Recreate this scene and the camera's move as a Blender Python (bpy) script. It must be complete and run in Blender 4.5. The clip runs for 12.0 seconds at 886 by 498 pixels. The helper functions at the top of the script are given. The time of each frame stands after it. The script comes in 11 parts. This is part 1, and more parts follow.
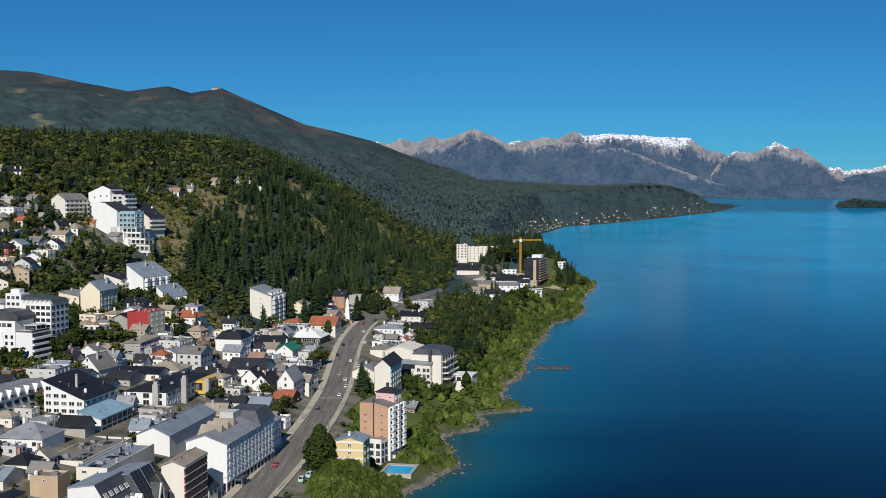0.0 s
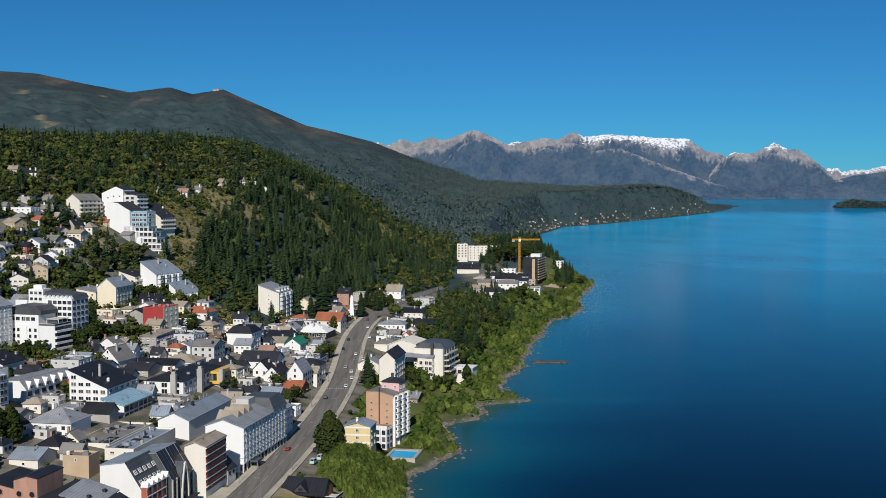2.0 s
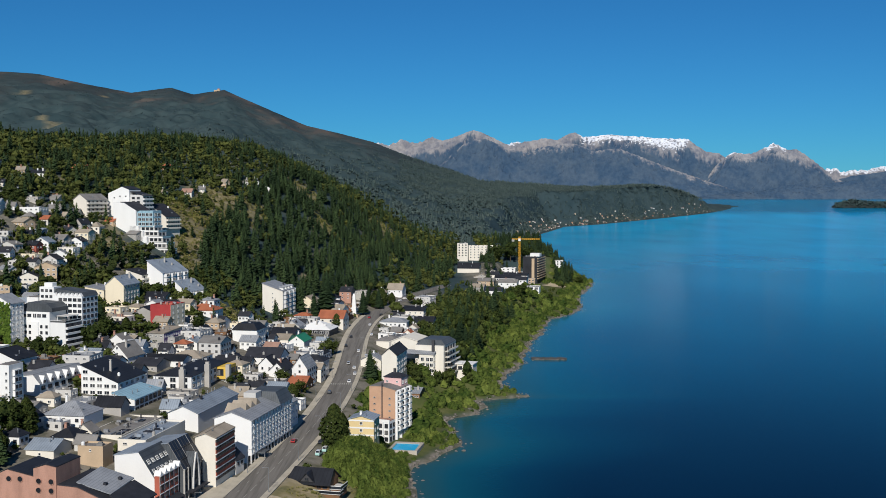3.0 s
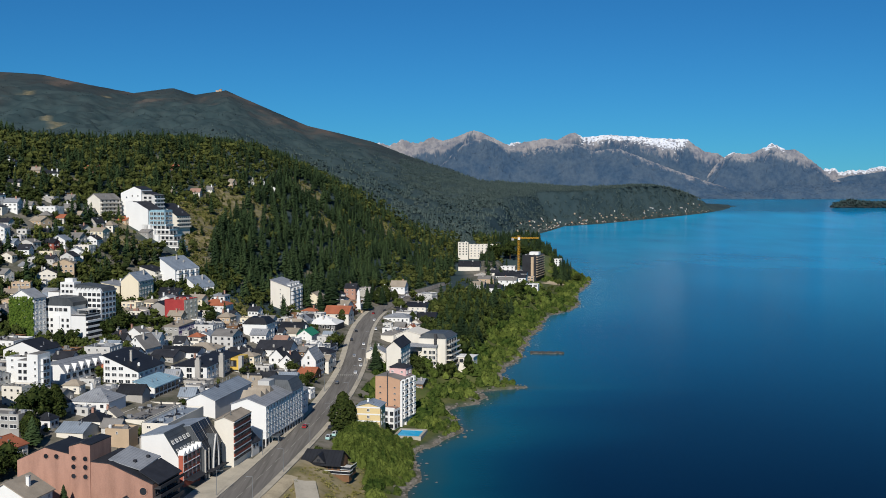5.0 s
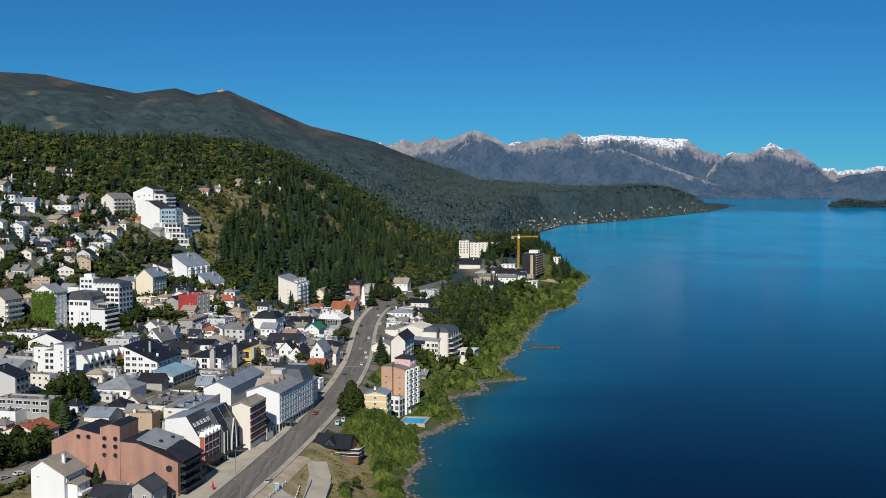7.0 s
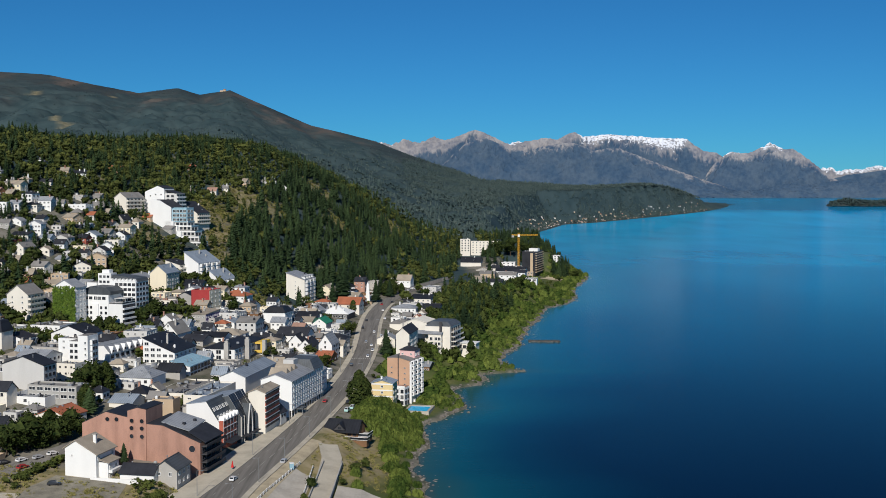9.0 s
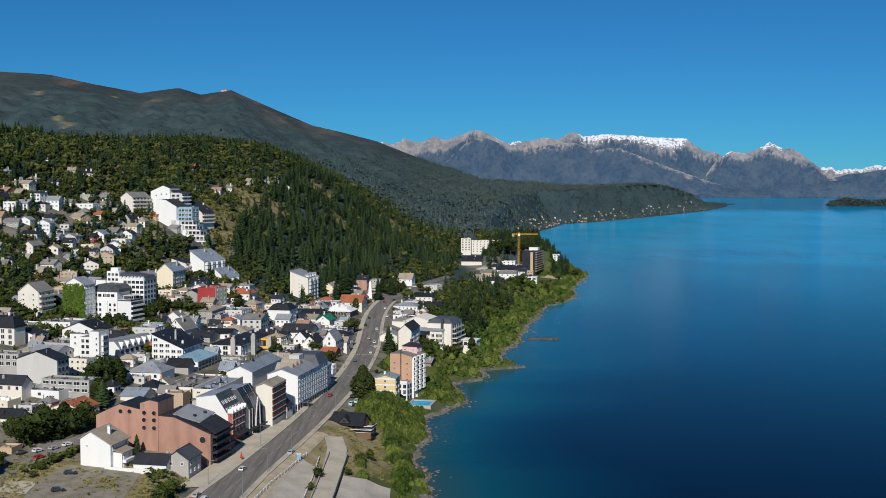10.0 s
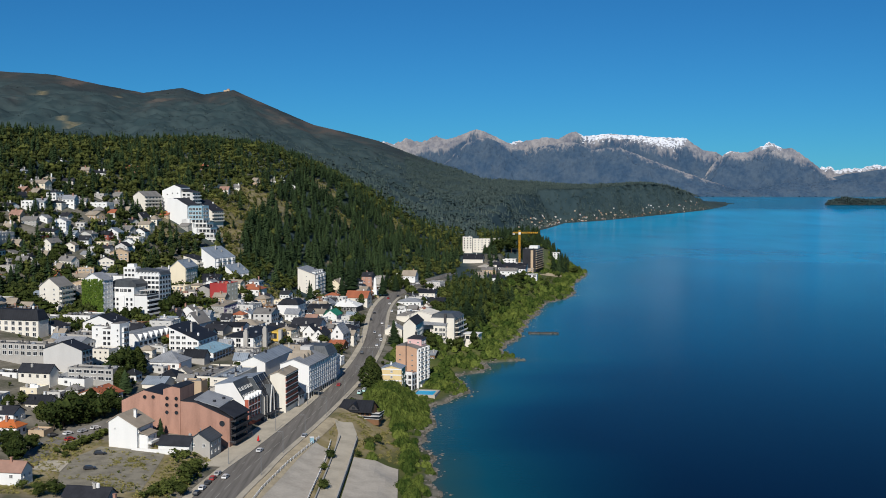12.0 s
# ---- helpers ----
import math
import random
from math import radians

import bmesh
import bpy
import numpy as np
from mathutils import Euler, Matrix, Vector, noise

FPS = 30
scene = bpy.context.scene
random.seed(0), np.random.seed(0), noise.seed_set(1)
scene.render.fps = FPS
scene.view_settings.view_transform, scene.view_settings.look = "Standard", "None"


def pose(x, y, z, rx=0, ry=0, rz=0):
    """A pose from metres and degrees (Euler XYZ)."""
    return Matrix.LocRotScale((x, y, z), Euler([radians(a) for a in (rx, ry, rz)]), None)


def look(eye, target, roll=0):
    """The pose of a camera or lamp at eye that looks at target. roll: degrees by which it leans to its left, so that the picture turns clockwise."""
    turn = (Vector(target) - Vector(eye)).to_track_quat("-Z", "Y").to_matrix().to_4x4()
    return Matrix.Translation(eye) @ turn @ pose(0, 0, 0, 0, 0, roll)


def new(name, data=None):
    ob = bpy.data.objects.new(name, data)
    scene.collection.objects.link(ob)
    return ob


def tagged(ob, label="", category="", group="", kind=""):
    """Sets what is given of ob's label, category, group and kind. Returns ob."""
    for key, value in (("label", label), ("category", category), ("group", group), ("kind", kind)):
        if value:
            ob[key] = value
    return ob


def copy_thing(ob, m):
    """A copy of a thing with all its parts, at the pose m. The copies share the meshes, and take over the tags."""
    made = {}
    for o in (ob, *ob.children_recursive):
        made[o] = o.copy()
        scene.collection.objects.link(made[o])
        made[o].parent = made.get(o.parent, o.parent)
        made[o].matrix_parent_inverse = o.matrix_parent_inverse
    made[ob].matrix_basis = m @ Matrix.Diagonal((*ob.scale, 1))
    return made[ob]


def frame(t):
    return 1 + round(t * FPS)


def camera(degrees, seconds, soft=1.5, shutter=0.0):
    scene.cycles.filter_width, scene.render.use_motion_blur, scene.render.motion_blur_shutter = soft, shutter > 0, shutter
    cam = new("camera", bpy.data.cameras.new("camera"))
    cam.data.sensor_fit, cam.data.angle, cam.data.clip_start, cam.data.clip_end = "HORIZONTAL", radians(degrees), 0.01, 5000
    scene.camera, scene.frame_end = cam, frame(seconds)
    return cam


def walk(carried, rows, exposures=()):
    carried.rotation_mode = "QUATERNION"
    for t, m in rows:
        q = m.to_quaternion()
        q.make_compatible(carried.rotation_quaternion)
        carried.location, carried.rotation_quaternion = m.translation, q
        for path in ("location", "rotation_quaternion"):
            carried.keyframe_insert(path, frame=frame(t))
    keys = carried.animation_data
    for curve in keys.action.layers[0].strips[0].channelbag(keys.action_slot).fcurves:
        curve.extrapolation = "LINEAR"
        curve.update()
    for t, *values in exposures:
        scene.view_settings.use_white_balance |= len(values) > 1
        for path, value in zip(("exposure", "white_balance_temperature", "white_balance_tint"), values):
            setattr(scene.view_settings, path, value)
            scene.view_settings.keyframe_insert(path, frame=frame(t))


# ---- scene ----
cam = camera(43.8, 12.0, soft=0.9)
EXPOSURE = 0.0
ROWS = [
    (0, -0.000, 0.000, 115.000, 0.000, -3.018, -0.039),
    (1, -0.425, -13.375, 115.008, -0.003, -3.000, -0.042),
    (2, -0.875, -26.840, 115.016, -0.003, -2.989, -0.044),
    (3, -1.350, -40.382, 115.024, -0.001, -2.985, -0.047),
    (4, -1.850, -53.989, 115.033, 0.003, -2.987, -0.049),
    (5, -2.375, -67.649, 115.042, 0.010, -2.994, -0.052),
    (6, -2.926, -81.350, 115.052, 0.020, -3.004, -0.054),
    (7, -3.502, -95.081, 115.062, 0.032, -3.019, -0.057),
    (8, -4.103, -108.829, 115.072, 0.047, -3.035, -0.059),
    (9, -4.729, -122.582, 115.083, 0.064, -3.053, -0.062),
    (10, -5.380, -136.328, 115.094, 0.084, -3.072, -0.064),
    (11, -6.057, -150.056, 115.105, 0.107, -3.091, -0.067),
    (12, -6.759, -163.752, 115.117, 0.132, -3.110, -0.069),
]
walk(cam, [(t, pose(x, y, z, 90 + pitch, 0, yaw) @ pose(0, 0, 0, 0, 0, -roll)) for t, x, y, z, yaw, pitch, roll in ROWS], exposures=[(0, EXPOSURE), (12, EXPOSURE)])

# ---- daylight: a clear morning, the sun low behind and to the left ----
SUN_UP, SUN_SIDE = 34.0, 6.0
world = bpy.data.worlds.new("sky")
scene.world = world
world.use_nodes = True
wn = world.node_tree
sky = wn.nodes.new("ShaderNodeTexSky")
sky.sky_type = "NISHITA"
sky.sun_disc = False
sky.sun_elevation = radians(SUN_UP)
sky.sun_rotation = radians(180 + SUN_SIDE)
sky.altitude = 2000
sky.air_density, sky.dust_density, sky.ozone_density = 1.0, 0.0, 6.0
deepen = wn.nodes.new("ShaderNodeMix")
deepen.data_type, deepen.blend_type = "RGBA", "MULTIPLY"
deepen.inputs["Factor"].default_value = 1.0
deepen.inputs["B"].default_value = (0.27, 0.93, 1.28, 1)
wn.links.new(sky.outputs["Color"], deepen.inputs["A"])
wn.links.new(deepen.outputs["Result"], wn.nodes["Background"].inputs["Color"])
wn.nodes["Background"].inputs["Strength"].default_value = 0.050
sun = new("sun", bpy.data.lights.new("sun", "SUN"))
sun.data.energy, sun.data.angle, sun.data.color = 4.5, radians(0.5), (1.0, 0.95, 0.87)
toward = Vector((-math.sin(radians(SUN_SIDE)) * math.cos(radians(SUN_UP)), -math.cos(radians(SUN_SIDE)) * math.cos(radians(SUN_UP)), math.sin(radians(SUN_UP))))
sun.matrix_world = look(toward * 400 + Vector((0, 0, 300)), (0, 0, 300))

# ---- materials ----
def shader(name, rough=0.8, metal=0.0, spec=0.3):
    """A node material with a principled surface; returns it, its tree and the surface node."""
    m = bpy.data.materials.new(name)
    m.use_nodes = True
    b = m.node_tree.nodes["Principled BSDF"]
    b.inputs["Roughness"].default_value, b.inputs["Metallic"].default_value = rough, metal
    b.inputs["Specular IOR Level"].default_value = spec
    return m, m.node_tree, b


def grain(nt, scale, detail=4.0, stretch=(1, 1, 1)):
    """Noise in metres of the place: scale is the size of its patches."""
    g = nt.nodes.new("ShaderNodeNewGeometry")
    mp = nt.nodes.new("ShaderNodeMapping")
    mp.inputs["Scale"].default_value = [s / scale for s in stretch]
    n = nt.nodes.new("ShaderNodeTexNoise")
    n.inputs["Scale"].default_value, n.inputs["Detail"].default_value = 1.0, detail
    nt.links.new(g.outputs["Position"], mp.inputs["Vector"])
    nt.links.new(mp.outputs["Vector"], n.inputs["Vector"])
    return n.outputs["Fac"]


def ramp(nt, fac, stops):
    r = nt.nodes.new("ShaderNodeValToRGB")
    el = r.color_ramp.elements
    while len(el) < len(stops):
        el.new(0.5)
    for e, (p, c) in zip(el, stops):
        e.position, e.color = p, (*c, 1)
    nt.links.new(fac, r.inputs["Fac"])
    return r.outputs["Color"]


def mix(nt, fac, a, b, kind="MIX"):
    x = nt.nodes.new("ShaderNodeMix")
    x.data_type, x.blend_type = "RGBA", kind
    for sock, v in ((x.inputs["Factor"], fac), (x.inputs["A"], a), (x.inputs["B"], b)):
        if isinstance(v, (int, float)):
            sock.default_value = v
        elif isinstance(v, tuple):
            sock.default_value = (*v, 1)
        else:
            nt.links.new(v, sock)
    return x.outputs["Result"]


def relief(nt, b, fac, depth):
    bp = nt.nodes.new("ShaderNodeBump")
    bp.inputs["Strength"].default_value, bp.inputs["Distance"].default_value = 0.6, depth
    nt.links.new(fac, bp.inputs["Height"])
    nt.links.new(bp.outputs["Normal"], b.inputs["Normal"])


def worn(name, colour, rough=0.8, vary=0.18, big=5.0, small=0.5, depth=0.02, metal=0.0, streak=False, seams=0.0, along=(1, 1, 1)):
    """Paint, plaster, metal or stone: one colour with stains and grain of two sizes, and a little per thing."""
    m, nt, b = shader(name, rough, metal, 0.14 if rough > 0.6 else 0.25)
    dark = tuple(c * (1 - 2 * vary) for c in colour)
    light = tuple(min(1, c * (1 + vary * 0.6)) for c in colour)
    f1 = grain(nt, big, 3, (1, 1, 0.25) if streak else along)
    f2 = grain(nt, small, 5, along)
    c = mix(nt, 0.35, ramp(nt, f1, [(0.25, dark), (0.6, light)]), ramp(nt, f2, [(0.3, dark), (0.7, light)]))
    oi = nt.nodes.new("ShaderNodeObjectInfo")
    c = mix(nt, 0.25, c, ramp(nt, oi.outputs["Random"], [(0.0, dark), (1.0, light)]))
    if seams:
        tc = nt.nodes.new("ShaderNodeTexCoord")
        wv = nt.nodes.new("ShaderNodeTexWave")
        wv.inputs["Scale"].default_value, wv.inputs["Distortion"].default_value = 0.314 / seams, 0.0
        nt.links.new(tc.outputs["Object"], wv.inputs["Vector"])
        c = mix(nt, 1.0, c, ramp(nt, wv.outputs["Fac"], [(0.03, (0.74, 0.74, 0.74)), (0.16, (1, 1, 1))]), "MULTIPLY")
    nt.links.new(c, b.inputs["Base Color"])
    relief(nt, b, f2, depth)
    return m


def plants(name, shade, lit, rough=0.6):
    """Foliage: the tint of each tree comes from its own attribute, with grain over it."""
    m, nt, b = shader(name, max(rough, 0.85), 0, 0.05)
    at = nt.nodes.new("ShaderNodeAttribute")
    at.attribute_name = "tint"
    c = ramp(nt, at.outputs["Fac"], [(0.0, shade), (1.0, lit)])
    c = mix(nt, 0.35, c, ramp(nt, grain(nt, 1.6, 3), [(0.3, tuple(v * 0.4 for v in shade)), (0.7, lit)]))
    nt.links.new(c, b.inputs["Base Color"])
    return m


M = {
    "white": worn("white_plaster", (0.75, 0.75, 0.735), vary=0.05, streak=True),
    "cream": worn("cream_plaster", (0.74, 0.66, 0.50), vary=0.07, streak=True),
    "ivory": worn("ivory_plaster", (0.72, 0.68, 0.60), vary=0.07, streak=True),
    "stone": worn("grey_stone", (0.42, 0.40, 0.37), vary=0.12),
    "concrete": worn("concrete", (0.36, 0.35, 0.33), vary=0.12),
    "yellow": worn("yellow_plaster", (0.68, 0.53, 0.28), vary=0.08),
    "ochre": worn("bright_yellow_paint", (0.66, 0.44, 0.09), vary=0.08),
    "orange": worn("salmon_brick", (0.52, 0.325, 0.215), vary=0.12, small=0.3),
    "brick": worn("rose_brick", (0.43, 0.245, 0.185), vary=0.22, big=3.0, small=0.3, streak=True),
    "redbrick": worn("red_brick", (0.42, 0.12, 0.08), vary=0.15, small=0.3),
    "red": worn("red_paint", (0.36, 0.05, 0.05), vary=0.14),
    "pink": worn("pink_plaster", (0.68, 0.44, 0.42), vary=0.07),
    "wood": worn("brown_boards", (0.20, 0.11, 0.06), vary=0.2, small=0.3),
    "tan": worn("tan_plaster", (0.50, 0.38, 0.26), vary=0.1),
    "slate": worn("dark_slate", (0.035, 0.037, 0.045), rough=0.65, vary=0.25, big=3, small=0.4),
    "black": worn("black_metal_sheet", (0.024, 0.026, 0.032), rough=0.55, vary=0.3, seams=1.4),
    "zinc": worn("grey_zinc_sheet", (0.29, 0.305, 0.33), rough=0.55, vary=0.2, metal=0.0, big=4, seams=1.0),
    "bluezinc": worn("blue_grey_sheet", (0.27, 0.315, 0.37), rough=0.5, vary=0.2, seams=1.0),
    "teal": worn("pale_teal_sheet", (0.28, 0.45, 0.54), rough=0.5, vary=0.16, seams=1.2),
    "greyroof": worn("grey_felt_roof", (0.22, 0.21, 0.20), vary=0.2),
    "tanroof": worn("faded_tan_roof", (0.34, 0.29, 0.23), vary=0.2),
    "terracotta": worn("terracotta_tiles", (0.38, 0.13, 0.07), vary=0.2, small=0.3),
    "orangetile": worn("orange_tiles", (0.55, 0.16, 0.05), vary=0.15, small=0.3),
    "green": worn("green_sheet", (0.03, 0.22, 0.12), rough=0.5, vary=0.1),
    "asphalt": worn("asphalt", (0.215, 0.20, 0.18), rough=0.9, vary=0.28, big=1.6, small=0.5, along=(1, 0.03, 1)),
    "pavement": worn("pale_paving", (0.50, 0.45, 0.36), rough=0.9, vary=0.18, big=6, small=0.6),
    "lot": worn("worn_grey_paving", (0.46, 0.42, 0.36), rough=0.9, vary=0.2, big=7, small=0.8),
    "dirt": worn("sandy_earth", (0.50, 0.42, 0.29), rough=0.95, vary=0.24, big=5, small=0.6),
    "gravel": worn("grey_gravel", (0.30, 0.275, 0.215), rough=0.95, vary=0.28, big=4, small=0.5),
    "frame": worn("window_frame_paint", (0.75, 0.75, 0.73), vary=0.05),
    "darkframe": worn("dark_window_frame", (0.06, 0.06, 0.065), vary=0.1),
    "steel": worn("grey_steel", (0.35, 0.36, 0.37), rough=0.4, vary=0.1, metal=0.6),
    "crane": worn("yellow_crane_paint", (0.62, 0.33, 0.04), vary=0.1),
    "rock": worn("shore_rock", (0.20, 0.18, 0.16), vary=0.3, big=2, small=0.3, depth=0.1),
    "bark": worn("bark", (0.09, 0.065, 0.045), vary=0.3, small=0.2),
    "tyre": worn("tyre", (0.02, 0.02, 0.02), vary=0.1),
    "line": worn("road_paint", (0.36, 0.345, 0.31), vary=0.2),
    "pine": plants("pine_needles", (0.008, 0.020, 0.012), (0.070, 0.108, 0.042)),
    "leaf": plants("broad_leaves", (0.006, 0.018, 0.006), (0.115, 0.135, 0.034)),
    "hillleaf": plants("hill_leaves", (0.008, 0.020, 0.008), (0.140, 0.152, 0.040)),
    "bush": plants("shore_bush_leaves", (0.016, 0.040, 0.008), (0.150, 0.185, 0.040)),
    "weeds": plants("dry_weeds", (0.11, 0.13, 0.03), (0.36, 0.31, 0.11)),
    # far trees: blue-grey distance haze is mixed into the leaf colours
    "hazewood": plants("hazed_far_woods", (0.032, 0.060, 0.064), (0.108, 0.140, 0.124)),
}


def glass_pane():
    m, nt, b = shader("window_glass", 0.22, 0, 0.22)
    oi = nt.nodes.new("ShaderNodeObjectInfo")
    c = ramp(nt, oi.outputs["Random"], [(0.0, (0.012, 0.015, 0.02)), (0.75, (0.03, 0.036, 0.045)), (1.0, (0.16, 0.16, 0.16))])
    nt.links.new(c, b.inputs["Base Color"])
    return m


def car_paint(name, colour):
    m, nt, b = shader(name, 0.3, 0.0, 0.5)
    c = mix(nt, 0.2, colour, ramp(nt, grain(nt, 0.8), [(0.3, tuple(v * 0.7 for v in colour)), (0.7, colour)]))
    nt.links.new(c, b.inputs["Base Color"])
    b.inputs["Coat Weight"].default_value = 0.5
    return m


M["glass"] = glass_pane()
for paint_name, paint in (("white", (0.75, 0.75, 0.75)), ("red", (0.40, 0.03, 0.03)), ("dark", (0.03, 0.033, 0.04)), ("silver", (0.42, 0.43, 0.45)), ("aqua", (0.38, 0.60, 0.57))):
    M["car_" + paint_name] = car_paint(paint_name + "_car_paint", paint)


def land_surface():
    """Earth of the town, grass, dry slopes, forest floor and far rock, by the zones laid down with the land."""
    m, nt, b = shader("land", 0.95, 0, 0.1)
    at = nt.nodes.new("ShaderNodeAttribute")
    at.attribute_name = "zone"
    sep = nt.nodes.new("ShaderNodeSeparateColor")
    nt.links.new(at.outputs["Color"], sep.inputs["Color"])
    f1, f2 = grain(nt, 9.0, 5), grain(nt, 1.4, 5)
    f3 = grain(nt, 60.0, 6)
    earth = mix(nt, f2, ramp(nt, f1, [(0.32, (0.03, 0.046, 0.016)), (0.45, (0.10, 0.098, 0.066)), (0.53, (0.20, 0.185, 0.15)), (0.7, (0.31, 0.28, 0.235))]), (0.16, 0.147, 0.12))
    grass = mix(nt, f2, ramp(nt, f1, [(0.35, (0.040, 0.066, 0.018)), (0.65, (0.15, 0.135, 0.062))]), (0.08, 0.10, 0.030))
    dry = mix(nt, f2, ramp(nt, f1, [(0.33, (0.09, 0.105, 0.035)), (0.46, (0.26, 0.215, 0.105)), (0.65, (0.42, 0.35, 0.23))]), (0.25, 0.205, 0.11))
    # wood and heath hold a painted blue-grey haze, chosen for the far ridge
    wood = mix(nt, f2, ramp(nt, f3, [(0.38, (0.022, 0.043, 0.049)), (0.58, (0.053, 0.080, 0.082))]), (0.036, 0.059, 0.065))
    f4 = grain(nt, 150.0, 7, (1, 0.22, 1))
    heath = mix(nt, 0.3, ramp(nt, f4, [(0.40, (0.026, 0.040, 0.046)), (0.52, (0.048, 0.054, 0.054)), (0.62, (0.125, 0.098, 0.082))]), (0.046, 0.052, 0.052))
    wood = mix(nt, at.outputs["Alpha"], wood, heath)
    c = mix(nt, sep.outputs["Red"], wood, earth)
    c = mix(nt, sep.outputs["Green"], c, grass)
    c = mix(nt, sep.outputs["Blue"], c, dry)
    nt.links.new(c, b.inputs["Base Color"])
    relief(nt, b, f2, 0.3)
    return m


def water_surface():
    m, nt, b = shader("lake_water", 0.17, 0, 0.085)
    b.inputs["Specular Tint"].default_value = (0.30, 0.85, 1.0, 1)
    b.inputs["IOR"].default_value = 1.33
    at = nt.nodes.new("ShaderNodeAttribute")
    at.attribute_name = "shallow"
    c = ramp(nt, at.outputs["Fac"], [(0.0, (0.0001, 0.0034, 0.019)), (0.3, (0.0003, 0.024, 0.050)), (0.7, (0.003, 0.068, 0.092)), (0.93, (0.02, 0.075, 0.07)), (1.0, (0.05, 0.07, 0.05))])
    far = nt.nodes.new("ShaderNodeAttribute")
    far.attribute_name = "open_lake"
    # far water: reflected sky is painted into the base colour, stronger with distance
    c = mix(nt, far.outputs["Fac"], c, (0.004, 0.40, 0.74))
    streaks = ramp(nt, grain(nt, 120, 4, (1, 0.4, 1)), [(0.32, (0.72, 0.78, 0.82)), (0.62, (1, 1, 1))])
    c = mix(nt, 1.0, c, streaks, "MULTIPLY")
    nt.links.new(c, b.inputs["Base Color"])
    f = mix(nt, 0.4, grain(nt, 2.6, 4, (0.35, 1, 1)), grain(nt, 14.0, 3, (1, 0.6, 1)))
    bp = nt.nodes.new("ShaderNodeBump")
    bp.inputs["Strength"].default_value, bp.inputs["Distance"].default_value = 0.22, 0.3
    nt.links.new(f, bp.inputs["Height"])
    nt.links.new(bp.outputs["Normal"], b.inputs["Normal"])
    return m


def patchy(nt, lies):
    """A share of cover turned into ragged patches."""
    n = nt.nodes.new("ShaderNodeMath")
    n.operation = "ADD"
    k = nt.nodes.new("ShaderNodeMath")
    k.operation = "MULTIPLY"
    k.inputs[1].default_value = 0.45
    nt.links.new(lies, k.inputs[0])
    nt.links.new(grain(nt, 10.0, 7, (1, 1, 1.6)), n.inputs[0])
    nt.links.new(k.outputs["Value"], n.inputs[1])
    return ramp(nt, n.outputs["Value"], [(0.79, (0, 0, 0)), (0.93, (1, 1, 1))])


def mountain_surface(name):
    """Rock over dark woods, with blue haze painted into both; snow lies above a ragged line."""
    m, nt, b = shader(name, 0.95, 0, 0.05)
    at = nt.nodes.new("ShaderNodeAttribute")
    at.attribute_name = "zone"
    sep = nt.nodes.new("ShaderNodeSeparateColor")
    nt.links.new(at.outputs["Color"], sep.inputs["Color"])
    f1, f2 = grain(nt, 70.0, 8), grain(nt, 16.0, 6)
    # distance haze sits in these colours: rock and woods are shifted to blue
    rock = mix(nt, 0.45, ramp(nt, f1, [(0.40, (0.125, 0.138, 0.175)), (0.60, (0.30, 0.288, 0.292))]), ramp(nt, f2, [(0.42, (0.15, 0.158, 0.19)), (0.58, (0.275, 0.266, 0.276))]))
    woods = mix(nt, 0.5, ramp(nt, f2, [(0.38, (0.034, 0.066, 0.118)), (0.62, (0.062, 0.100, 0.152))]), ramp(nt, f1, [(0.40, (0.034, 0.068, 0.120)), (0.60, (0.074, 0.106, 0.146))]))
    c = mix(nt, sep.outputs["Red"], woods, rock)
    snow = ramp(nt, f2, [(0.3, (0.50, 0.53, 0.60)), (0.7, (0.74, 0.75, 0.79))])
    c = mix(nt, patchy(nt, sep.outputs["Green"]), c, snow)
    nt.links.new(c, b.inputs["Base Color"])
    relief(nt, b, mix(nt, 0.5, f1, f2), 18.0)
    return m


M["land"], M["water"] = land_surface(), water_surface()
# ---- the lie of the land ----
SHORE_Y = np.array([-500, 240, 295, 325, 353, 380, 400, 422, 443, 465, 481, 513, 524, 543, 560, 569, 576, 582, 596, 632, 692, 777, 852, 943, 984, 1030, 1165, 1265, 1340, 1455, 1580, 1670, 1780, 2100, 2438, 2864, 3226, 3324, 3492, 3656, 3816, 3952, 4086, 4146, 4286, 4350, 4830])
SHORE_X = np.array([-10, -10, -11, -18, -14, -12, -17, -9, 2, 6, 4, 1, 16, 20, 19, 40, 49, 36, 30, 36, 51, 62, 79, 93, 115, 133, 147, 172, 187, 190, 175, 140, 125, 140, 195, 251, 357, 470, 619, 779, 931, 1025, 1106, 1096, 856, 756, 706])


def shore(y):
    """The x of the water's edge at y."""
    return np.interp(y, SHORE_Y, SHORE_X) + 1.3 * np.sin(y * 0.21) + 0.9 * np.sin(y * 0.083 + 1.0)


def lake_level(y):
    """Far off the lake lifts a little, so that its end stays in sight."""
    return 84.0 * np.clip((np.asarray(y, float) - 2600.0) / 1750.0, 0, 1) ** 2


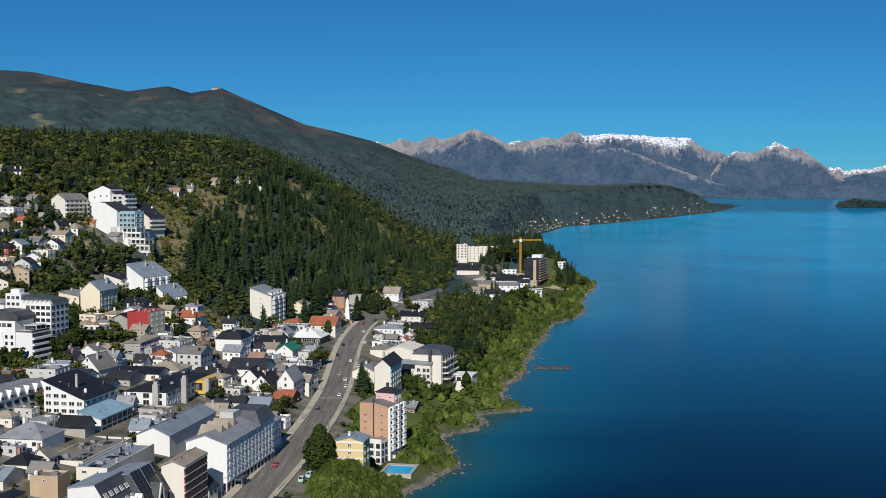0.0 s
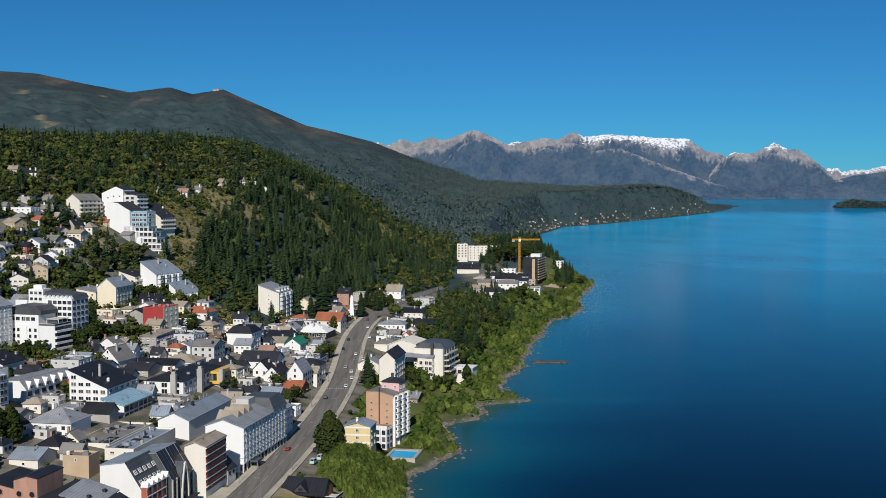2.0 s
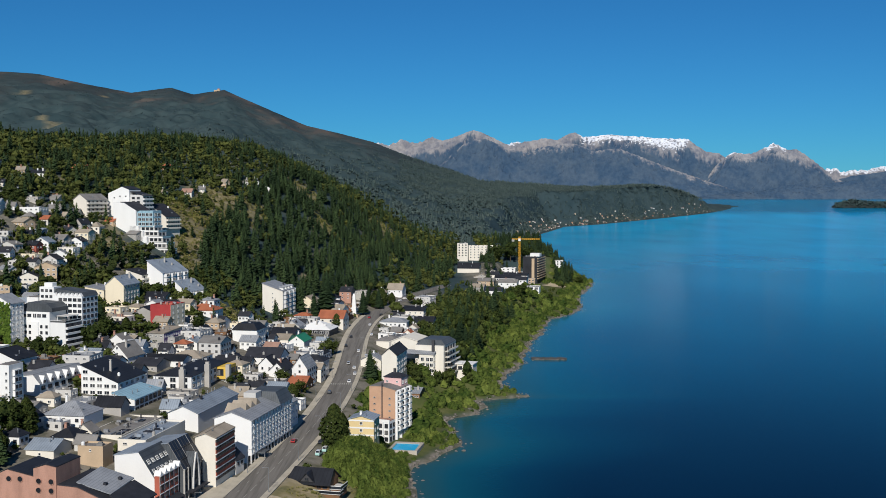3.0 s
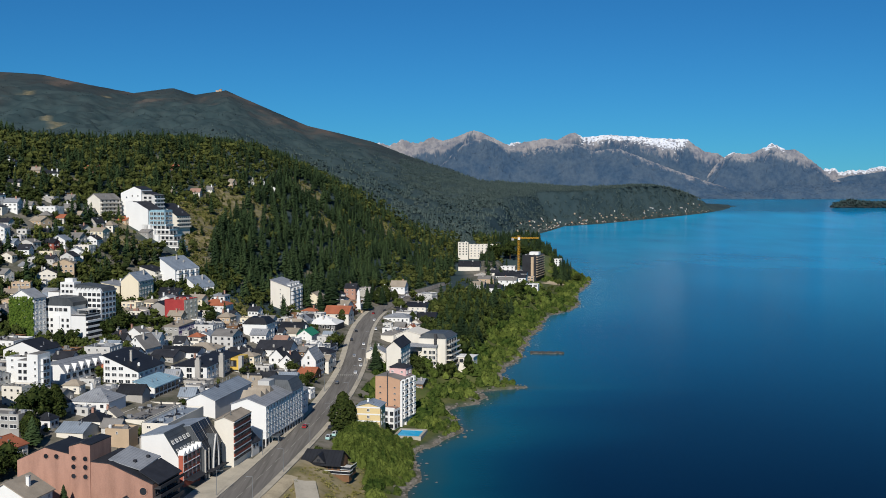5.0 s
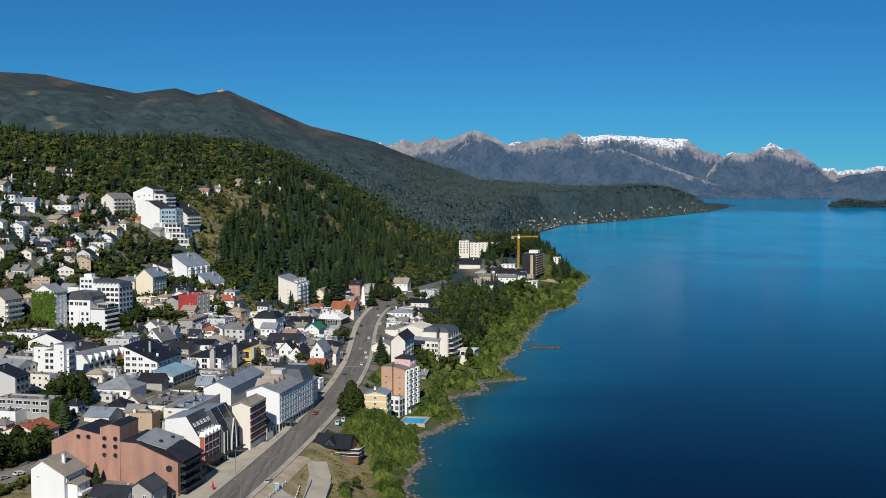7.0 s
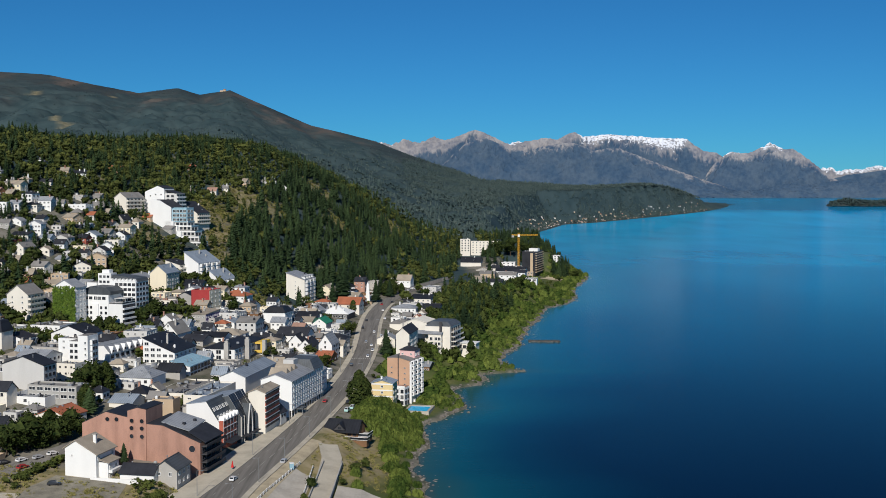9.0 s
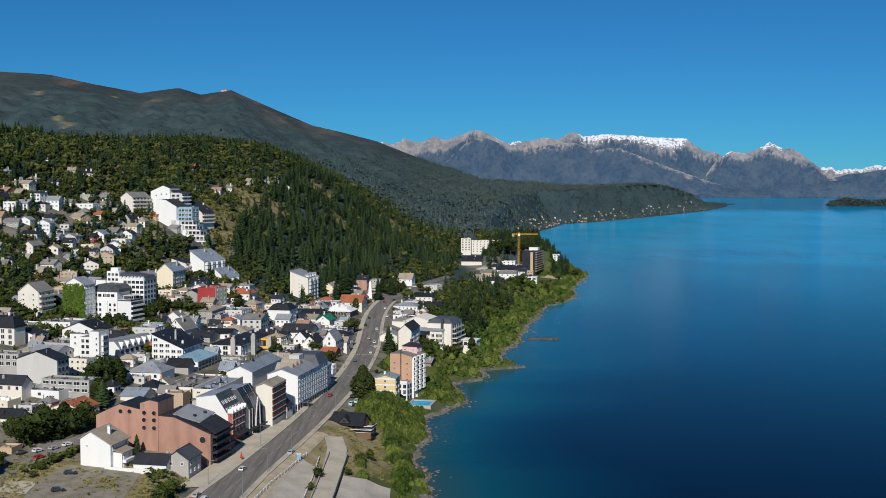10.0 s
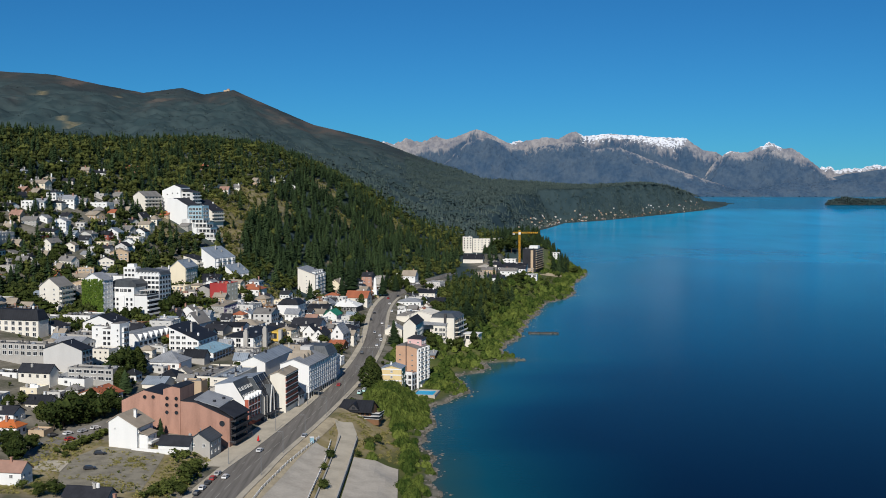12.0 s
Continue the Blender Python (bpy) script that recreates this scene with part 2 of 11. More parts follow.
# cross-sections of the town and the wooded hill, from inland to the shore
GRID_Y = np.array([170, 253, 345, 460, 575, 690, 805, 980, 1210, 1495])
GRID_X = np.array([-518, -368, -276, -207, -155, -115, -80, -46, 0])
GRID_Z = np.array([
    [42, 33, 25, 20, 16, 13.5, 10.5, 5, 2],
    [62, 42, 29, 21, 16.5, 15, 12.5, 6, 2],
    [80, 56, 41, 32, 26, 21, 15, 10, 3],
    [100, 72, 47, 36, 30, 24, 18, 13, 4],
    [128, 92, 67, 45, 38, 30, 20, 16, 8],
    [164, 129, 98, 67, 48, 31, 27, 22, 11],
    [182, 147, 121, 93, 66, 42, 29, 26, 16],
    [180, 155, 136, 115, 97, 70, 40, 27, 18],
    [165, 170, 166, 154, 128, 102, 70, 40, 24],
    [150, 184, 176, 150, 124, 104, 84, 62, 44]])

# crest of the long ridge and of the far wooded spit: sine-like bearing, distance, height
RIDGE_A = np.array([-0.52, -0.402, -0.371, -0.325, -0.284, -0.248, -0.228, -0.1995, -0.161, -0.125, -0.094, -0.064, -0.033, 0.003, 0.034, 0.06, 0.09, 0.136, 0.172, 0.203, 0.234, 0.27, 0.3, 0.6])
RIDGE_R = np.array([4200, 4300, 4350, 4400, 4550, 4650, 4680, 4700, 4690, 4650, 4550, 4400, 4200, 3950, 3700, 3600, 3550, 3600, 3650, 3720, 3800, 3820, 3830, 3830])
RIDGE_V = np.array([228, 212, 209, 190, 175, 184, 172, 180, 147, 117, 103, 88, 64, 40, 19, 16, 12, 7, 12, 9, -3, -14, -60, -60])


def smooth(a, b, v):
    t = np.clip((v - a) / (b - a), 0, 1)
    return t * t * (3 - 2 * t)


ROAD_Y = np.array([60, 150, 210, 250, 297, 350, 400, 460, 540, 605, 665, 735, 795, 848, 930, 1010, 1100])
ROAD_X = np.array([-97, -89.5, -84.2, -79.4, -71.8, -65.5, -60.2, -55.2, -53, -54.8, -57, -55, -48, -39, -18, 4, 30])
ROAD_Z = np.array([9, 10, 11, 11.5, 12, 12.5, 13, 14, 16, 19.5, 22, 24, 25, 26, 26, 26, 27])


def section(x, y):
    """Height of the town's cross-sections at x, y."""
    i = np.clip(np.searchsorted(GRID_Y, y) - 1, 0, len(GRID_Y) - 2)
    j = np.clip(np.searchsorted(GRID_X, x) - 1, 0, len(GRID_X) - 2)
    u = np.clip((y - GRID_Y[i]) / (GRID_Y[i + 1] - GRID_Y[i]), 0, 1)
    v = np.clip((x - GRID_X[j]) / (GRID_X[j + 1] - GRID_X[j]), -3, 1)
    a = GRID_Z[i, j] * (1 - v) + GRID_Z[i, j + 1] * v
    b = GRID_Z[i + 1, j] * (1 - v) + GRID_Z[i + 1, j + 1] * v
    return a * (1 - u) + b * u


def waves(x, y, size, seed):
    """Cheap smooth noise about -1 to 1, from turned sines."""
    out = 0.0
    for k in range(4):
        a = seed * 1.7 + k * 2.4
        f = (1.0 + 0.37 * k) / size
        out = out + np.sin((x * math.cos(a) + y * math.sin(a)) * f * 6.28 + seed * 3 + k * 5) / (1 + 0.4 * k)
    return out / 2.2


def ground(x, y):
    """Height of the land at x, y."""
    x, y = np.broadcast_arrays(np.asarray(x, float), np.asarray(y, float))
    h = 0.0
    for dx, dy in ((0, 0), (14, 0), (-14, 0), (0, 22), (0, -22)):
        h = h + section(x + dx, y + dy) / 5
    far = smooth(1400, 1800, y)
    a = x / np.maximum(y, 400.0)
    r = np.interp(a, RIDGE_A, RIDGE_R)
    top = 115 + r * np.interp(a, RIDGE_A, RIDGE_V) / 1950.0
    run = np.clip((y - 1560) / (r - 1560), 0, 1)
    back = np.clip((y - r) / 600, 0, 1)
    valley = section(x * 1495 / np.maximum(y, 1495), np.full_like(y, 1495.0))
    valley = np.minimum(valley, 60 + 0.35 * np.clip(-x, 0, 400))
    rough = 0.5 * waves(x, y, 420, 1) + 0.36 * waves(x, y, 170, 2) + 0.22 * waves(x, y, 76, 9)
    slope = valley + (top - valley) * run ** 1.6 + rough * 0.15 * np.maximum(top - valley, 30) * run * (1 - run) * 3 - 160 * back
    h = h * (1 - far) + slope * far
    h = h + smooth(700, 1000, y) * (1 - far) * 4 * waves(x, y, 160, 3)
    near = (1 - smooth(9, 17, np.abs(x - np.interp(y, ROAD_Y, ROAD_X)))) * (1 - smooth(1000, 1100, y))
    h = h * (1 - near) + np.interp(y, ROAD_Y, ROAD_Z) * near
    left = np.interp(y, ROAD_Y, ROAD_X) - x
    shelf = (left > 0) * (1 - smooth(18, 23, left)) * smooth(228, 246, y) * (1 - smooth(425, 450, y))
    h = h * (1 - shelf) + np.interp(y, ROAD_Y, ROAD_Z) * shelf
    d = shore(y) - x
    low = lake_level(y)
    point = smooth(1040, 1110, y) * (1 - smooth(1290, 1340, y)) * (1 - smooth(90, 190, d))
    land = np.minimum(h, low + 0.6 + (0.14 - 0.04 * point) * d + (0.02 - 0.019 * point) * np.clip(d - 14, 0, 300) ** 2)
    bank = np.interp(x, [-48, -44, -40, -33, -28, -23, -17], [0, 11.0, 12.2, 12.0, 8.5, 4.5, 0])
    land = np.maximum(land, bank * smooth(360, 378, y) * (1 - smooth(402, 424, y)))
    pit = 1 - smooth(0.65, 1.1, np.hypot((x + 19) / 17, (y - 452) / 31))
    land = land * (1 - pit) + np.minimum(land, 2.4) * pit
    return np.where(d > 0, np.maximum(land, low + 0.25 * np.minimum(d, 3)), np.maximum(low - 9.0, low + 0.22 * d))


# ---- builders ----
def mesh_object(name, verts, faces, material, parent=None, label="", slots=None, attrs=None, shade=False):
    me = bpy.data.meshes.new(name)
    me.from_pydata([tuple(v) for v in verts], [], faces)
    for mt in (material if isinstance(material, (list, tuple)) else [material]):
        me.materials.append(mt)
    if slots is not None:
        me.polygons.foreach_set("material_index", slots)
    if shade:
        me.polygons.foreach_set("use_smooth", [True] * len(me.polygons))
    for key, (kind, data) in (attrs or {}).items():
        at = me.attributes.new(key, kind, "POINT")
        at.data.foreach_set("value" if kind == "FLOAT" else "color", data)
    ob = new(name, me)
    if parent:
        ob.parent = parent
    if label:
        tagged(ob, label)
    return ob


def part(name, bm, material, parent, label="", pose_at=None):
    """Links a bmesh as one mesh object under a thing."""
    me = bpy.data.meshes.new(name)
    bmesh.ops.recalc_face_normals(bm, faces=bm.faces)
    bm.to_mesh(me)
    bm.free()
    for mt in (material if isinstance(material, (list, tuple)) else [material]):
        me.materials.append(mt)
    ob = new(name, me)
    ob.parent = parent
    if pose_at is not None:
        ob.matrix_basis = pose_at
    if label:
        tagged(ob, label)
    return ob


def thing(name, x, y, z, rot, label, category, group="", kind=""):
    ob = new(name)
    ob.empty_display_size = 0.5
    ob.matrix_basis = pose(x, y, z, 0, 0, rot)
    return tagged(ob, label, category, group, kind)


# ---- the ground, one sheet to the horizon ----
def lay_rows():
    ys = [-420.0]
    while ys[-1] < 4830:
        y = ys[-1]
        ys.append(y + (5.0 if 120 < y < 900 else 9.0 if y < 1600 else 13.0))
    ys[-1] = 4830.0
    return np.array(ys)


ROWS_Y = lay_rows()
COLS_A = np.concatenate([np.linspace(-0.62, -0.27, 60, endpoint=False), np.linspace(-0.27, 0.14, 170, endpoint=False), np.linspace(0.14, 0.62, 70)])


def sheet(name, material, height, attrs, label, category, skip=1):
    yy, aa = np.meshgrid(np.append(ROWS_Y[:-1:skip], ROWS_Y[-1]), np.append(COLS_A[:-1:skip], COLS_A[-1]), indexing="ij")
    xx = aa * (yy + 700)
    zz = height(xx, yy)
    n, m = yy.shape
    idx = np.arange(n * m).reshape(n, m)
    faces = np.stack([idx[:-1, :-1], idx[:-1, 1:], idx[1:, 1:], idx[1:, :-1]], -1).reshape(-1, 4)
    me = bpy.data.meshes.new(name)
    me.from_pydata(np.stack([xx, yy, zz], -1).reshape(-1, 3).tolist(), [], faces.tolist())
    me.materials.append(material)
    me.polygons.foreach_set("use_smooth", [True] * len(me.polygons))
    for key, kind, data in attrs(xx, yy, zz):
        at = me.attributes.new(key, kind, "POINT")
        at.data.foreach_set("value" if kind == "FLOAT" else "color", data.astype(np.float32).ravel())
    return tagged(new(name, me), label, category, kind="structure")


def town(x, y):
    """1 where the town stands: between the shore strip and the foot of the woods."""
    left = np.interp(y, [100, 430, 540, 620, 690, 760, 900, 1000], [-700, -420, -300, -215, -160, -125, -105, -60])
    right = np.interp(y, [100, 300, 420, 600, 800, 1000, 1500], [-62, -52, -35, -22, -20, -5, 40])
    return smooth(left - 25, left + 5, x) * (1 - smooth(right - 6, right + 6, x)) * (1 - smooth(950, 1050, y))


def built_limit(x):
    """How far inland the close-built town reaches at x."""
    return np.interp(x, [-430, -230, -180, -140, -110, -85, -60, -40], [800, 720, 590, 590, 640, 790, 840, 900])


def bare_waves(x, y):
    return waves(x, y, 420, 11) * 0.45 + waves(x, y, 130, 12) * 0.4 + waves(x, y, 45, 13) * 0.25


CLEARINGS = ((-168, 688, 13, 30), (-178, 722, 13, 34), (-192, 772, 15, 40), (-203, 815, 17, 40), (-203, 862, 24, 34), (-192, 935, 34, 40), (-228, 706, 12, 16), (-150, 1130, 22, 40), (-120, 1040, 14, 40), (-75, 1290, 20, 60), (-142, 652, 14, 20))


def cleared(x, y):
    """1 inside the dry clearings of the hill, ragged at the edge."""
    out = -1.0
    for cx, cy, rx, ry in CLEARINGS:
        out = np.maximum(out, 1 - np.hypot((x - cx) / rx, (y - cy) / ry))
    return smooth(0.0, 0.35, out + 0.18 * waves(x, y, 16, 14))


def ridge_heath(x, y, z):
    """Brown treeless heath toward the crest of the long ridge, ragged at its lower edge."""
    a = x / np.maximum(y, 400.0)
    top = 115 + np.interp(a, RIDGE_A, RIDGE_R) * np.interp(a, RIDGE_A, RIDGE_V) / 1950.0
    rel = np.clip((z - 60.0) / np.maximum(top - 60.0, 60.0), 0, 1.2)
    return smooth(2300, 3000, y) * smooth(0.66, 1.05, rel + 0.24 * bare_waves(x, y * 0.4)) * smooth(150, 260, z)


OUTCROPS = ((-1129, 3073, 13, 42), (-1072, 3000, 13, 36), (-1092, 3010, 8, 30), (-1476, 3851, 22, 36), (-1290, 4183, 18, 26))


def outcrop(x, y):
    """Pale quarried rock patches on the far slope."""
    out = -1.0
    for cx, cy, rx, ry in OUTCROPS:
        out = np.maximum(out, 1 - np.hypot((x - cx) / rx, (y - cy) / ry))
    return smooth(0.0, 0.3, out + 0.12 * waves(x, y, 40, 23)) * (out > -0.1)


def land_zones(x, y, z):
    d = shore(y) - x
    urban = town(x, y)
    urban = urban * (1 - smooth(0, 15, y - built_limit(x)))
    quarter = smooth(-355, -335, x) * (1 - smooth(-205, -185, x)) * smooth(500, 540, y) * (1 - smooth(705, 740, y))
    square = smooth(15, 30, x) * (1 - smooth(105, 120, x)) * smooth(1060, 1085, y) * (1 - smooth(1255, 1275, y))
    crossing = smooth(-80, -65, x) * (1 - smooth(0, 15, x)) * smooth(780, 800, y) * (1 - smooth(930, 960, y))
    urban = np.maximum(urban, 0.85 * np.maximum(quarter, np.maximum(square, crossing)))
    strip = (1 - smooth(45, 75, d)) * (1 - smooth(1500, 1700, y)) * (d > 0)
    beach = (1 - smooth(2, 6, np.abs(d))) * (1 - smooth(1500, 1700, y))
    grass = np.clip(strip - urban - beach, 0, 1)
    hill = smooth(620, 720, y) * (1 - smooth(1500, 1750, y)) * (1 - urban) * (1 - strip)
    patch = smooth(0.05, 0.75, waves(x, y, 75, 5) * 0.6 + waves(x, y, 31, 8) * 0.4)
    heath = ridge_heath(x, y, z)
    dry = np.clip(hill * patch * 0.7 * smooth(-30, -130, x) + cleared(x, y) * 0.7 + outcrop(x, y) * 0.5, 0, 1)
    lot = smooth(-162, -150, x) * (1 - smooth(-104, -96, x)) * smooth(185, 195, y) * (1 - smooth(256, 264, y))
    dry = np.clip(dry + lot * 0.95, 0, 1)
    slope = (1 - smooth(0.55, 1.0, np.hypot((x + 44) / 22, (y - 322) / 56)))
    dry = np.clip(dry + slope * 0.95 + smooth(-88, -84, x) * (1 - smooth(-53, -51, x)) * (1 - smooth(296, 304, y)) * smooth(120, 140, y), 0, 1)
    return [("zone", "FLOAT_COLOR", np.stack([np.clip(urban + beach, 0, 1), grass, dry, heath], -1))]


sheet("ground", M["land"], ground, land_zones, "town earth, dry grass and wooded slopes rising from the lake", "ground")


def water_attr(x, y, z):
    d = x - shore(y)
    near = np.clip(1 - d / (105 + 24 * np.sin(y * 0.013) + 12 * np.sin(y * 0.041 + 2)), 0, 1)
    # second value: share of painted sky reflection, growing with distance
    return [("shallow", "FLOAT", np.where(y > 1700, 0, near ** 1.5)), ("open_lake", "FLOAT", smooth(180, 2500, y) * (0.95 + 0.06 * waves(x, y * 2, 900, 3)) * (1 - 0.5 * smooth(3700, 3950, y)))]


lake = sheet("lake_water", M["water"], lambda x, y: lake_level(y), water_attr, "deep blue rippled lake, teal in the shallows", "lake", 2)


# ---- far mountains ----
def mountain(name, material, dist, line, deep, foot, seed, label, snow=(), tree=0.66, jag=1.5, grow=1.2):
    """A range whose crest runs through the given bearings and heights, falling in spurs toward the town.
    snow: bearings with the share of the height above which snow lies."""
    us, vs = np.array(line[0::2], float), np.array(line[1::2], float)
    n, k = max(120, int((us[-1] - us[0]) * 0.85)), 54
    s = np.linspace(us[0], us[-1], n)
    crest = np.interp(s, us, vs)
    verts, zone = [], []
    for j in range(k):
        t = j / (k - 1)
        for i in range(n):
            bear = (s[i] - 784) / 1950.0
            wob = 0.25 * noise.noise(Vector((s[i] / 60.0, t * 3.0, seed + 20)))
            spur = noise.fractal(Vector((s[i] / 34.0 + wob * 2 + t * 0.9, t * 2.0, seed)), 0.85, 2.1, 6)
            spur2 = noise.ridged_multi_fractal(Vector((s[i] / 20.0 + t * 1.6 + wob * 3, t * 3.2, seed + 7)), 0.9, 2.1, 6, 1.0, 2.0)
            fine = noise.fractal(Vector((s[i] / 5.0 + t * 6, t * 18, seed + 3)), 0.7, 2.0, 4)
            peak = noise.ridged_multi_fractal(Vector((s[i] / 9.0, seed + 0.5, 0.0)), 0.9, 2.1, 4, 1.0, 2.0) - 1.1
            r = dist - deep * t
            z0 = 115 + (338 - crest[i] + jag * peak * 1.1) / 1950.0 * dist
            z = foot + (z0 - foot) * (1 - t) ** (grow + 0.35 * spur)
            bulge = min(1.0, t * 6) * (1 - t) * 1.6
            z += bulge * (0.09 * spur + 0.085 * (spur2 - 1.0)) * (z0 - foot) + 4.0 * fine * (1 if t > 0 else 0.4)
            verts.append((bear * (r + 81) - 3, r, z))
            rel = (z - foot) / max(40.0, z0 - foot)
            rock = smooth(tree - 0.05, tree + 0.07, np.float64(rel + 0.15 * spur + 0.09 * fine + 0.06 * (spur2 - 1)))
            white = 0.0
            if snow:
                edge = np.interp(s[i], snow[0::2], snow[1::2])
                white = float(smooth(edge - 0.08, edge + 0.12, np.float64(rel + 0.05 * spur + 0.06 * fine)))
            zone += [float(rock), white, 0, 1]
    faces = [(j * n + i, (j + 1) * n + i, (j + 1) * n + i + 1, j * n + i + 1) for j in range(k - 1) for i in range(n - 1)]
    ob = mesh_object(name, verts, faces, material, attrs={"zone": ("FLOAT_COLOR", zone)}, shade=True)
    return tagged(ob, label, "mountain", kind="structure")


rock_mat = mountain_surface("hazed_mountain")
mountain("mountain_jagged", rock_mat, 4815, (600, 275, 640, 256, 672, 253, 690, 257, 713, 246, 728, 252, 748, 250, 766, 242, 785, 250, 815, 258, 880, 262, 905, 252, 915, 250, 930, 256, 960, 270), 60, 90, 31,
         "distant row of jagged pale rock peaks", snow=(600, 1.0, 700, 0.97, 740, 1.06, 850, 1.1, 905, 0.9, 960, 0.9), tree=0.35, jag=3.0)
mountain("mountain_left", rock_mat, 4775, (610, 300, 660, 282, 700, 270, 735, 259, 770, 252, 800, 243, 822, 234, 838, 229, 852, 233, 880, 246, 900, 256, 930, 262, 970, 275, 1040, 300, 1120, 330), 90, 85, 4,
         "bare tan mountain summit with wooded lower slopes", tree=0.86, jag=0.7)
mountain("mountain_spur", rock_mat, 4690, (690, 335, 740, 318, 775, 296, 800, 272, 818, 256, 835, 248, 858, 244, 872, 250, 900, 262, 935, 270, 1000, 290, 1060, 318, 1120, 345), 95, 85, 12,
         "dark wooded mountain spur tinted blue with haze", tree=1.02, jag=0.8, grow=0.95)
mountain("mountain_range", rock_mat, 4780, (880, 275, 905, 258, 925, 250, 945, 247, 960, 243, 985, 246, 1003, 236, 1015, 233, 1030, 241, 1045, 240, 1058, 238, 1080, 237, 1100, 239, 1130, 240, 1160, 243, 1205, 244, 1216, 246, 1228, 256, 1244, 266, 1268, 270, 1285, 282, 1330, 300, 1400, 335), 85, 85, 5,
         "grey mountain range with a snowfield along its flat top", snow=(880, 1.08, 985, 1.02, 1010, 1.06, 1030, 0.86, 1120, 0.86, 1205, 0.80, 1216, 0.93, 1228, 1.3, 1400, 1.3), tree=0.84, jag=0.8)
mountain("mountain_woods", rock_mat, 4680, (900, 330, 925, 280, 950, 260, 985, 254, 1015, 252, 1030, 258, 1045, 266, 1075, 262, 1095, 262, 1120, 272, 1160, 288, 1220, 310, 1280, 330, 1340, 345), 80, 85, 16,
         "dark wooded foothills tinted hazy blue below the snowfield", tree=0.98, jag=0.8, grow=0.9)
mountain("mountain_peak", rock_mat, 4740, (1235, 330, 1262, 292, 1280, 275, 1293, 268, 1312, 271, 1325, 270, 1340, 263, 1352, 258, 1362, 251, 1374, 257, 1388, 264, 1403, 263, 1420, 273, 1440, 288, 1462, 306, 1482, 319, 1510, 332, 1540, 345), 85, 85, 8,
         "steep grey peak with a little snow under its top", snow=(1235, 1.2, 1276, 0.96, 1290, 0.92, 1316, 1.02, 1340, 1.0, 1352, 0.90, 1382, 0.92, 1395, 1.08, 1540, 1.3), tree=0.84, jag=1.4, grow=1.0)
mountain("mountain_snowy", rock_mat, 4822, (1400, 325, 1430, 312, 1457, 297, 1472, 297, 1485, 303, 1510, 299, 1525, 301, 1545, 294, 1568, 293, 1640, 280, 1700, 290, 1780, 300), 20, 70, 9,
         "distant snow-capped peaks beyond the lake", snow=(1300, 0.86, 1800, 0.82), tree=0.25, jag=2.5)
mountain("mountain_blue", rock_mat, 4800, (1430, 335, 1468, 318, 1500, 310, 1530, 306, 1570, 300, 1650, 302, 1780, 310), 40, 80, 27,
         "wooded ridge tinted hazy blue below the snowy peaks", tree=1.1, jag=0.8)
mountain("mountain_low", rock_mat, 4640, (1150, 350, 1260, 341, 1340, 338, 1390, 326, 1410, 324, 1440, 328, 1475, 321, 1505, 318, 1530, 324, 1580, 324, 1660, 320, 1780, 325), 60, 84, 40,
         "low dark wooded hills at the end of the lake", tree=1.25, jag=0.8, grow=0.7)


# low wooded island beyond the water
def island_height(u, t):
    """Height over the lake at bearing u and depth t (0 to 1) of the island."""
    s = np.clip((u - 1463.0) / 257.0, 0, 1)
    top = 26 * np.minimum(1.0, s * 7) ** 0.6 * (0.85 + 0.25 * np.sin(s * 11 + 1) * np.sin(s * 5))
    return top * np.sin(math.pi * np.clip(0.05 + t * 0.9, 0, 1))


def island(name, label):
    n, k = 120, 10
    verts, zone = [], []
    for j in range(k):
        for i in range(n):
            u, r = 1463 + 257 * i / (n - 1), 4020 + 90 * j / (k - 1)
            verts.append(((u - 784) / 1950.0 * (r + 81), r, float(lake_level(r)) - 1.5 + float(island_height(u, j / (k - 1)))))
            zone += [0, 0, 0, 1]
    faces = [(j * n + i, j * n + i + 1, (j + 1) * n + i + 1, (j + 1) * n + i) for j in range(k - 1) for i in range(n - 1)]
    return tagged(mesh_object(name, verts, faces, M["land"], attrs={"zone": ("FLOAT_COLOR", zone)}, shade=True), label, "island", kind="structure")


island("island", "low dark wooded island far across the lake")


M["darkroof"] = worn("dark_grey_sheet", (0.085, 0.095, 0.105), rough=0.5, vary=0.25, seams=0.9)
M["stonewhite"] = worn("pale_grey_plaster", (0.55, 0.54, 0.52), vary=0.07, streak=True)
M["tanpink"] = worn("faded_pink_tiles", (0.36, 0.22, 0.17), vary=0.18, small=0.3)
M["redwall"] = worn("brick_red_wall", (0.38, 0.11, 0.08), vary=0.12)
M["ivy"] = plants("ivy_leaves", (0.028, 0.062, 0.010), (0.105, 0.155, 0.026))
M["pool"] = worn("pool_water", (0.012, 0.42, 0.74), rough=0.4, vary=0.08)
M["violet"] = worn("violet_paint", (0.16, 0.11, 0.24), vary=0.15)
M["wetstone"] = worn("weathered_wet_stone", (0.105, 0.10, 0.092), vary=0.3, big=3.0, small=0.4, depth=0.08)
M["signred"] = worn("red_canvas", (0.55, 0.03, 0.03), vary=0.1)

FOOT = []          # footprints: x, y, radius


def box(bm, x0, x1, y0, y1, z0, z1, slot=0):
    v = [bm.verts.new(p) for p in ((x0, y0, z0), (x1, y0, z0), (x1, y1, z0), (x0, y1, z0), (x0, y0, z1), (x1, y0, z1), (x1, y1, z1), (x0, y1, z1))]
    for f in ((3, 2, 1, 0), (4, 5, 6, 7), (0, 1, 5, 4), (1, 2, 6, 5), (2, 3, 7, 6), (3, 0, 4, 7)):
        bm.faces.new([v[i] for i in f]).material_index = slot


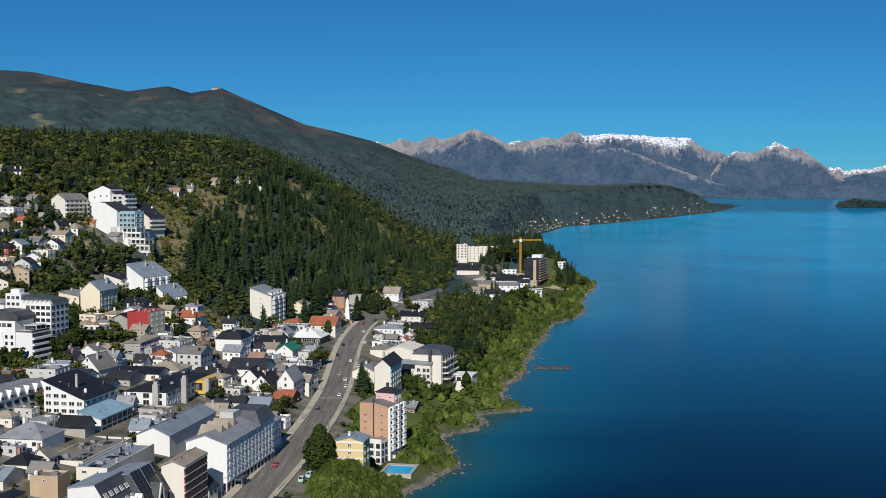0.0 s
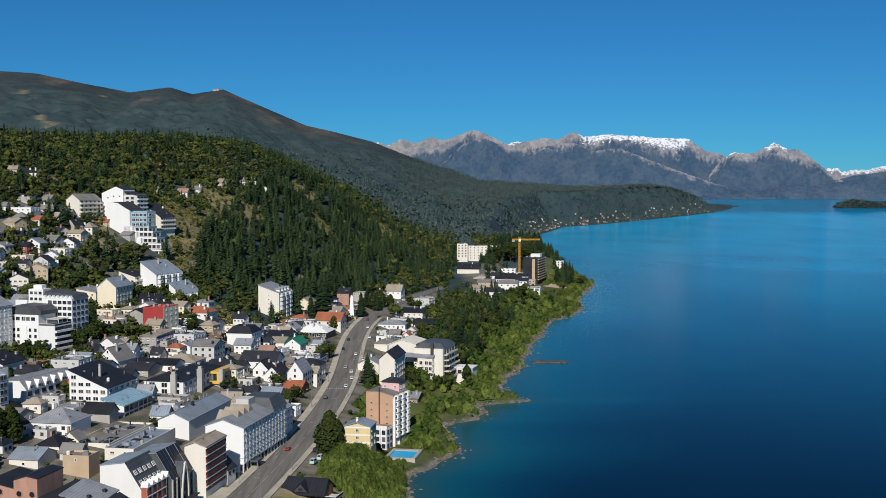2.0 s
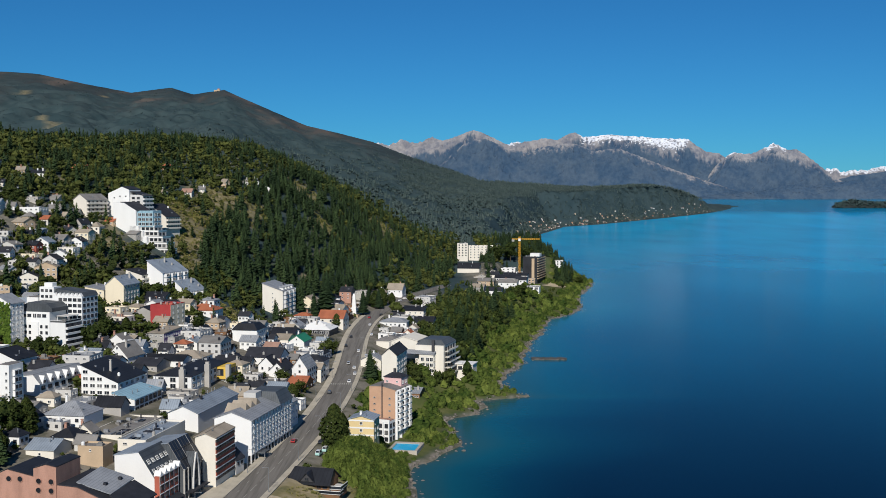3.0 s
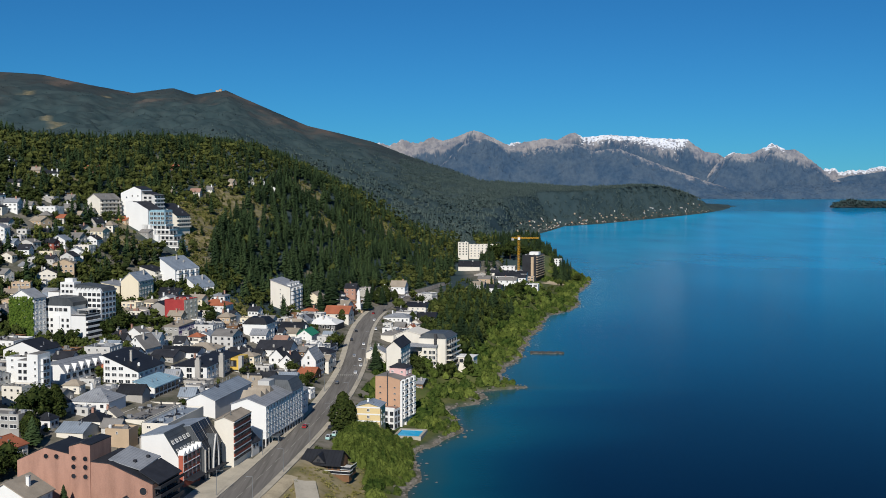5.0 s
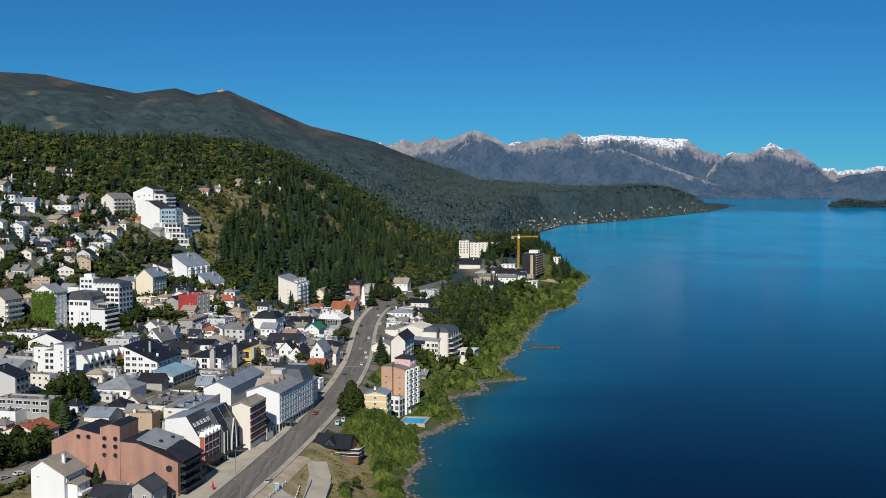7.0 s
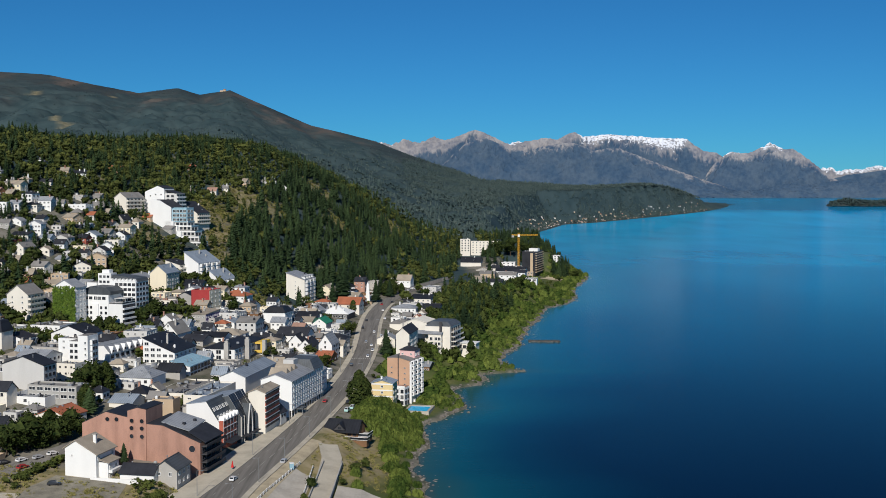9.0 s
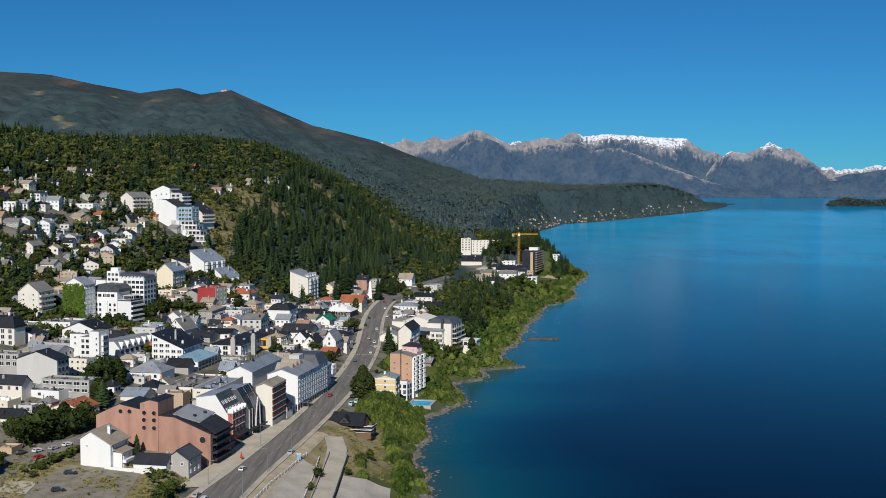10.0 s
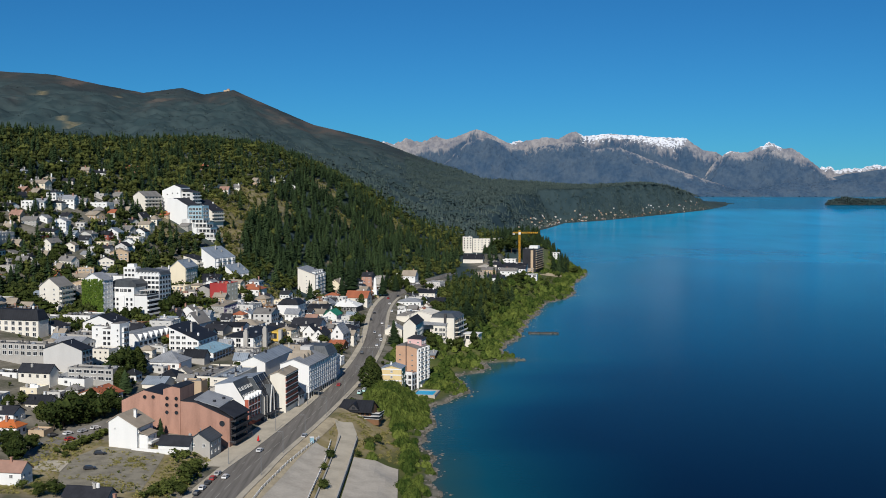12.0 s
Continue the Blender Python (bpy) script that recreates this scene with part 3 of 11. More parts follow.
def solid(bm, pts, faces, slot=0):
    v = [bm.verts.new(p) for p in pts]
    for f in faces:
        bm.faces.new([v[i] for i in f]).material_index = slot


def plate(bm, quad, thick, slot=0):
    """A slab below the quad of corner points."""
    q = [Vector(p) for p in quad]
    solid(bm, [*q, *[p - Vector((0, 0, thick)) for p in q]], ((0, 1, 2, 3), (7, 6, 5, 4), (0, 4, 5, 1), (1, 5, 6, 2), (2, 6, 7, 3), (3, 7, 4, 0)), slot)


WINDOWS = {}


def window_mesh(w, h, frame_mat):
    """Frame standing proud of the wall, pane set back in it, a middle bar and a sill."""
    key = (round(w, 1), round(h, 1), frame_mat)
    if key not in WINDOWS:
        bm = bmesh.new()
        a, b, t, m = w / 2, h / 2, 0.11, 0.05
        xs = [-a, -a + t, -m, m, a - t, a] if w > 1.1 else [-a, -a + t, a - t, a]
        zs = [-b - 0.1, -b + t, b - t, b]
        deep = {}
        for i in range(len(xs) - 1):
            for j in range(3):
                pane = j == 1 and 0 < i < len(xs) - 2 and i != 2
                deep[i, j] = -0.03 if pane else -0.22 if j == 0 else -0.12
                y = deep[i, j]
                solid(bm, ((xs[i], y, zs[j]), (xs[i + 1], y, zs[j]), (xs[i + 1], y, zs[j + 1]), (xs[i], y, zs[j + 1])), ((0, 1, 2, 3),), 1 if pane else 0)
        for i in range(len(xs)):
            for j in range(3):
                y0, y1 = deep.get((i - 1, j), 0.05), deep.get((i, j), 0.05)
                if y0 != y1:
                    solid(bm, ((xs[i], y0, zs[j]), (xs[i], y1, zs[j]), (xs[i], y1, zs[j + 1]), (xs[i], y0, zs[j + 1])), ((0, 1, 2, 3),))
        for i in range(len(xs) - 1):
            for j in range(4):
                y0, y1 = deep.get((i, j - 1), 0.05), deep.get((i, j), 0.05)
                if y0 != y1:
                    solid(bm, ((xs[i], y0, zs[j]), (xs[i + 1], y0, zs[j]), (xs[i + 1], y1, zs[j]), (xs[i], y1, zs[j])), ((0, 1, 2, 3),))
        bmesh.ops.remove_doubles(bm, verts=bm.verts, dist=0.001)
        me = bpy.data.meshes.new("window")
        bm.to_mesh(me)
        bm.free()
        me.materials.append(M[frame_mat])
        me.materials.append(M["glass"])
        WINDOWS[key] = me
    return WINDOWS[key]


def window(parent, w, h, m, frame_mat="frame"):
    ob = new("window", window_mesh(w, h, frame_mat))
    ob.parent = parent
    ob.matrix_basis = m
    return ob


def face_pose(face, w, d, s, z, out=0.0):
    """A pose on a face of a w by d block, s metres along it from its middle; local -y looks outward."""
    return {"front": pose(s, -d / 2 - out, z, 0, 0, 0), "right": pose(w / 2 + out, s, z, 0, 0, 90), "left": pose(-w / 2 - out, -s, z, 0, 0, -90), "back": pose(-s, d / 2 + out, z, 0, 0, 180)}[face]


def house(kind, label, cx, cy, rot, w, d, z0, eave, wall, roofm, roof, rh, front=None, right=None, storey=2.9, balconies=None, bays=None, stripes=None, dormers=None, ivy=None, chimneys=None, rwall=None, bands=0):
    """A building: walls, roof, windows and what hangs on them. front looks to the town's open side, right to the lake."""
    rnd = random.Random(int(cx * 7 + cy * 13))
    FOOT.append((cx, cy, max(w, d) * 0.55, w, d, rot))
    th = thing(kind, cx, cy, z0, rot, label, kind.replace("_", " "), "buildings of the town")
    h = eave - z0
    a, b = w / 2, d / 2
    bm = bmesh.new()
    top = {"shed_r": (h + rh, h, h, h + rh), "shed_f": (h, h, h + rh, h + rh)}.get(roof, (h, h, h, h))
    pts = [(-a, -b, -4), (a, -b, -4), (a, b, -4), (-a, b, -4), (-a, -b, top[0]), (a, -b, top[1]), (a, b, top[2]), (-a, b, top[3])]
    faces = [(3, 2, 1, 0), (0, 1, 5, 4), (1, 2, 6, 5), (2, 3, 7, 6), (3, 0, 4, 7)]
    if roof == "gable_y":
        pts += [(0, -b, h + rh), (0, b, h + rh)]
        faces = [(3, 2, 1, 0), (0, 1, 5, 8, 4), (1, 2, 6, 5), (2, 3, 7, 9, 6), (3, 0, 4, 7), (5, 6, 9, 8), (7, 4, 8, 9)]
    elif roof == "gable_x":
        pts += [(-a, 0, h + rh), (a, 0, h + rh)]
        faces = [(3, 2, 1, 0), (0, 1, 5, 4), (1, 2, 6, 9, 5), (2, 3, 7, 6), (3, 0, 4, 8, 7), (4, 5, 9, 8), (6, 7, 8, 9)]
    elif roof == "flat":
        c = 0.3
        pts += [(-a + c, -b + c, h), (a - c, -b + c, h), (a - c, b - c, h), (-a + c, b - c, h), (-a + c, -b + c, h - 0.7), (a - c, -b + c, h - 0.7), (a - c, b - c, h - 0.7), (-a + c, b - c, h - 0.7)]
        faces += [(4, 5, 9, 8), (5, 6, 10, 9), (6, 7, 11, 10), (7, 4, 8, 11), (8, 9, 13, 12), (9, 10, 14, 13), (10, 11, 15, 14), (11, 8, 12, 15), (12, 13, 14, 15)]
    else:
        faces.append((4, 5, 6, 7))
    solid(bm, pts, faces)
    part("wall", bm, M[wall], th)
    bm = bmesh.new()
    o, t = 0.45, 0.28
    if roof == "flat":
        box(bm, -a + 0.32, a - 0.32, -b + 0.32, b - 0.32, h - 0.74, h - 0.66)
        for _ in range(2 + int(w * d / 130)):
            x, y, s = rnd.uniform(-a + 1.6, a - 1.6), rnd.uniform(-b + 1.6, b - 1.6), rnd.uniform(0.4, 1.2)
            box(bm, x - s, x + s, y - s * 0.7, y + s * 0.7, h - 0.7, h - 0.6 + rnd.uniform(0.4, 1.5))
    elif roof == "gable_y":
        g = rh / a
        for s in (-1, 1):
            quad = [(s * (a + o), -b - o, h - g * o + 0.3), (s * (a + o), b + o, h - g * o + 0.3), (0, b + o, h + rh + 0.3), (0, -b - o, h + rh + 0.3)]
            plate(bm, quad if s > 0 else quad[::-1], t)
        box(bm, -0.2, 0.2, -b - o - 0.02, b + o + 0.02, h + rh + 0.1, h + rh + 0.42)
    elif roof == "gable_x":
        g = rh / b
        for s in (-1, 1):
            quad = [(-a - o, s * (b + o), h - g * o + 0.3), (a + o, s * (b + o), h - g * o + 0.3), (a + o, 0, h + rh + 0.3), (-a - o, 0, h + rh + 0.3)]
            plate(bm, quad if s < 0 else quad[::-1], t)
        box(bm, -a - o - 0.02, a + o + 0.02, -0.2, 0.2, h + rh + 0.1, h + rh + 0.42)
    elif roof == "shed_r":
        g = rh / w
        plate(bm, [(-a - o, -b - o, h + rh + 0.3 + g * o), (a + o, -b - o, h + 0.3 - g * o), (a + o, b + o, h + 0.3 - g * o), (-a - o, b + o, h + rh + 0.3 + g * o)], t)
    elif roof == "shed_f":
        g = rh / d
        plate(bm, [(-a - o, -b - o, h + 0.3 - g * o), (a + o, -b - o, h + 0.3 - g * o), (a + o, b + o, h + rh + 0.3 + g * o), (-a - o, b + o, h + rh + 0.3 + g * o)], t)
    else:
        i = min(a, b) * (0.98 if roof == "hip" else 0.35)
        lo, hi = h + 0.02, h + rh
        solid(bm, [(-a - o, -b - o, lo), (a + o, -b - o, lo), (a + o, b + o, lo), (-a - o, b + o, lo), (-a - o, -b - o, lo + 0.2), (a + o, -b - o, lo + 0.2), (a + o, b + o, lo + 0.2), (-a - o, b + o, lo + 0.2), (-a + i, -b + i, hi), (a - i, -b + i, hi), (a - i, b - i, hi), (-a + i, b - i, hi)],
              [(3, 2, 1, 0), (0, 1, 5, 4), (1, 2, 6, 5), (2, 3, 7, 6), (3, 0, 4, 7), (4, 5, 9, 8), (5, 6, 10, 9), (6, 7, 11, 10), (7, 4, 8, 11), (8, 9, 10, 11)])
    part("roof", bm, M[roofm], th)
    if roof == "flat" and w * d > 110:
        for k in range(3 + int(w * d / 60)):
            x, y = rnd.uniform(-a + 2.2, a - 2.2), rnd.uniform(-b + 2.2, b - 2.2)
            name, mt, sx, sy, sz = (("roof_unit", "zinc", 0.9, 0.6, 1.1), ("skylight", "glass", 1.1, 1.6, 0.35), ("duct", "steel", 0.35, 2.0, 0.5), ("roof_patch", "slate", 1.8, 1.5, 0.12), ("flue", "slate", 0.22, 0.22, 1.7))[k % 5]
            bm = bmesh.new()
            box(bm, x - sx, x + sx, y - sy, y + sy, h - 0.65, h - 0.6 + sz)
            part(name, bm, M[mt], th)
    frame_mat = "frame" if wall not in ("white", "ivory", "stonewhite") or rnd.random() < 0.45 else "darkframe"
    for face, spec, length in (("front", front, w), ("right", right, d)):
        if not spec:
            continue
        cols, rows, ww, wh = spec
        fracs = cols if isinstance(cols, tuple) else [(i + 0.5) / cols for i in range(cols)]
        for k in fracs:
            up = rh * (1 - k) if roof == "shed_r" else rh * (1 - 2 * abs(k - 0.5)) if roof == "gable_y" else 0.0
            for j in range(-int(up / storey) if face == "front" else 0, rows):
                s = (k - 0.5) * (length - 0.6)
                z = h - storey * (j + 0.5) - 0.1
                if z > 0.9 - 1.2:
                    window(th, ww, wh, face_pose(face, w, d, s, z), frame_mat)
    for j in range(bands):
        bm = bmesh.new()
        z = h - 0.4 - j * 3.0
        box(bm, -a - 0.05, a + 0.05, -b - 0.08, -b + 0.1, z - 0.3, z + 0.3)
        part("white_band", bm, M["white"], th, "white painted band")
    if rwall:
        bm = bmesh.new()
        box(bm, a, a + 0.06, -b + 0.02, b - 0.02, -2, h - 0.3)
        part("facing", bm, M[rwall], th, "pale window front")
    if balconies:
        face, n = balconies
        length = d if face == "right" else w
        for j in range(n):
            bm = bmesh.new()
            box(bm, -length / 2 + 0.3, length / 2 - 0.3, -1.5, 0.05, -0.12, 0.1)
            box(bm, -length / 2 + 0.3, length / 2 - 0.3, -1.5, -1.38, 0.1, 1.05)
            for s in (-length / 2 + 0.3, 0, length / 2 - 0.42):
                box(bm, s, s + 0.12, -1.38, 0.05, 0.1, 1.05)
            z = h - storey * (j + 1)
            if z > 0.5:
                part("balcony", bm, M[wall if wall != "black" else "tan"], th, pose_at=face_pose(face, w, d, 0, z))
                if not right or face != "right":
                    window(th, length * 0.86, 1.7, face_pose(face, w, d, 0, z + 1.1), "darkframe")
    if bays:
        face, cols, rows = bays
        length = d if face == "right" else w
        for i in range(cols):
            s = ((i + 0.5) / cols - 0.5) * (length - 1)
            for j in range(rows):
                z = h - storey * (j + 0.5) - 0.2
                bm = bmesh.new()
                k = length / cols * 0.36
                solid(bm, [(-k, 0, -1.1), (k, 0, -1.1), (k * 0.6, -1.3, -1.1), (-k * 0.6, -1.3, -1.1), (-k, 0, 1.2), (k, 0, 1.2), (k * 0.6, -1.3, 1.2), (-k * 0.6, -1.3, 1.2)], [(0, 1, 2, 3), (7, 6, 5, 4), (0, 3, 7, 4), (3, 2, 6, 7), (2, 1, 5, 6)])
                bay = part("bay_window", bm, M["white"], th, "white projecting bay window", face_pose(face, w, d, s, z))
                window(bay, k * 1.05, 1.5, pose(0, -1.3, 0.15, 0, 0, 0))
            bm = bmesh.new()
            box(bm, -0.3, 0.3, -0.8, 0.05, 0, h - 0.2)
            part("pilaster", bm, M["white"], th, pose_at=face_pose(face, w, d, s + length / cols * 0.45, 0))
    if stripes:
        face, n = stripes
        length = d if face == "right" else w
        bm = bmesh.new()
        box(bm, -length / 2, length / 2, -0.25, 0.05, 2.6, h)
        part("brick_front", bm, M["redbrick"], th, "red brick facing", face_pose(face, w, d, 0, 0))
        rise = (h - 1.2) / n
        for j in range(n):
            z = h - 0.3 - j * rise
            for name, mt, z0, z1, out in (("white_band", "white", z - 0.32, z, 0.45), ("window_recess", "slate", z - 1.32, z - 0.36, 0.28)):
                bm = bmesh.new()
                box(bm, -length / 2 - out + 0.25, length / 2 + out - 0.25, -out, 0.0, z0, z1)
                part(name, bm, M[mt], th, "", face_pose(face, w, d, 0, 0))
            for i in range(6):
                window(th, length / 6 - 0.35, 0.85, face_pose(face, w, d, ((i + 0.5) / 6 - 0.5) * length, z - 0.84, 0.31), "darkframe")
    if dormers:
        face, n = dormers
        length = d if face == "right" else w
        deep = 2.6
        for i in range(n):
            s = ((i + 0.5) / n - 0.5) * (length - 1.5)
            bm = bmesh.new()
            k = min(1.5, length / n * 0.36)
            solid(bm, [(-k, 0, -0.4), (k, 0, -0.4), (k, deep, -0.4), (-k, deep, -0.4), (-k, 0, 1.2), (k, 0, 1.2), (k, deep, 1.2), (-k, deep, 1.2)], [(3, 2, 1, 0), (0, 1, 5, 4), (1, 2, 6, 5), (2, 3, 7, 6), (3, 0, 4, 7), (4, 5, 6, 7)])
            dm = part("dormer", bm, M["white"], th, "white dormer", face_pose(face, w, d, s, h + 0.7, -0.5))
            bm = bmesh.new()
            solid(bm, [(-k - 0.2, -0.2, 1.2), (k + 0.2, -0.2, 1.2), (k + 0.2, deep + 0.6, 1.2), (-k - 0.2, deep + 0.6, 1.2), (0, -0.2, 2.2), (0, deep + 0.6, 2.2)], [(3, 2, 1, 0), (0, 1, 4), (1, 2, 5, 4), (2, 3, 5), (3, 0, 4, 5)])
            part("dormer_roof", bm, M[roofm], dm)
            window(dm, k * 1.3, 1.1, pose(0, -0.01, 0.5))
    if ivy:
        leaf_sheet("ivy", th, w, h, pose(0, -b - 0.05, 0))
    want = chimneys if chimneys is not None else (1 if roof not in ("flat",) and rnd.random() < 0.6 else 0)
    for _ in range(want):
        x, y = rnd.uniform(-a * 0.6, a * 0.6), rnd.uniform(-b * 0.5, b * 0.5)
        bm = bmesh.new()
        box(bm, x - 0.45, x + 0.45, y - 0.4, y + 0.4, h - 0.5, h + rh + rnd.uniform(0.6, 1.4))
        box(bm, x - 0.55, x + 0.55, y - 0.5, y + 0.5, h + rh + 1.4, h + rh + 1.6)
        box(bm, x - 0.3, x + 0.3, y - 0.3, y + 0.3, h + rh + 0.5, h + rh + 1.4)
        part("chimney", bm, M[rnd.choice(("stone", "white", "brick"))], th)
    for _ in range(rnd.randint(1, 2) + int(w * d / 170)):
        x, y = rnd.uniform(-a * 0.8, a * 0.8), rnd.uniform(-b * 0.8, b * 0.8)
        over_eave = {"flat": -0.7, "gable_y": rh * (1 - abs(x) / a), "gable_x": rh * (1 - abs(y) / b), "shed_r": rh * (a - x) / w, "shed_f": rh * (y + b) / d, "mansard": rh}.get(roof, rh * min(1, (1 - max(abs(x) / a, abs(y) / b)) * max(a, b) / min(a, b)))
        z = h + over_eave + 0.1
        bm = bmesh.new()
        if rnd.random() < 0.45:
            bmesh.ops.create_cone(bm, cap_ends=True, segments=8, radius1=0.16, radius2=0.16, depth=1.8, matrix=pose(x, y, z + 0.5))
            bmesh.ops.create_cone(bm, cap_ends=True, segments=8, radius1=0.3, radius2=0.06, depth=0.3, matrix=pose(x, y, z + 1.5))
            part("vent_pipe", bm, M["steel"], th)
        elif rnd.random() < 0.5:
            bmesh.ops.create_cone(bm, cap_ends=True, segments=10, radius1=0.62, radius2=0.62, depth=1.3, matrix=pose(x, y, z + 0.75))
            bmesh.ops.create_cone(bm, cap_ends=True, segments=10, radius1=0.62, radius2=0.2, depth=0.3, matrix=pose(x, y, z + 1.55))
            part("water_tank", bm, M[rnd.choice(("concrete", "white", "slate"))], th)
        else:
            box(bm, x - 0.7, x + 0.7, y - 0.45, y + 0.45, z - 0.6, z + 0.35)
            part("skylight", bm, [M["zinc"], M["glass"]], th)
    return th


def leaf_sheet(name, parent, w, h, at):
    """Climbing leaves over a wall, as many small tilted leaves."""
    rnd = random.Random(5)
    verts, faces, tint = [], [], []
    for _ in range(1500):
        x, z = rnd.uniform(-w / 2, w / 2), rnd.uniform(0.5, h) * rnd.uniform(0.9, 1.05)
        s = rnd.uniform(0.35, 0.8)
        y = -rnd.uniform(0.1, 0.7)
        k = len(verts)
        tilt = rnd.uniform(-0.5, 0.5)
        verts += [(x - s, y + tilt * s, z), (x, y - 0.2, z - s), (x + s, y - tilt * s, z), (x, y + 0.3, z + s)]
        faces.append((k, k + 1, k + 2, k + 3))
        c = rnd.random()
        tint += [c] * 4
    ob = mesh_object(name, verts, faces, M["ivy"], parent, "green climbing ivy", attrs={"tint": ("FLOAT", tint)})
    ob.matrix_basis = at
    return ob


# ---- the town's buildings ----
house("hotel", "narrow white balconied end of the hotel", -212.6, 508.0, -16, 6.2, 14.0, 32.3, 58.6, "white", "greyroof", "flat", 1, None, None, storey=2.9, balconies=("front", 7))
house("apartment_building", "cream wing with a low pale roof beside the apartment house", -204.0, 612.0, -10, 12.0, 18.0, 40.0, 57.2, "cream", "zinc", "shed_r", 2.0, (3, 2, 1.2, 1.2), None, storey=2.9)
house("shop_building", "long grey building with a violet painted street front", -149.5, 544.9, -14, 9.0, 20.0, 32.6, 40.6, "concrete", "tanroof", "shed_f", 1.2, (3, 1, 1.2, 1.0), (8, 2, 1.5, 1.2), storey=2.9, rwall="violet")
house("apartment_building", "cream apartment house with a blue-grey hipped roof", -191.5, 612.0, -10, 11.5, 21.0, 37.7, 60.2, "cream", "bluezinc", "gable_y", 5, None, (5, 6, 1.7, 1.6), storey=2.9)
house("apartment_building", "red-walled building with a cream window front", -157.0, 580.5, -14, 12.5, 17.0, 36.9, 51.9, "red", "redwall", "flat", 1, None, (3, 4, 1.2, 1.3), storey=2.9, rwall="cream")
house("apartment_building", "ivory eight-storey apartment slab with a sloping dormered roof", -113.4, 710.1, -10, 14.3, 26.7, 24.9, 48.2, "ivory", "zinc", "shed_r", 5, (1, 6, 1.0, 0.7), (5, 8, 1.2, 1.4), storey=2.9, bays=("right", 3, 7), dormers=("right", 4))
house("house", "white box house with a black mansard roof", -111.9, 585.4, -10, 14.3, 15.0, 26.5, 36.8, "white", "black", "mansard", 3.6, None, (4, 3, 1.4, 1.3), storey=2.9)
house("house", "long white house with a black gabled roof and square windows", -95.0, 543.0, -10, 19.1, 15.0, 19.4, 27.9, "white", "slate", "gable_x", 4.0, (3, 2, 1.2, 1.2), (3, 2, 2.0, 1.2), storey=2.9)
house("house", "small white gabled house with a dark dormer roof", -91.1, 524.8, -10, 8.1, 9.9, 20.3, 26.2, "white", "slate", "gable_y", 4, (2, 1, 1, 1.2), None, storey=2.9)
house("shop_building", "white hall with a black roof and a yellow corner bay", -120.1, 479.6, -10, 17.8, 46.0, 23.0, 31.0, "white", "black", "hip", 2.8, (3, 2, 2.8, 2.2), (9, 2, 2.6, 1.9), storey=2.9)
house("apartment_building", "white building with rows of dark windows and a black sloping roof", -145.2, 438.3, -10, 16.8, 26.5, 25.9, 33.8, "white", "black", "shed_r", 7, (5, 4, 2.3, 1.6), (5, 3, 2.4, 1.5), storey=2.9)
house("apartment_building", "low white building with a pale teal metal roof", -131.1, 424.3, -10, 9.7, 26.1, 23.7, 29.1, "white", "teal", "shed_r", 2.2, None, (6, 2, 3.2, 2.0), storey=2.9)
house("house", "yellow house with white bands and a blue-grey roof", -34.0, 412.1, -10, 10.6, 9.9, 2.0, 21.6, "yellow", "bluezinc", "gable_y", 1.5, (1, 3, 1.2, 1.2), (2, 3, 1.4, 1.4), storey=2.9, bands=3)
house("hotel", "cream hotel block with a dark gabled roof", -27.6, 553.8, -10, 8.2, 26.0, 10.8, 28.2, "ivory", "slate", "gable_y", 3.6, None, (6, 4, 1.2, 1.5), storey=2.9)
house("apartment_building", "cream building with red and white striped front", -82.0, 345.5, -10, 7.5, 17.7, 13.1, 30.0, "ivory", "tanroof", "gable_y", 1.4, None, None, storey=2.9, stripes=("right", 6))
house("apartment_building", "tall cream apartment house with a dark balconied side", -238.5, 490.0, -14, 13.2, 14.6, 38.1, 57.4, "ivory", "greyroof", "gable_y", 5, (2, 4, 1.0, 1.1), (5, 6, 1.6, 1.5), storey=2.9, balconies=("right", 6))
house("apartment_building", "pale grey building with a blank wall and a dark stepped roof", -184.5, 351.4, -14, 20.3, 9.0, 27.4, 40.1, "stonewhite", "black", "gable_y", 3.5, None, (3, 4, 1.6, 1.4), storey=2.9)
house("house", "white cottage with an orange tiled roof", -176.8, 261.6, -10, 10.0, 7.0, 18.1, 22.7, "white", "orangetile", "hip", 2.6, (2, 1, 1.2, 1.2), (2, 1, 1.2, 1.2), storey=2.9)
house("house", "low white house with a faded pink tile roof", -154.3, 202.9, -10, 14.0, 7.0, 15.0, 20.8, "white", "tanpink", "gable_x", 2.6, (2, 1, 1.4, 1.2), (2, 1, 1.2, 1.2), storey=2.9)
house("house", "cream cottage with a black gabled roof", -177.5, 297.7, -10, 11.1, 7.0, 21.6, 25.0, "ivory", "black", "gable_x", 2.8, (3, 1, 1.2, 1.1), None, storey=2.9)
house("garage", "low shed with a tan flat roof beside the street", -166.1, 265.3, -10, 6.7, 7.0, 17.6, 20.9, "tan", "tanroof", "flat", 1, None, None, storey=2.9)
house("house", "dark-roofed low house with two pale chimneys", -121.2, 186.0, -10, 15.2, 7.0, 13.0, 16.8, "stone", "slate", "gable_x", 2.4, None, None, storey=2.9, chimneys=2)
house("house", "low white house with a dark slate roof", -109.7, 254.8, -10, 12.4, 7.1, 13.6, 17.6, "white", "slate", "gable_x", 2.6, None, None, storey=2.9)
house("house", "grey gabled house with a bluish roof beside the road", -100.1, 258.7, -10, 8.9, 11.6, 13.1, 18.7, "stone", "darkroof", "gable_y", 3.0, (2, 1, 1.2, 1.2), (3, 2, 1.4, 1.3), storey=2.9)
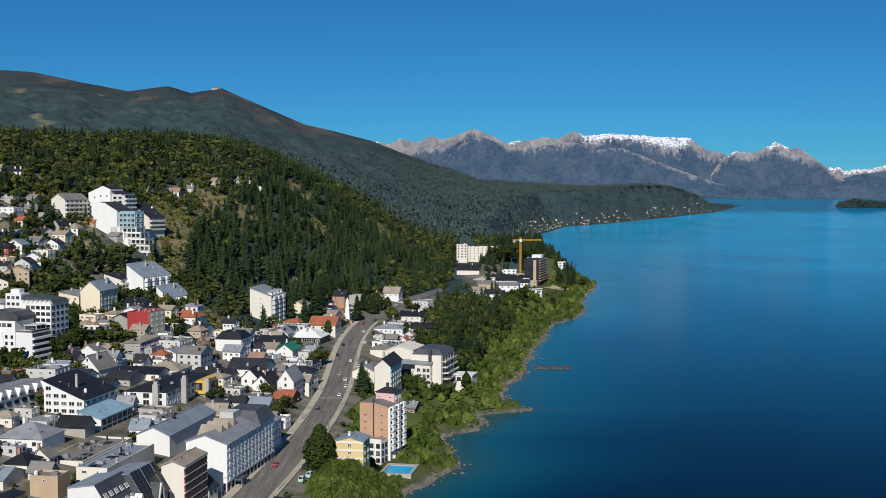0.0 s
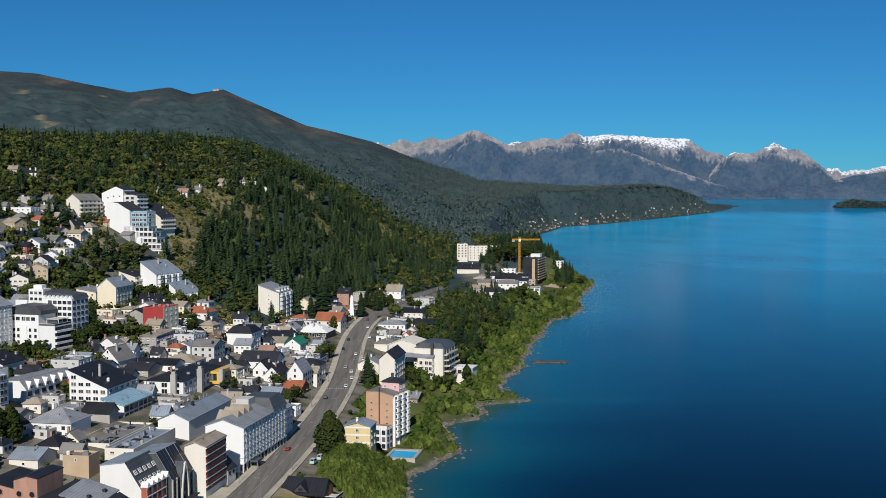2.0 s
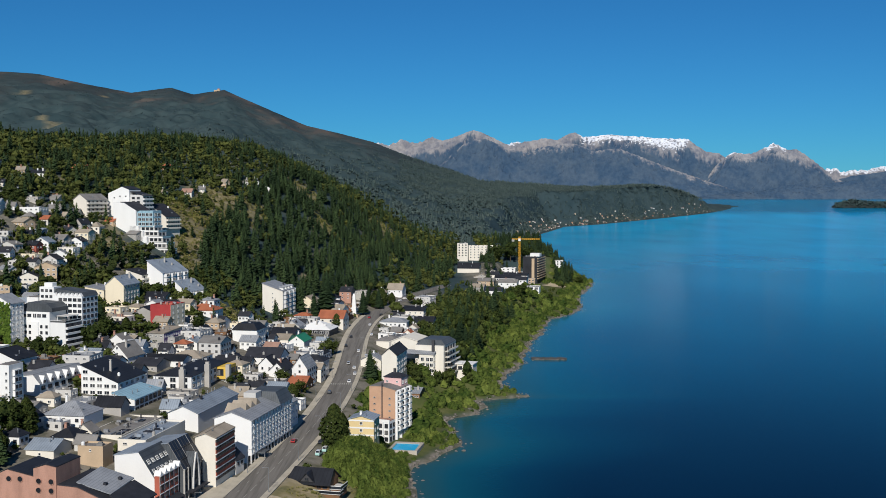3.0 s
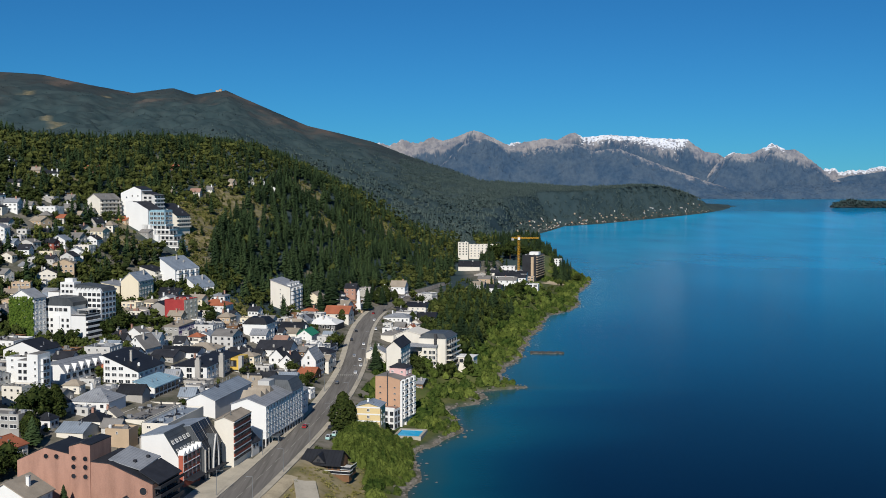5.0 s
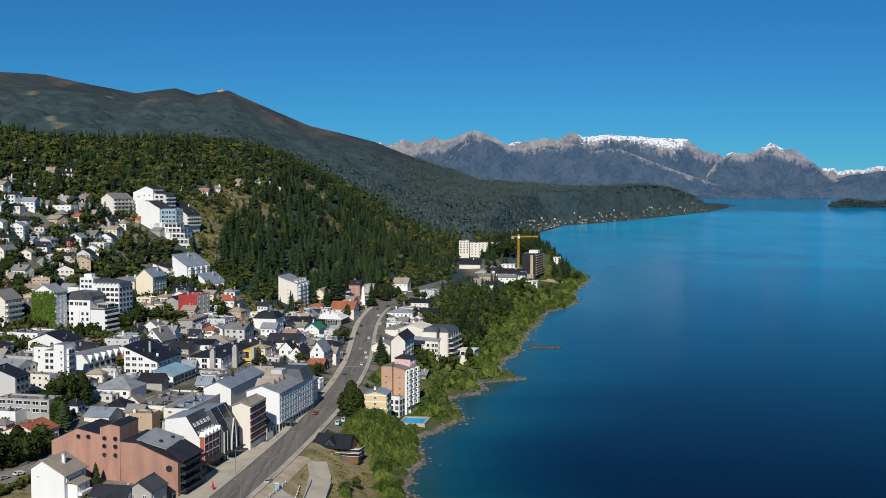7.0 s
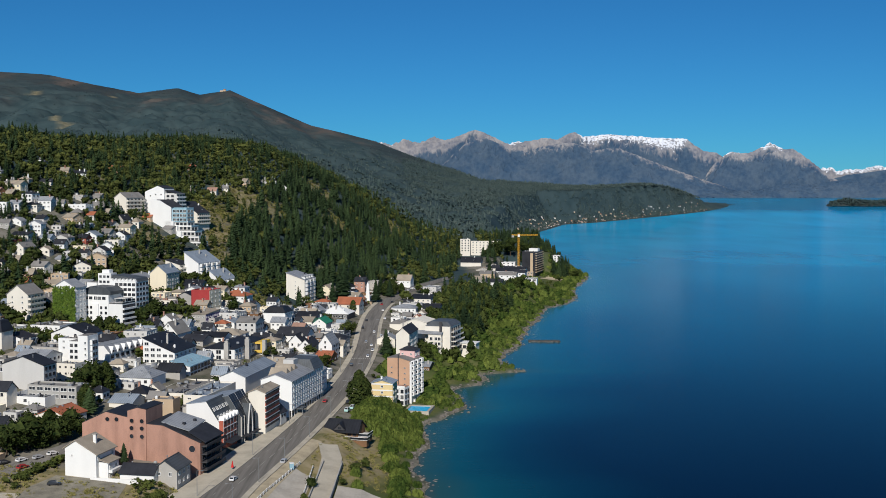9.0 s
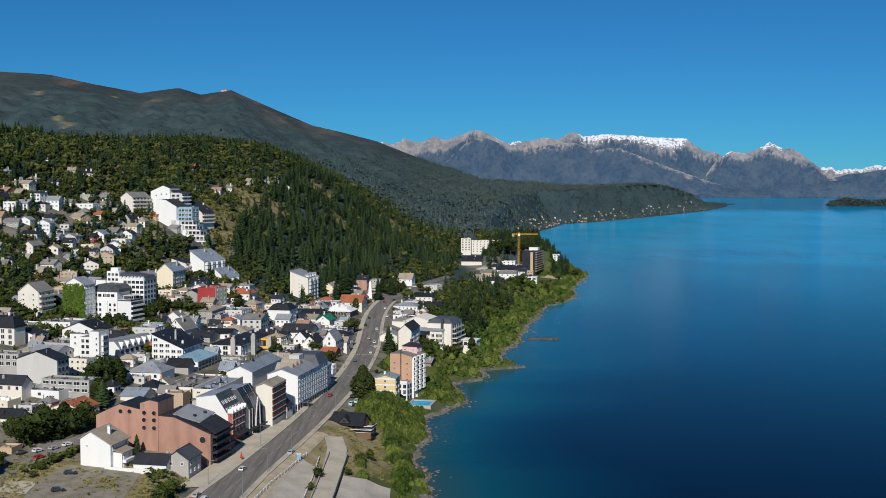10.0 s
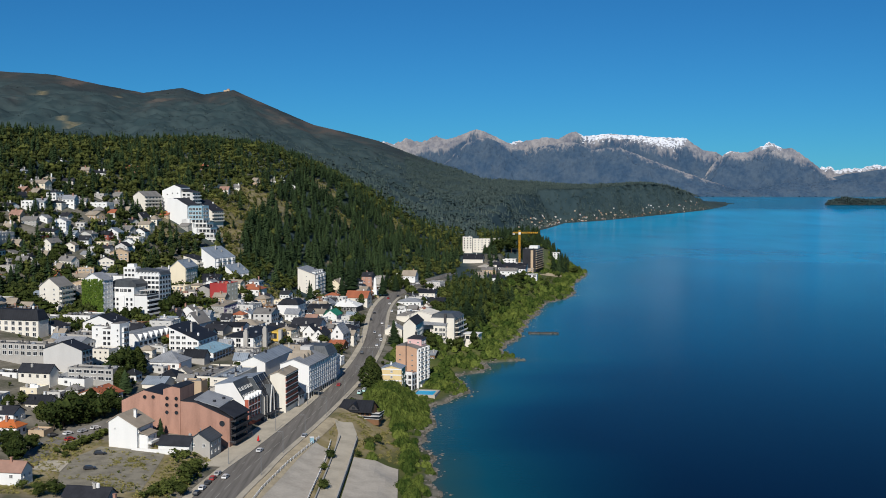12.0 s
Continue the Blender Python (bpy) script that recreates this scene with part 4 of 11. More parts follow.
house("house", "small tan building with a brown flat roof", -121.5, 336.6, -10, 9.3, 7.3, 19.5, 27.9, "tan", "greyroof", "flat", 1, (1, 1, 0.8, 0.8), None, storey=2.9)
house("house", "low white house with a blue-grey roof", -139.6, 342.3, -10, 10.5, 12.4, 21.9, 25.8, "ivory", "bluezinc", "gable_x", 2.4, (1, 1, 1, 1), None, storey=2.9)
house("shop_building", "grey corrugated-roofed hall with a white gable wall", -100.7, 414.8, -10, 12.7, 44.0, 18.6, 27.0, "white", "bluezinc", "gable_y", 2.8, None, None, storey=2.9)
house("shop_building", "white building with a wide grey flat roof", -108.6, 363.0, -10, 10.6, 34.6, 18.7, 27.2, "ivory", "bluezinc", "flat", 1, (2, 1, 1.6, 0.9), None, storey=2.9)
house("shop_building", "low white building with roof machines", -125.0, 384.3, -10, 15.1, 36.5, 19.3, 24.4, "ivory", "greyroof", "flat", 1, None, None, storey=2.9)
house("house", "dark-gabled house with small black dormers", -135.6, 403.0, -10, 11.4, 7.6, 23.9, 28.6, "stone", "black", "gable_x", 3.2, None, None, storey=2.9)
house("shop_building", "beige block with two rows of small windows", -173.8, 373.7, -14, 9.2, 9.0, 27.9, 37.1, "ivory", "greyroof", "flat", 1, (3, 3, 0.9, 0.7), None, storey=2.9)
house("apartment_building", "white building with a flat roof and a small penthouse", -181.6, 400.7, -14, 11.0, 9.0, 29.7, 44.8, "white", "greyroof", "flat", 1, (2, 2, 1.2, 1.1), None, storey=2.9)
house("house", "large white gabled house with a black roof", -196.6, 449.7, -14, 20.3, 15.0, 32.6, 41.0, "white", "black", "gable_y", 4, (2, 1, 1, 0.8), None, storey=2.9)
house("apartment_building", "stone-fronted building with a black dormered roof and tall windows", -238.7, 421.6, -14, 38.8, 9.0, 33.1, 45.6, "ivory", "black", "mansard", 5.5, (9, 4, 2.1, 2.1), None, storey=2.9)
house("shop_building", "long stone terrace building with two rows of windows", -210.0, 358.4, -14, 33.6, 9.0, 29.9, 42.0, "stone", "greyroof", "flat", 1, (10, 2, 2.2, 1.9), None, storey=2.9)
house("apartment_building", "white corner block with dark window strips", -207.3, 336.3, -14, 16.2, 9.0, 20.0, 32.0, "white", "black", "flat", 1, (3, 4, 1.2, 1.2), (2, 4, 1.2, 1.2), storey=2.9)
house("house", "white house with a dark slate roof above the street", -189.6, 327.3, -14, 15.8, 7.0, 26.0, 33.3, "ivory", "slate", "gable_x", 3, (4, 1, 1.2, 1.2), None, storey=2.9)
house("shop_building", "low white building with a pale grey roof terrace", -175.2, 336.2, -14, 18.6, 18.0, 24.8, 30.0, "white", "zinc", "flat", 1, (1, 1, 1.4, 1), None, storey=2.9)
house("shop_building", "cream single-storey building with a flat roof", -186.7, 314.6, -14, 8.4, 9.0, 24.5, 28.8, "cream", "white", "flat", 1, (2, 1, 1, 1), None, storey=2.9)
house("shop_building", "open concrete parking deck with dark bays", -167.1, 337.1, -14, 23.0, 9.0, 24.0, 33.7, "concrete", "greyroof", "flat", 1, (6, 2, 3.0, 1.5), None, storey=2.9)
house("apartment_building", "red brick block with a tan flat roof", -261.9, 591.2, -14, 15.1, 19.4, 48.7, 57.7, "redwall", "tanroof", "gable_y", 2.5, (2, 2, 1, 1), (3, 2, 1.4, 1.2), storey=2.9)
house("shop_building", "low hall with a pale barrel-like metal roof", -281.8, 669.4, -14, 21.5, 14.0, 52.2, 57.5, "stone", "zinc", "gable_x", 2.5, None, None, storey=2.9)
house("apartment_building", "grey concrete apartment house with long balconies", -301.6, 623.5, -14, 15.9, 23.8, 47.3, 58.6, "ivory", "greyroof", "flat", 1, (4, 3, 2, 1.2), (6, 3, 2, 1.2), storey=2.9)
house("apartment_building", "red and grey painted block of flats", -282.7, 526.1, -14, 14.6, 9.0, 44.1, 55.3, "redwall", "greyroof", "flat", 1, (3, 4, 1, 1.1), None, storey=2.9)
house("house", "chalet with a steep orange roof", -272.8, 529.3, -14, 7.7, 7.0, 43.3, 49.9, "wood", "orangetile", "gable_y", 6, (2, 1, 1, 1), None, storey=2.9)
house("apartment_building", "white apartment house with one wall grown over by green ivy", -216.8, 499.1, -16, 14.4, 10.2, 38.1, 60.4, "white", "zinc", "gable_y", 4, None, (3, 6, 1.2, 1.3), storey=2.9, ivy="front")
house("house", "dark-roofed chalet among houses", -175.6, 630.9, -10, 14.1, 15.0, 44.8, 49.9, "ivory", "black", "gable_x", 3.5, None, None, storey=2.9)
house("house", "grey concrete side wall house with a dark roof", -169.9, 584.5, -10, 8.5, 9.1, 39.4, 47.7, "concrete", "black", "gable_y", 2, None, None, storey=2.9)
house("house", "white and brown chalet with a broad red tile roof", -147.6, 632.2, -10, 18.3, 15.0, 37.0, 42.9, "white", "terracotta", "hip", 3.5, (5, 1, 1.4, 1.2), (3, 1, 1.2, 1.1), storey=2.9)
house("house", "white house with a grey slate gable", -133.1, 607.3, -10, 7.4, 15.0, 33.4, 38.4, "white", "slate", "gable_x", 3, (3, 1, 1.2, 1), None, storey=2.9)
house("shop_building", "long low building with a purple painted band", -153.0, 545.2, -10, 22.9, 12.1, 32.4, 38.1, "concrete", "greyroof", "flat", 1, (8, 1, 1.4, 1.2), None, storey=2.9)
house("house", "white building with a faded tan hipped roof", -129.5, 514.2, -10, 18.2, 15.0, 26.8, 31.9, "white", "tanroof", "hip", 3, (3, 1, 1.4, 1.2), (2, 1, 1.4, 1.2), storey=2.9)
house("house", "white building with a black flat roof", -137.9, 502.8, -10, 20.8, 11.7, 27.4, 32.1, "white", "black", "gable_x", 2, (4, 1, 1.4, 1.2), None, storey=2.9)
house("house", "white house with a tall triangular gable", -156.4, 495.0, -16, 11.2, 15.0, 30.7, 35.3, "white", "greyroof", "gable_y", 6, (1, 1, 1, 1.4), None, storey=2.9)
house("house", "low stone house with a black roof", -142.5, 489.7, -10, 12.3, 15.0, 27.9, 31.9, "stone", "slate", "gable_x", 2.5, (3, 1, 1.2, 1), None, storey=2.9)
house("house", "long low house with a dark roof", -96.5, 624.9, -10, 14.6, 15.0, 24.3, 29.4, "stone", "black", "gable_x", 3, None, None, storey=2.9)
house("house", "white house with a bright green roof", -86.3, 612.4, -10, 9.4, 15.0, 22.1, 26.7, "white", "green", "gable_y", 3.4, (1, 1, 1, 1), None, storey=2.9)
house("house", "low ivory house with a tan roof", -95.6, 612.4, -10, 9.0, 15.0, 24.1, 27.9, "ivory", "tanroof", "gable_x", 2.2, None, None, storey=2.9)
house("pavilion", "pavilion with a wide white pyramid roof over dark glass", -81.5, 664.0, -10, 21.3, 20.1, 21.1, 27.4, "black", "white", "hip", 5, (6, 1, 2.4, 1.8), None, storey=2.9)
house("house", "pale house with red tile gables", -74.6, 694.9, -10, 17.2, 14.6, 22.4, 30.9, "ivory", "terracotta", "gable_x", 4.5, (3, 2, 1.2, 1.2), (3, 2, 1.1, 1.1), storey=2.9)
house("house", "cream gabled house at the foot of the woods", -97.1, 749.8, -10, 13.5, 15.0, 30.0, 35.7, "cream", "tanroof", "gable_y", 4.5, None, (2, 1, 1, 1), storey=2.9)
house("house", "red-brown brick house with a dark flat roof", -74.3, 798.2, -10, 9.1, 12.5, 27.2, 39.2, "brick", "slate", "gable_x", 3, (2, 2, 1, 1.2), (2, 2, 1, 1.2), storey=2.9)
house("house", "grey house with a flat roof", -65.9, 836.4, -10, 9.5, 11.3, 27.5, 36.1, "stone", "greyroof", "flat", 1, (3, 1, 1.4, 1.2), None, storey=2.9)
house("house", "white gabled house beside the car park", -40.8, 890.8, -10, 13.2, 15.0, 25.4, 32.5, "white", "tanroof", "gable_x", 4.5, (3, 1, 1.2, 1.1), (3, 2, 1.1, 1.1), storey=2.9)
house("house", "low white and yellow house with a grey roof", -34.7, 728.3, -10, 19.1, 15.0, 17.8, 24.4, "white", "zinc", "hip", 2.6, (6, 1, 1.3, 1.2), None, storey=2.9)
house("house", "white house with a spreading black roof", -15.4, 756.1, -10, 16.7, 15.0, 15.2, 21.0, "white", "black", "gable_x", 3.4, (5, 1, 1.2, 1.1), None, storey=2.9)
house("house", "low pale grey-roofed building by the road", -40.6, 572.7, -10, 11.6, 9.0, 13.3, 21.4, "ivory", "zinc", "gable_y", 3, None, None, storey=2.9)
house("house", "grey roofed house behind the hotel", -34.6, 648.6, -10, 14.0, 15.0, 15.2, 22.1, "ivory", "greyroof", "hip", 3, None, None, storey=2.9)
house("hut", "red wooden hut with a pale metal roof", -14.4, 531.0, -10, 4.7, 15.0, 7.6, 11.0, "wood", "zinc", "gable_x", 1.6, (3, 1, 1, 0.8), None, storey=2.9)
house("house", "steep white gabled house with a grey roof", -72.1, 517.3, -10, 7.9, 15.0, 16.7, 26.1, "white", "zinc", "gable_y", 5.5, (1, 2, 1, 1.2), (4, 3, 1.1, 1.3), storey=2.9)
house("house", "white gabled house with a dark roof beside it", -84.3, 522.4, -10, 8.4, 15.0, 18.7, 24.1, "white", "slate", "gable_y", 4, (1, 1, 1, 1), None, storey=2.9)
house("house", "small red-roofed wooden house in a garden", -72.7, 507.3, -10, 9.2, 13.2, 13.0, 19.8, "wood", "terracotta", "gable_x", 2.8, (2, 1, 1.2, 1.2), (2, 1, 1, 1), storey=2.9)
house("house", "pale grey annex with a hipped roof", -144.9, 383.9, -10, 17.0, 15.0, 23.7, 29.4, "white", "zinc", "hip", 4.5, (3, 1, 1.4, 1.2), None, storey=2.9)
house("hotel", "large cream hotel with a grid of windows above the trees", 49.4, 1327.0, 0, 38.0, 14.0, 27.7, 48.2, "ivory", "greyroof", "flat", 1, (8, 5, 1.6, 1.5), None, storey=3.2)
house("hotel", "tall pale stair block joined to a cream hotel", 22.7, 1317.0, 0, 12.9, 14.0, 28.3, 51.2, "ivory", "greyroof", "flat", 1, (3, 5, 1.6, 1.4), None, storey=3.2)
house("house", "low chalet with a broad black roof", 28.7, 1214.7, -10, 25.0, 14.0, 21.0, 28.1, "ivory", "black", "gable_x", 5.5, None, None, storey=2.9)
house("apartment_building", "dark glass apartment tower under construction with balconies", 106.1, 1259.4, -16, 16.8, 46.0, -1.2, 39.7, "black", "greyroof", "flat", 1, None, None, storey=2.9, balconies=("right", 9))
house("apartment_building", "concrete lower storeys of a building site", 94.8, 1213.5, -10, 18.4, 14.0, 2.7, 16.0, "tan", "concrete", "flat", 1, (5, 2, 2, 1.6), None, storey=2.9)
house("apartment_building", "small white block of flats on the point", 142.8, 1337.0, -10, 12.3, 12.0, 7.8, 29.2, "white", "greyroof", "flat", 1, (3, 4, 1.6, 1.6), None, storey=2.9)
house("house", "white box house with wide dark windows", 85.3, 1028.0, -10, 15.2, 15.0, 15.4, 23.3, "white", "slate", "flat", 1, (3, 1, 3.4, 2), None, storey=2.9)
house("house", "white house with a grey roof on the point", 63.8, 1052.3, -10, 18.7, 15.0, 18.1, 25.2, "white", "greyroof", "gable_x", 2.6, (3, 1, 1.3, 1.1), None, storey=2.9)
house("house", "small white house with a dark roof on the point", 47.1, 992.9, -10, 14.9, 15.0, 15.6, 22.5, "white", "slate", "gable_x", 2.6, (3, 1, 1.3, 1.1), None, storey=2.9)
house("house", "small stone house with a tan roof on the point", 32.7, 1031.8, -10, 13.6, 15.0, 15.7, 22.5, "stone", "tanroof", "gable_x", 2.6, (3, 1, 1.3, 1.1), None, storey=2.9)
house("house", "white flat-roofed house on the point", 88.5, 1272.4, -10, 19.9, 15.0, 11.0, 19.1, "white", "zinc", "flat", 2.6, (3, 1, 1.3, 1.1), None, storey=2.9)
house("house", "low tan house on the point", 42.7, 1069.1, -10, 16.5, 15.0, 19.6, 25.2, "tan", "greyroof", "gable_x", 2.6, (3, 1, 1.3, 1.1), None, storey=2.9)
house("house", "dark-roofed house on the point", 69.7, 1223.9, -10, 15.0, 15.0, 13.2, 19.5, "stone", "black", "gable_x", 2.6, (3, 1, 1.3, 1.1), None, storey=2.9)
house("house", "white house with a slate roof on the point", 78.3, 1073.6, -10, 11.4, 15.0, 19.9, 26.1, "white", "slate", "gable_x", 2.6, (3, 1, 1.3, 1.1), None, storey=2.9)
house("house", "white flat-roofed house with a wide terrace on the point", 74.0, 1262.0, -10, 22.0, 14.0, 17.0, 25.0, "white", "zinc", "flat", 1, (4, 2, 1.8, 1.3), None, storey=2.9)
house("house", "white stepped house with dark windows on the point", 84.0, 1180.0, -10, 18.0, 12.0, 14.0, 22.5, "white", "black", "gable_x", 2.4, (4, 2, 1.6, 1.3), None, storey=2.9)
house("house", "wide white house with black roofs on the point", 66.0, 1098.0, -10, 26.0, 13.0, 19.0, 26.0, "white", "black", "gable_x", 3.0, (5, 2, 1.5, 1.2), (3, 2, 1.3, 1.2), storey=2.9)
house("house", "grey house with a weathered roof on the point", 40.0, 1112.0, -10, 17.0, 12.0, 20.5, 26.0, "stone", "tanroof", "gable_y", 3.0, (3, 1, 1.3, 1.1), None, storey=2.9)
house("house", "dark-roofed cottage on the point", 52.0, 1150.0, -10, 15.0, 12.0, 20.0, 25.5, "ivory", "slate", "gable_x", 3.0, (3, 1, 1.3, 1.1), None, storey=2.9)
house("apartment_building", "cream hillside apartment house with grey balconies", -253.5, 748.7, -22, 11.8, 22.6, 91.3, 109.0, "ivory", "greyroof", "gable_y", 4, None, (5, 5, 1.8, 1.6), storey=2.9, balconies=("right", 4))
house("apartment_building", "cream hillside flats with dark gabled dormers", -206.5, 773.5, -24, 14.2, 16.0, 80.8, 96.4, "ivory", "slate", "shed_r", 9, None, (6, 3, 1.5, 1.4), storey=2.9, balconies=("right", 3))
house("house", "red and black modern house", -294.8, 605.7, -14, 19.3, 7.0, 71.4, 82.2, "redwall", "black", "flat", 1, (4, 2, 1.6, 1.4), None, storey=2.9)
house("house", "white gabled house with dark eaves", -279.1, 597.3, -14, 7.0, 13.4, 70.8, 77.9, "ivory", "greyroof", "gable_y", 3, (2, 2, 1, 1), None, storey=2.9)
house("apartment_building", "stepped white building with a blue-grey roof and tall glazed bays", -178.4, 666.7, -20, 11.6, 28.0, 48.0, 63.5, "white", "bluezinc", "shed_r", 7.5, None, None, storey=2.9, bays=("right", 4, 4))
house("apartment_building", "lower stepped white building with blue-grey roof and bays", -163.1, 663.8, -20, 8.6, 22.0, 43.0, 51.5, "white", "bluezinc", "shed_r", 6.5, None, None, storey=2.9, bays=("right", 3, 2))
house("apartment_building", "ivory building with dark gabled roofs on the slope", -193.7, 658.6, -20, 12.0, 14.0, 48.0, 62.5, "ivory", "slate", "shed_r", 3.2, None, (3, 3, 1.6, 1.4), storey=2.9, balconies=("right", 3))
house("apartment_building", "ivory stepped building with a dark roof on the slope", -206.4, 658.0, -20, 11.0, 13.0, 48.0, 59.0, "ivory", "slate", "shed_r", 3.2, None, (3, 3, 1.6, 1.4), storey=2.9)
house("house", "brown wooden hillside house with a faded pink roof among trees", -329.6, 679.2, -24, 8.2, 7.2, 109.8, 114.0, "wood", "tanpink", "gable_x", 2.6, (2, 1, 1.2, 1.1), (2, 1, 1.1, 1.0), storey=2.6)
house("house", "white hillside house with a grey metal roof among trees", -299.8, 640.8, -9, 8.5, 7.8, 89.1, 93.7, "white", "zinc", "gable_y", 2.3, (2, 1, 1.2, 1.1), (2, 1, 1.1, 1.0), storey=2.6)
house("house", "white hillside house with a grey roof among trees", -294.4, 698.1, 7, 14.1, 9.5, 101.3, 105.3, "white", "greyroof", "gable_x", 2.3, (4, 1, 1.2, 1.1), (2, 1, 1.1, 1.0), storey=2.6)
house("house", "ivory hillside house with a grey roof among trees", -329.3, 705.3, -5, 10.6, 9.2, 114.9, 120.5, "ivory", "greyroof", "hip", 2.4, (3, 2, 1.2, 1.1), (2, 1, 1.1, 1.0), storey=2.6)
house("house", "grey stone hillside house with a tan roof among trees", -325.1, 721.7, -3, 8.7, 8.5, 117.2, 122.9, "stone", "tanroof", "hip", 2.8, (2, 2, 1.2, 1.1), (2, 1, 1.1, 1.0), storey=2.6)
house("house", "ivory hillside house with a dark slate roof among trees", -315.5, 739.4, 7, 9.6, 9.6, 117.2, 121.3, "ivory", "slate", "gable_x", 2.1, (2, 1, 1.2, 1.1), (2, 1, 1.1, 1.0), storey=2.6)
house("house", "white hillside house with a grey metal roof among trees", -299.4, 725.7, 5, 6.0, 9.5, 109.9, 114.9, "white", "zinc", "gable_x", 2.8, (2, 2, 1.2, 1.1), (2, 1, 1.1, 1.0), storey=2.6)
house("house", "brown wooden hillside house with a grey metal roof among trees", -282.0, 751.0, -24, 10.4, 7.9, 108.8, 113.7, "wood", "zinc", "flat", 2.6, (3, 2, 1.2, 1.1), (2, 1, 1.1, 1.0), storey=2.6)
house("house", "white hillside house with a black roof among trees", -304.7, 791.8, -5, 15.6, 7.8, 123.2, 128.8, "white", "black", "gable_x", 2.1, (4, 2, 1.2, 1.1), (2, 1, 1.1, 1.0), storey=2.6)
house("house", "tan hillside house with a tan roof among trees", -315.1, 781.4, 10, 6.2, 7.6, 126.0, 130.9, "tan", "tanroof", "gable_x", 2.5, (2, 2, 1.2, 1.1), (2, 1, 1.1, 1.0), storey=2.6)
house("house", "rose brick hillside house with a red tiled roof among trees", -297.5, 863.1, -19, 12.6, 8.1, 129.0, 133.6, "brick", "terracotta", "gable_x", 2.9, (3, 1, 1.2, 1.1), (2, 1, 1.1, 1.0), storey=2.6)
house("house", "grey stone hillside house with a grey roof among trees", -269.0, 721.4, 6, 8.7, 7.3, 97.7, 103.2, "stone", "greyroof", "gable_x", 2.8, (2, 2, 1.2, 1.1), (2, 1, 1.1, 1.0), storey=2.6)
house("house", "cream hillside house with a grey roof among trees", -259.0, 731.4, -5, 8.0, 7.7, 95.7, 99.4, "cream", "greyroof", "gable_x", 3.1, (2, 1, 1.2, 1.1), (2, 1, 1.1, 1.0), storey=2.6)
house("house", "ivory hillside house with a dark slate roof among trees", -251.3, 693.2, -28, 8.4, 9.1, 84.7, 89.2, "ivory", "slate", "gable_x", 2.6, (2, 1, 1.2, 1.1), (2, 1, 1.1, 1.0), storey=2.6)
house("house", "grey stone hillside house with a black roof among trees", -247.5, 711.4, -29, 7.1, 7.9, 87.2, 93.0, "stone", "black", "gable_y", 3.3, (2, 2, 1.2, 1.1), (2, 1, 1.1, 1.0), storey=2.6)
house("house", "ivory hillside house with a tan roof among trees", -240.0, 719.3, -5, 7.2, 9.5, 84.7, 90.7, "ivory", "tanroof", "hip", 3.3, (2, 2, 1.2, 1.1), (2, 1, 1.1, 1.0), storey=2.6)
house("house", "tan hillside house with a red tiled roof among trees", -236.6, 744.7, -25, 8.1, 8.1, 89.4, 93.7, "tan", "terracotta", "gable_x", 2.6, (2, 1, 1.2, 1.1), (2, 1, 1.1, 1.0), storey=2.6)
house("house", "grey concrete hillside house with a grey roof among trees", -218.4, 735.8, -28, 9.5, 7.5, 79.0, 85.0, "concrete", "greyroof", "gable_x", 2.0, (2, 2, 1.2, 1.1), (2, 1, 1.1, 1.0), storey=2.6)
house("house", "tan hillside house with a tan roof among trees", -274.0, 676.0, -26, 10.2, 9.9, 89.7, 95.2, "tan", "tanroof", "gable_x", 2.4, (3, 2, 1.2, 1.1), (2, 1, 1.1, 1.0), storey=2.6)
house("house", "ivory hillside house with a grey roof among trees", -288.1, 644.4, -28, 7.9, 7.5, 86.5, 91.1, "ivory", "greyroof", "gable_x", 2.1, (2, 1, 1.2, 1.1), (2, 1, 1.1, 1.0), storey=2.6)
house("house", "white hillside house with a blue-grey roof among trees", -275.3, 627.8, -10, 8.4, 7.7, 77.3, 82.6, "white", "bluezinc", "gable_x", 2.1, (2, 2, 1.2, 1.1), (2, 1, 1.1, 1.0), storey=2.6)
house("house", "white hillside house with a dark slate roof among trees", -264.6, 623.3, 1, 7.1, 8.2, 72.7, 78.7, "white", "slate", "gable_x", 2.7, (2, 2, 1.2, 1.1), (2, 1, 1.1, 1.0), storey=2.6)
house("house", "red-walled hillside house with a black roof among trees", -256.7, 646.7, -14, 7.9, 7.1, 75.6, 81.6, "redwall", "black", "gable_x", 2.3, (2, 2, 1.2, 1.1), (2, 1, 1.1, 1.0), storey=2.6)
house("house", "white hillside house with a black roof among trees", -267.8, 660.2, 3, 10.1, 8.5, 82.5, 87.1, "white", "black", "gable_x", 3.2, (3, 1, 1.2, 1.1), (2, 1, 1.1, 1.0), storey=2.6)
house("house", "white hillside house with a blue-grey roof among trees", -262.2, 675.2, -22, 7.5, 7.7, 84.9, 88.6, "white", "bluezinc", "gable_x", 2.3, (2, 1, 1.2, 1.1), (2, 1, 1.1, 1.0), storey=2.6)
house("house", "grey concrete hillside house with a grey roof among trees", -305.7, 628.9, 7, 10.3, 8.7, 87.0, 92.8, "concrete", "greyroof", "gable_x", 2.1, (3, 2, 1.2, 1.1), (2, 1, 1.1, 1.0), storey=2.6)
house("house", "tan hillside house with a faded pink roof among trees", -315.0, 629.2, -4, 7.8, 9.4, 90.3, 96.3, "tan", "tanpink", "gable_x", 3.3, (2, 2, 1.2, 1.1), (2, 1, 1.1, 1.0), storey=2.6)
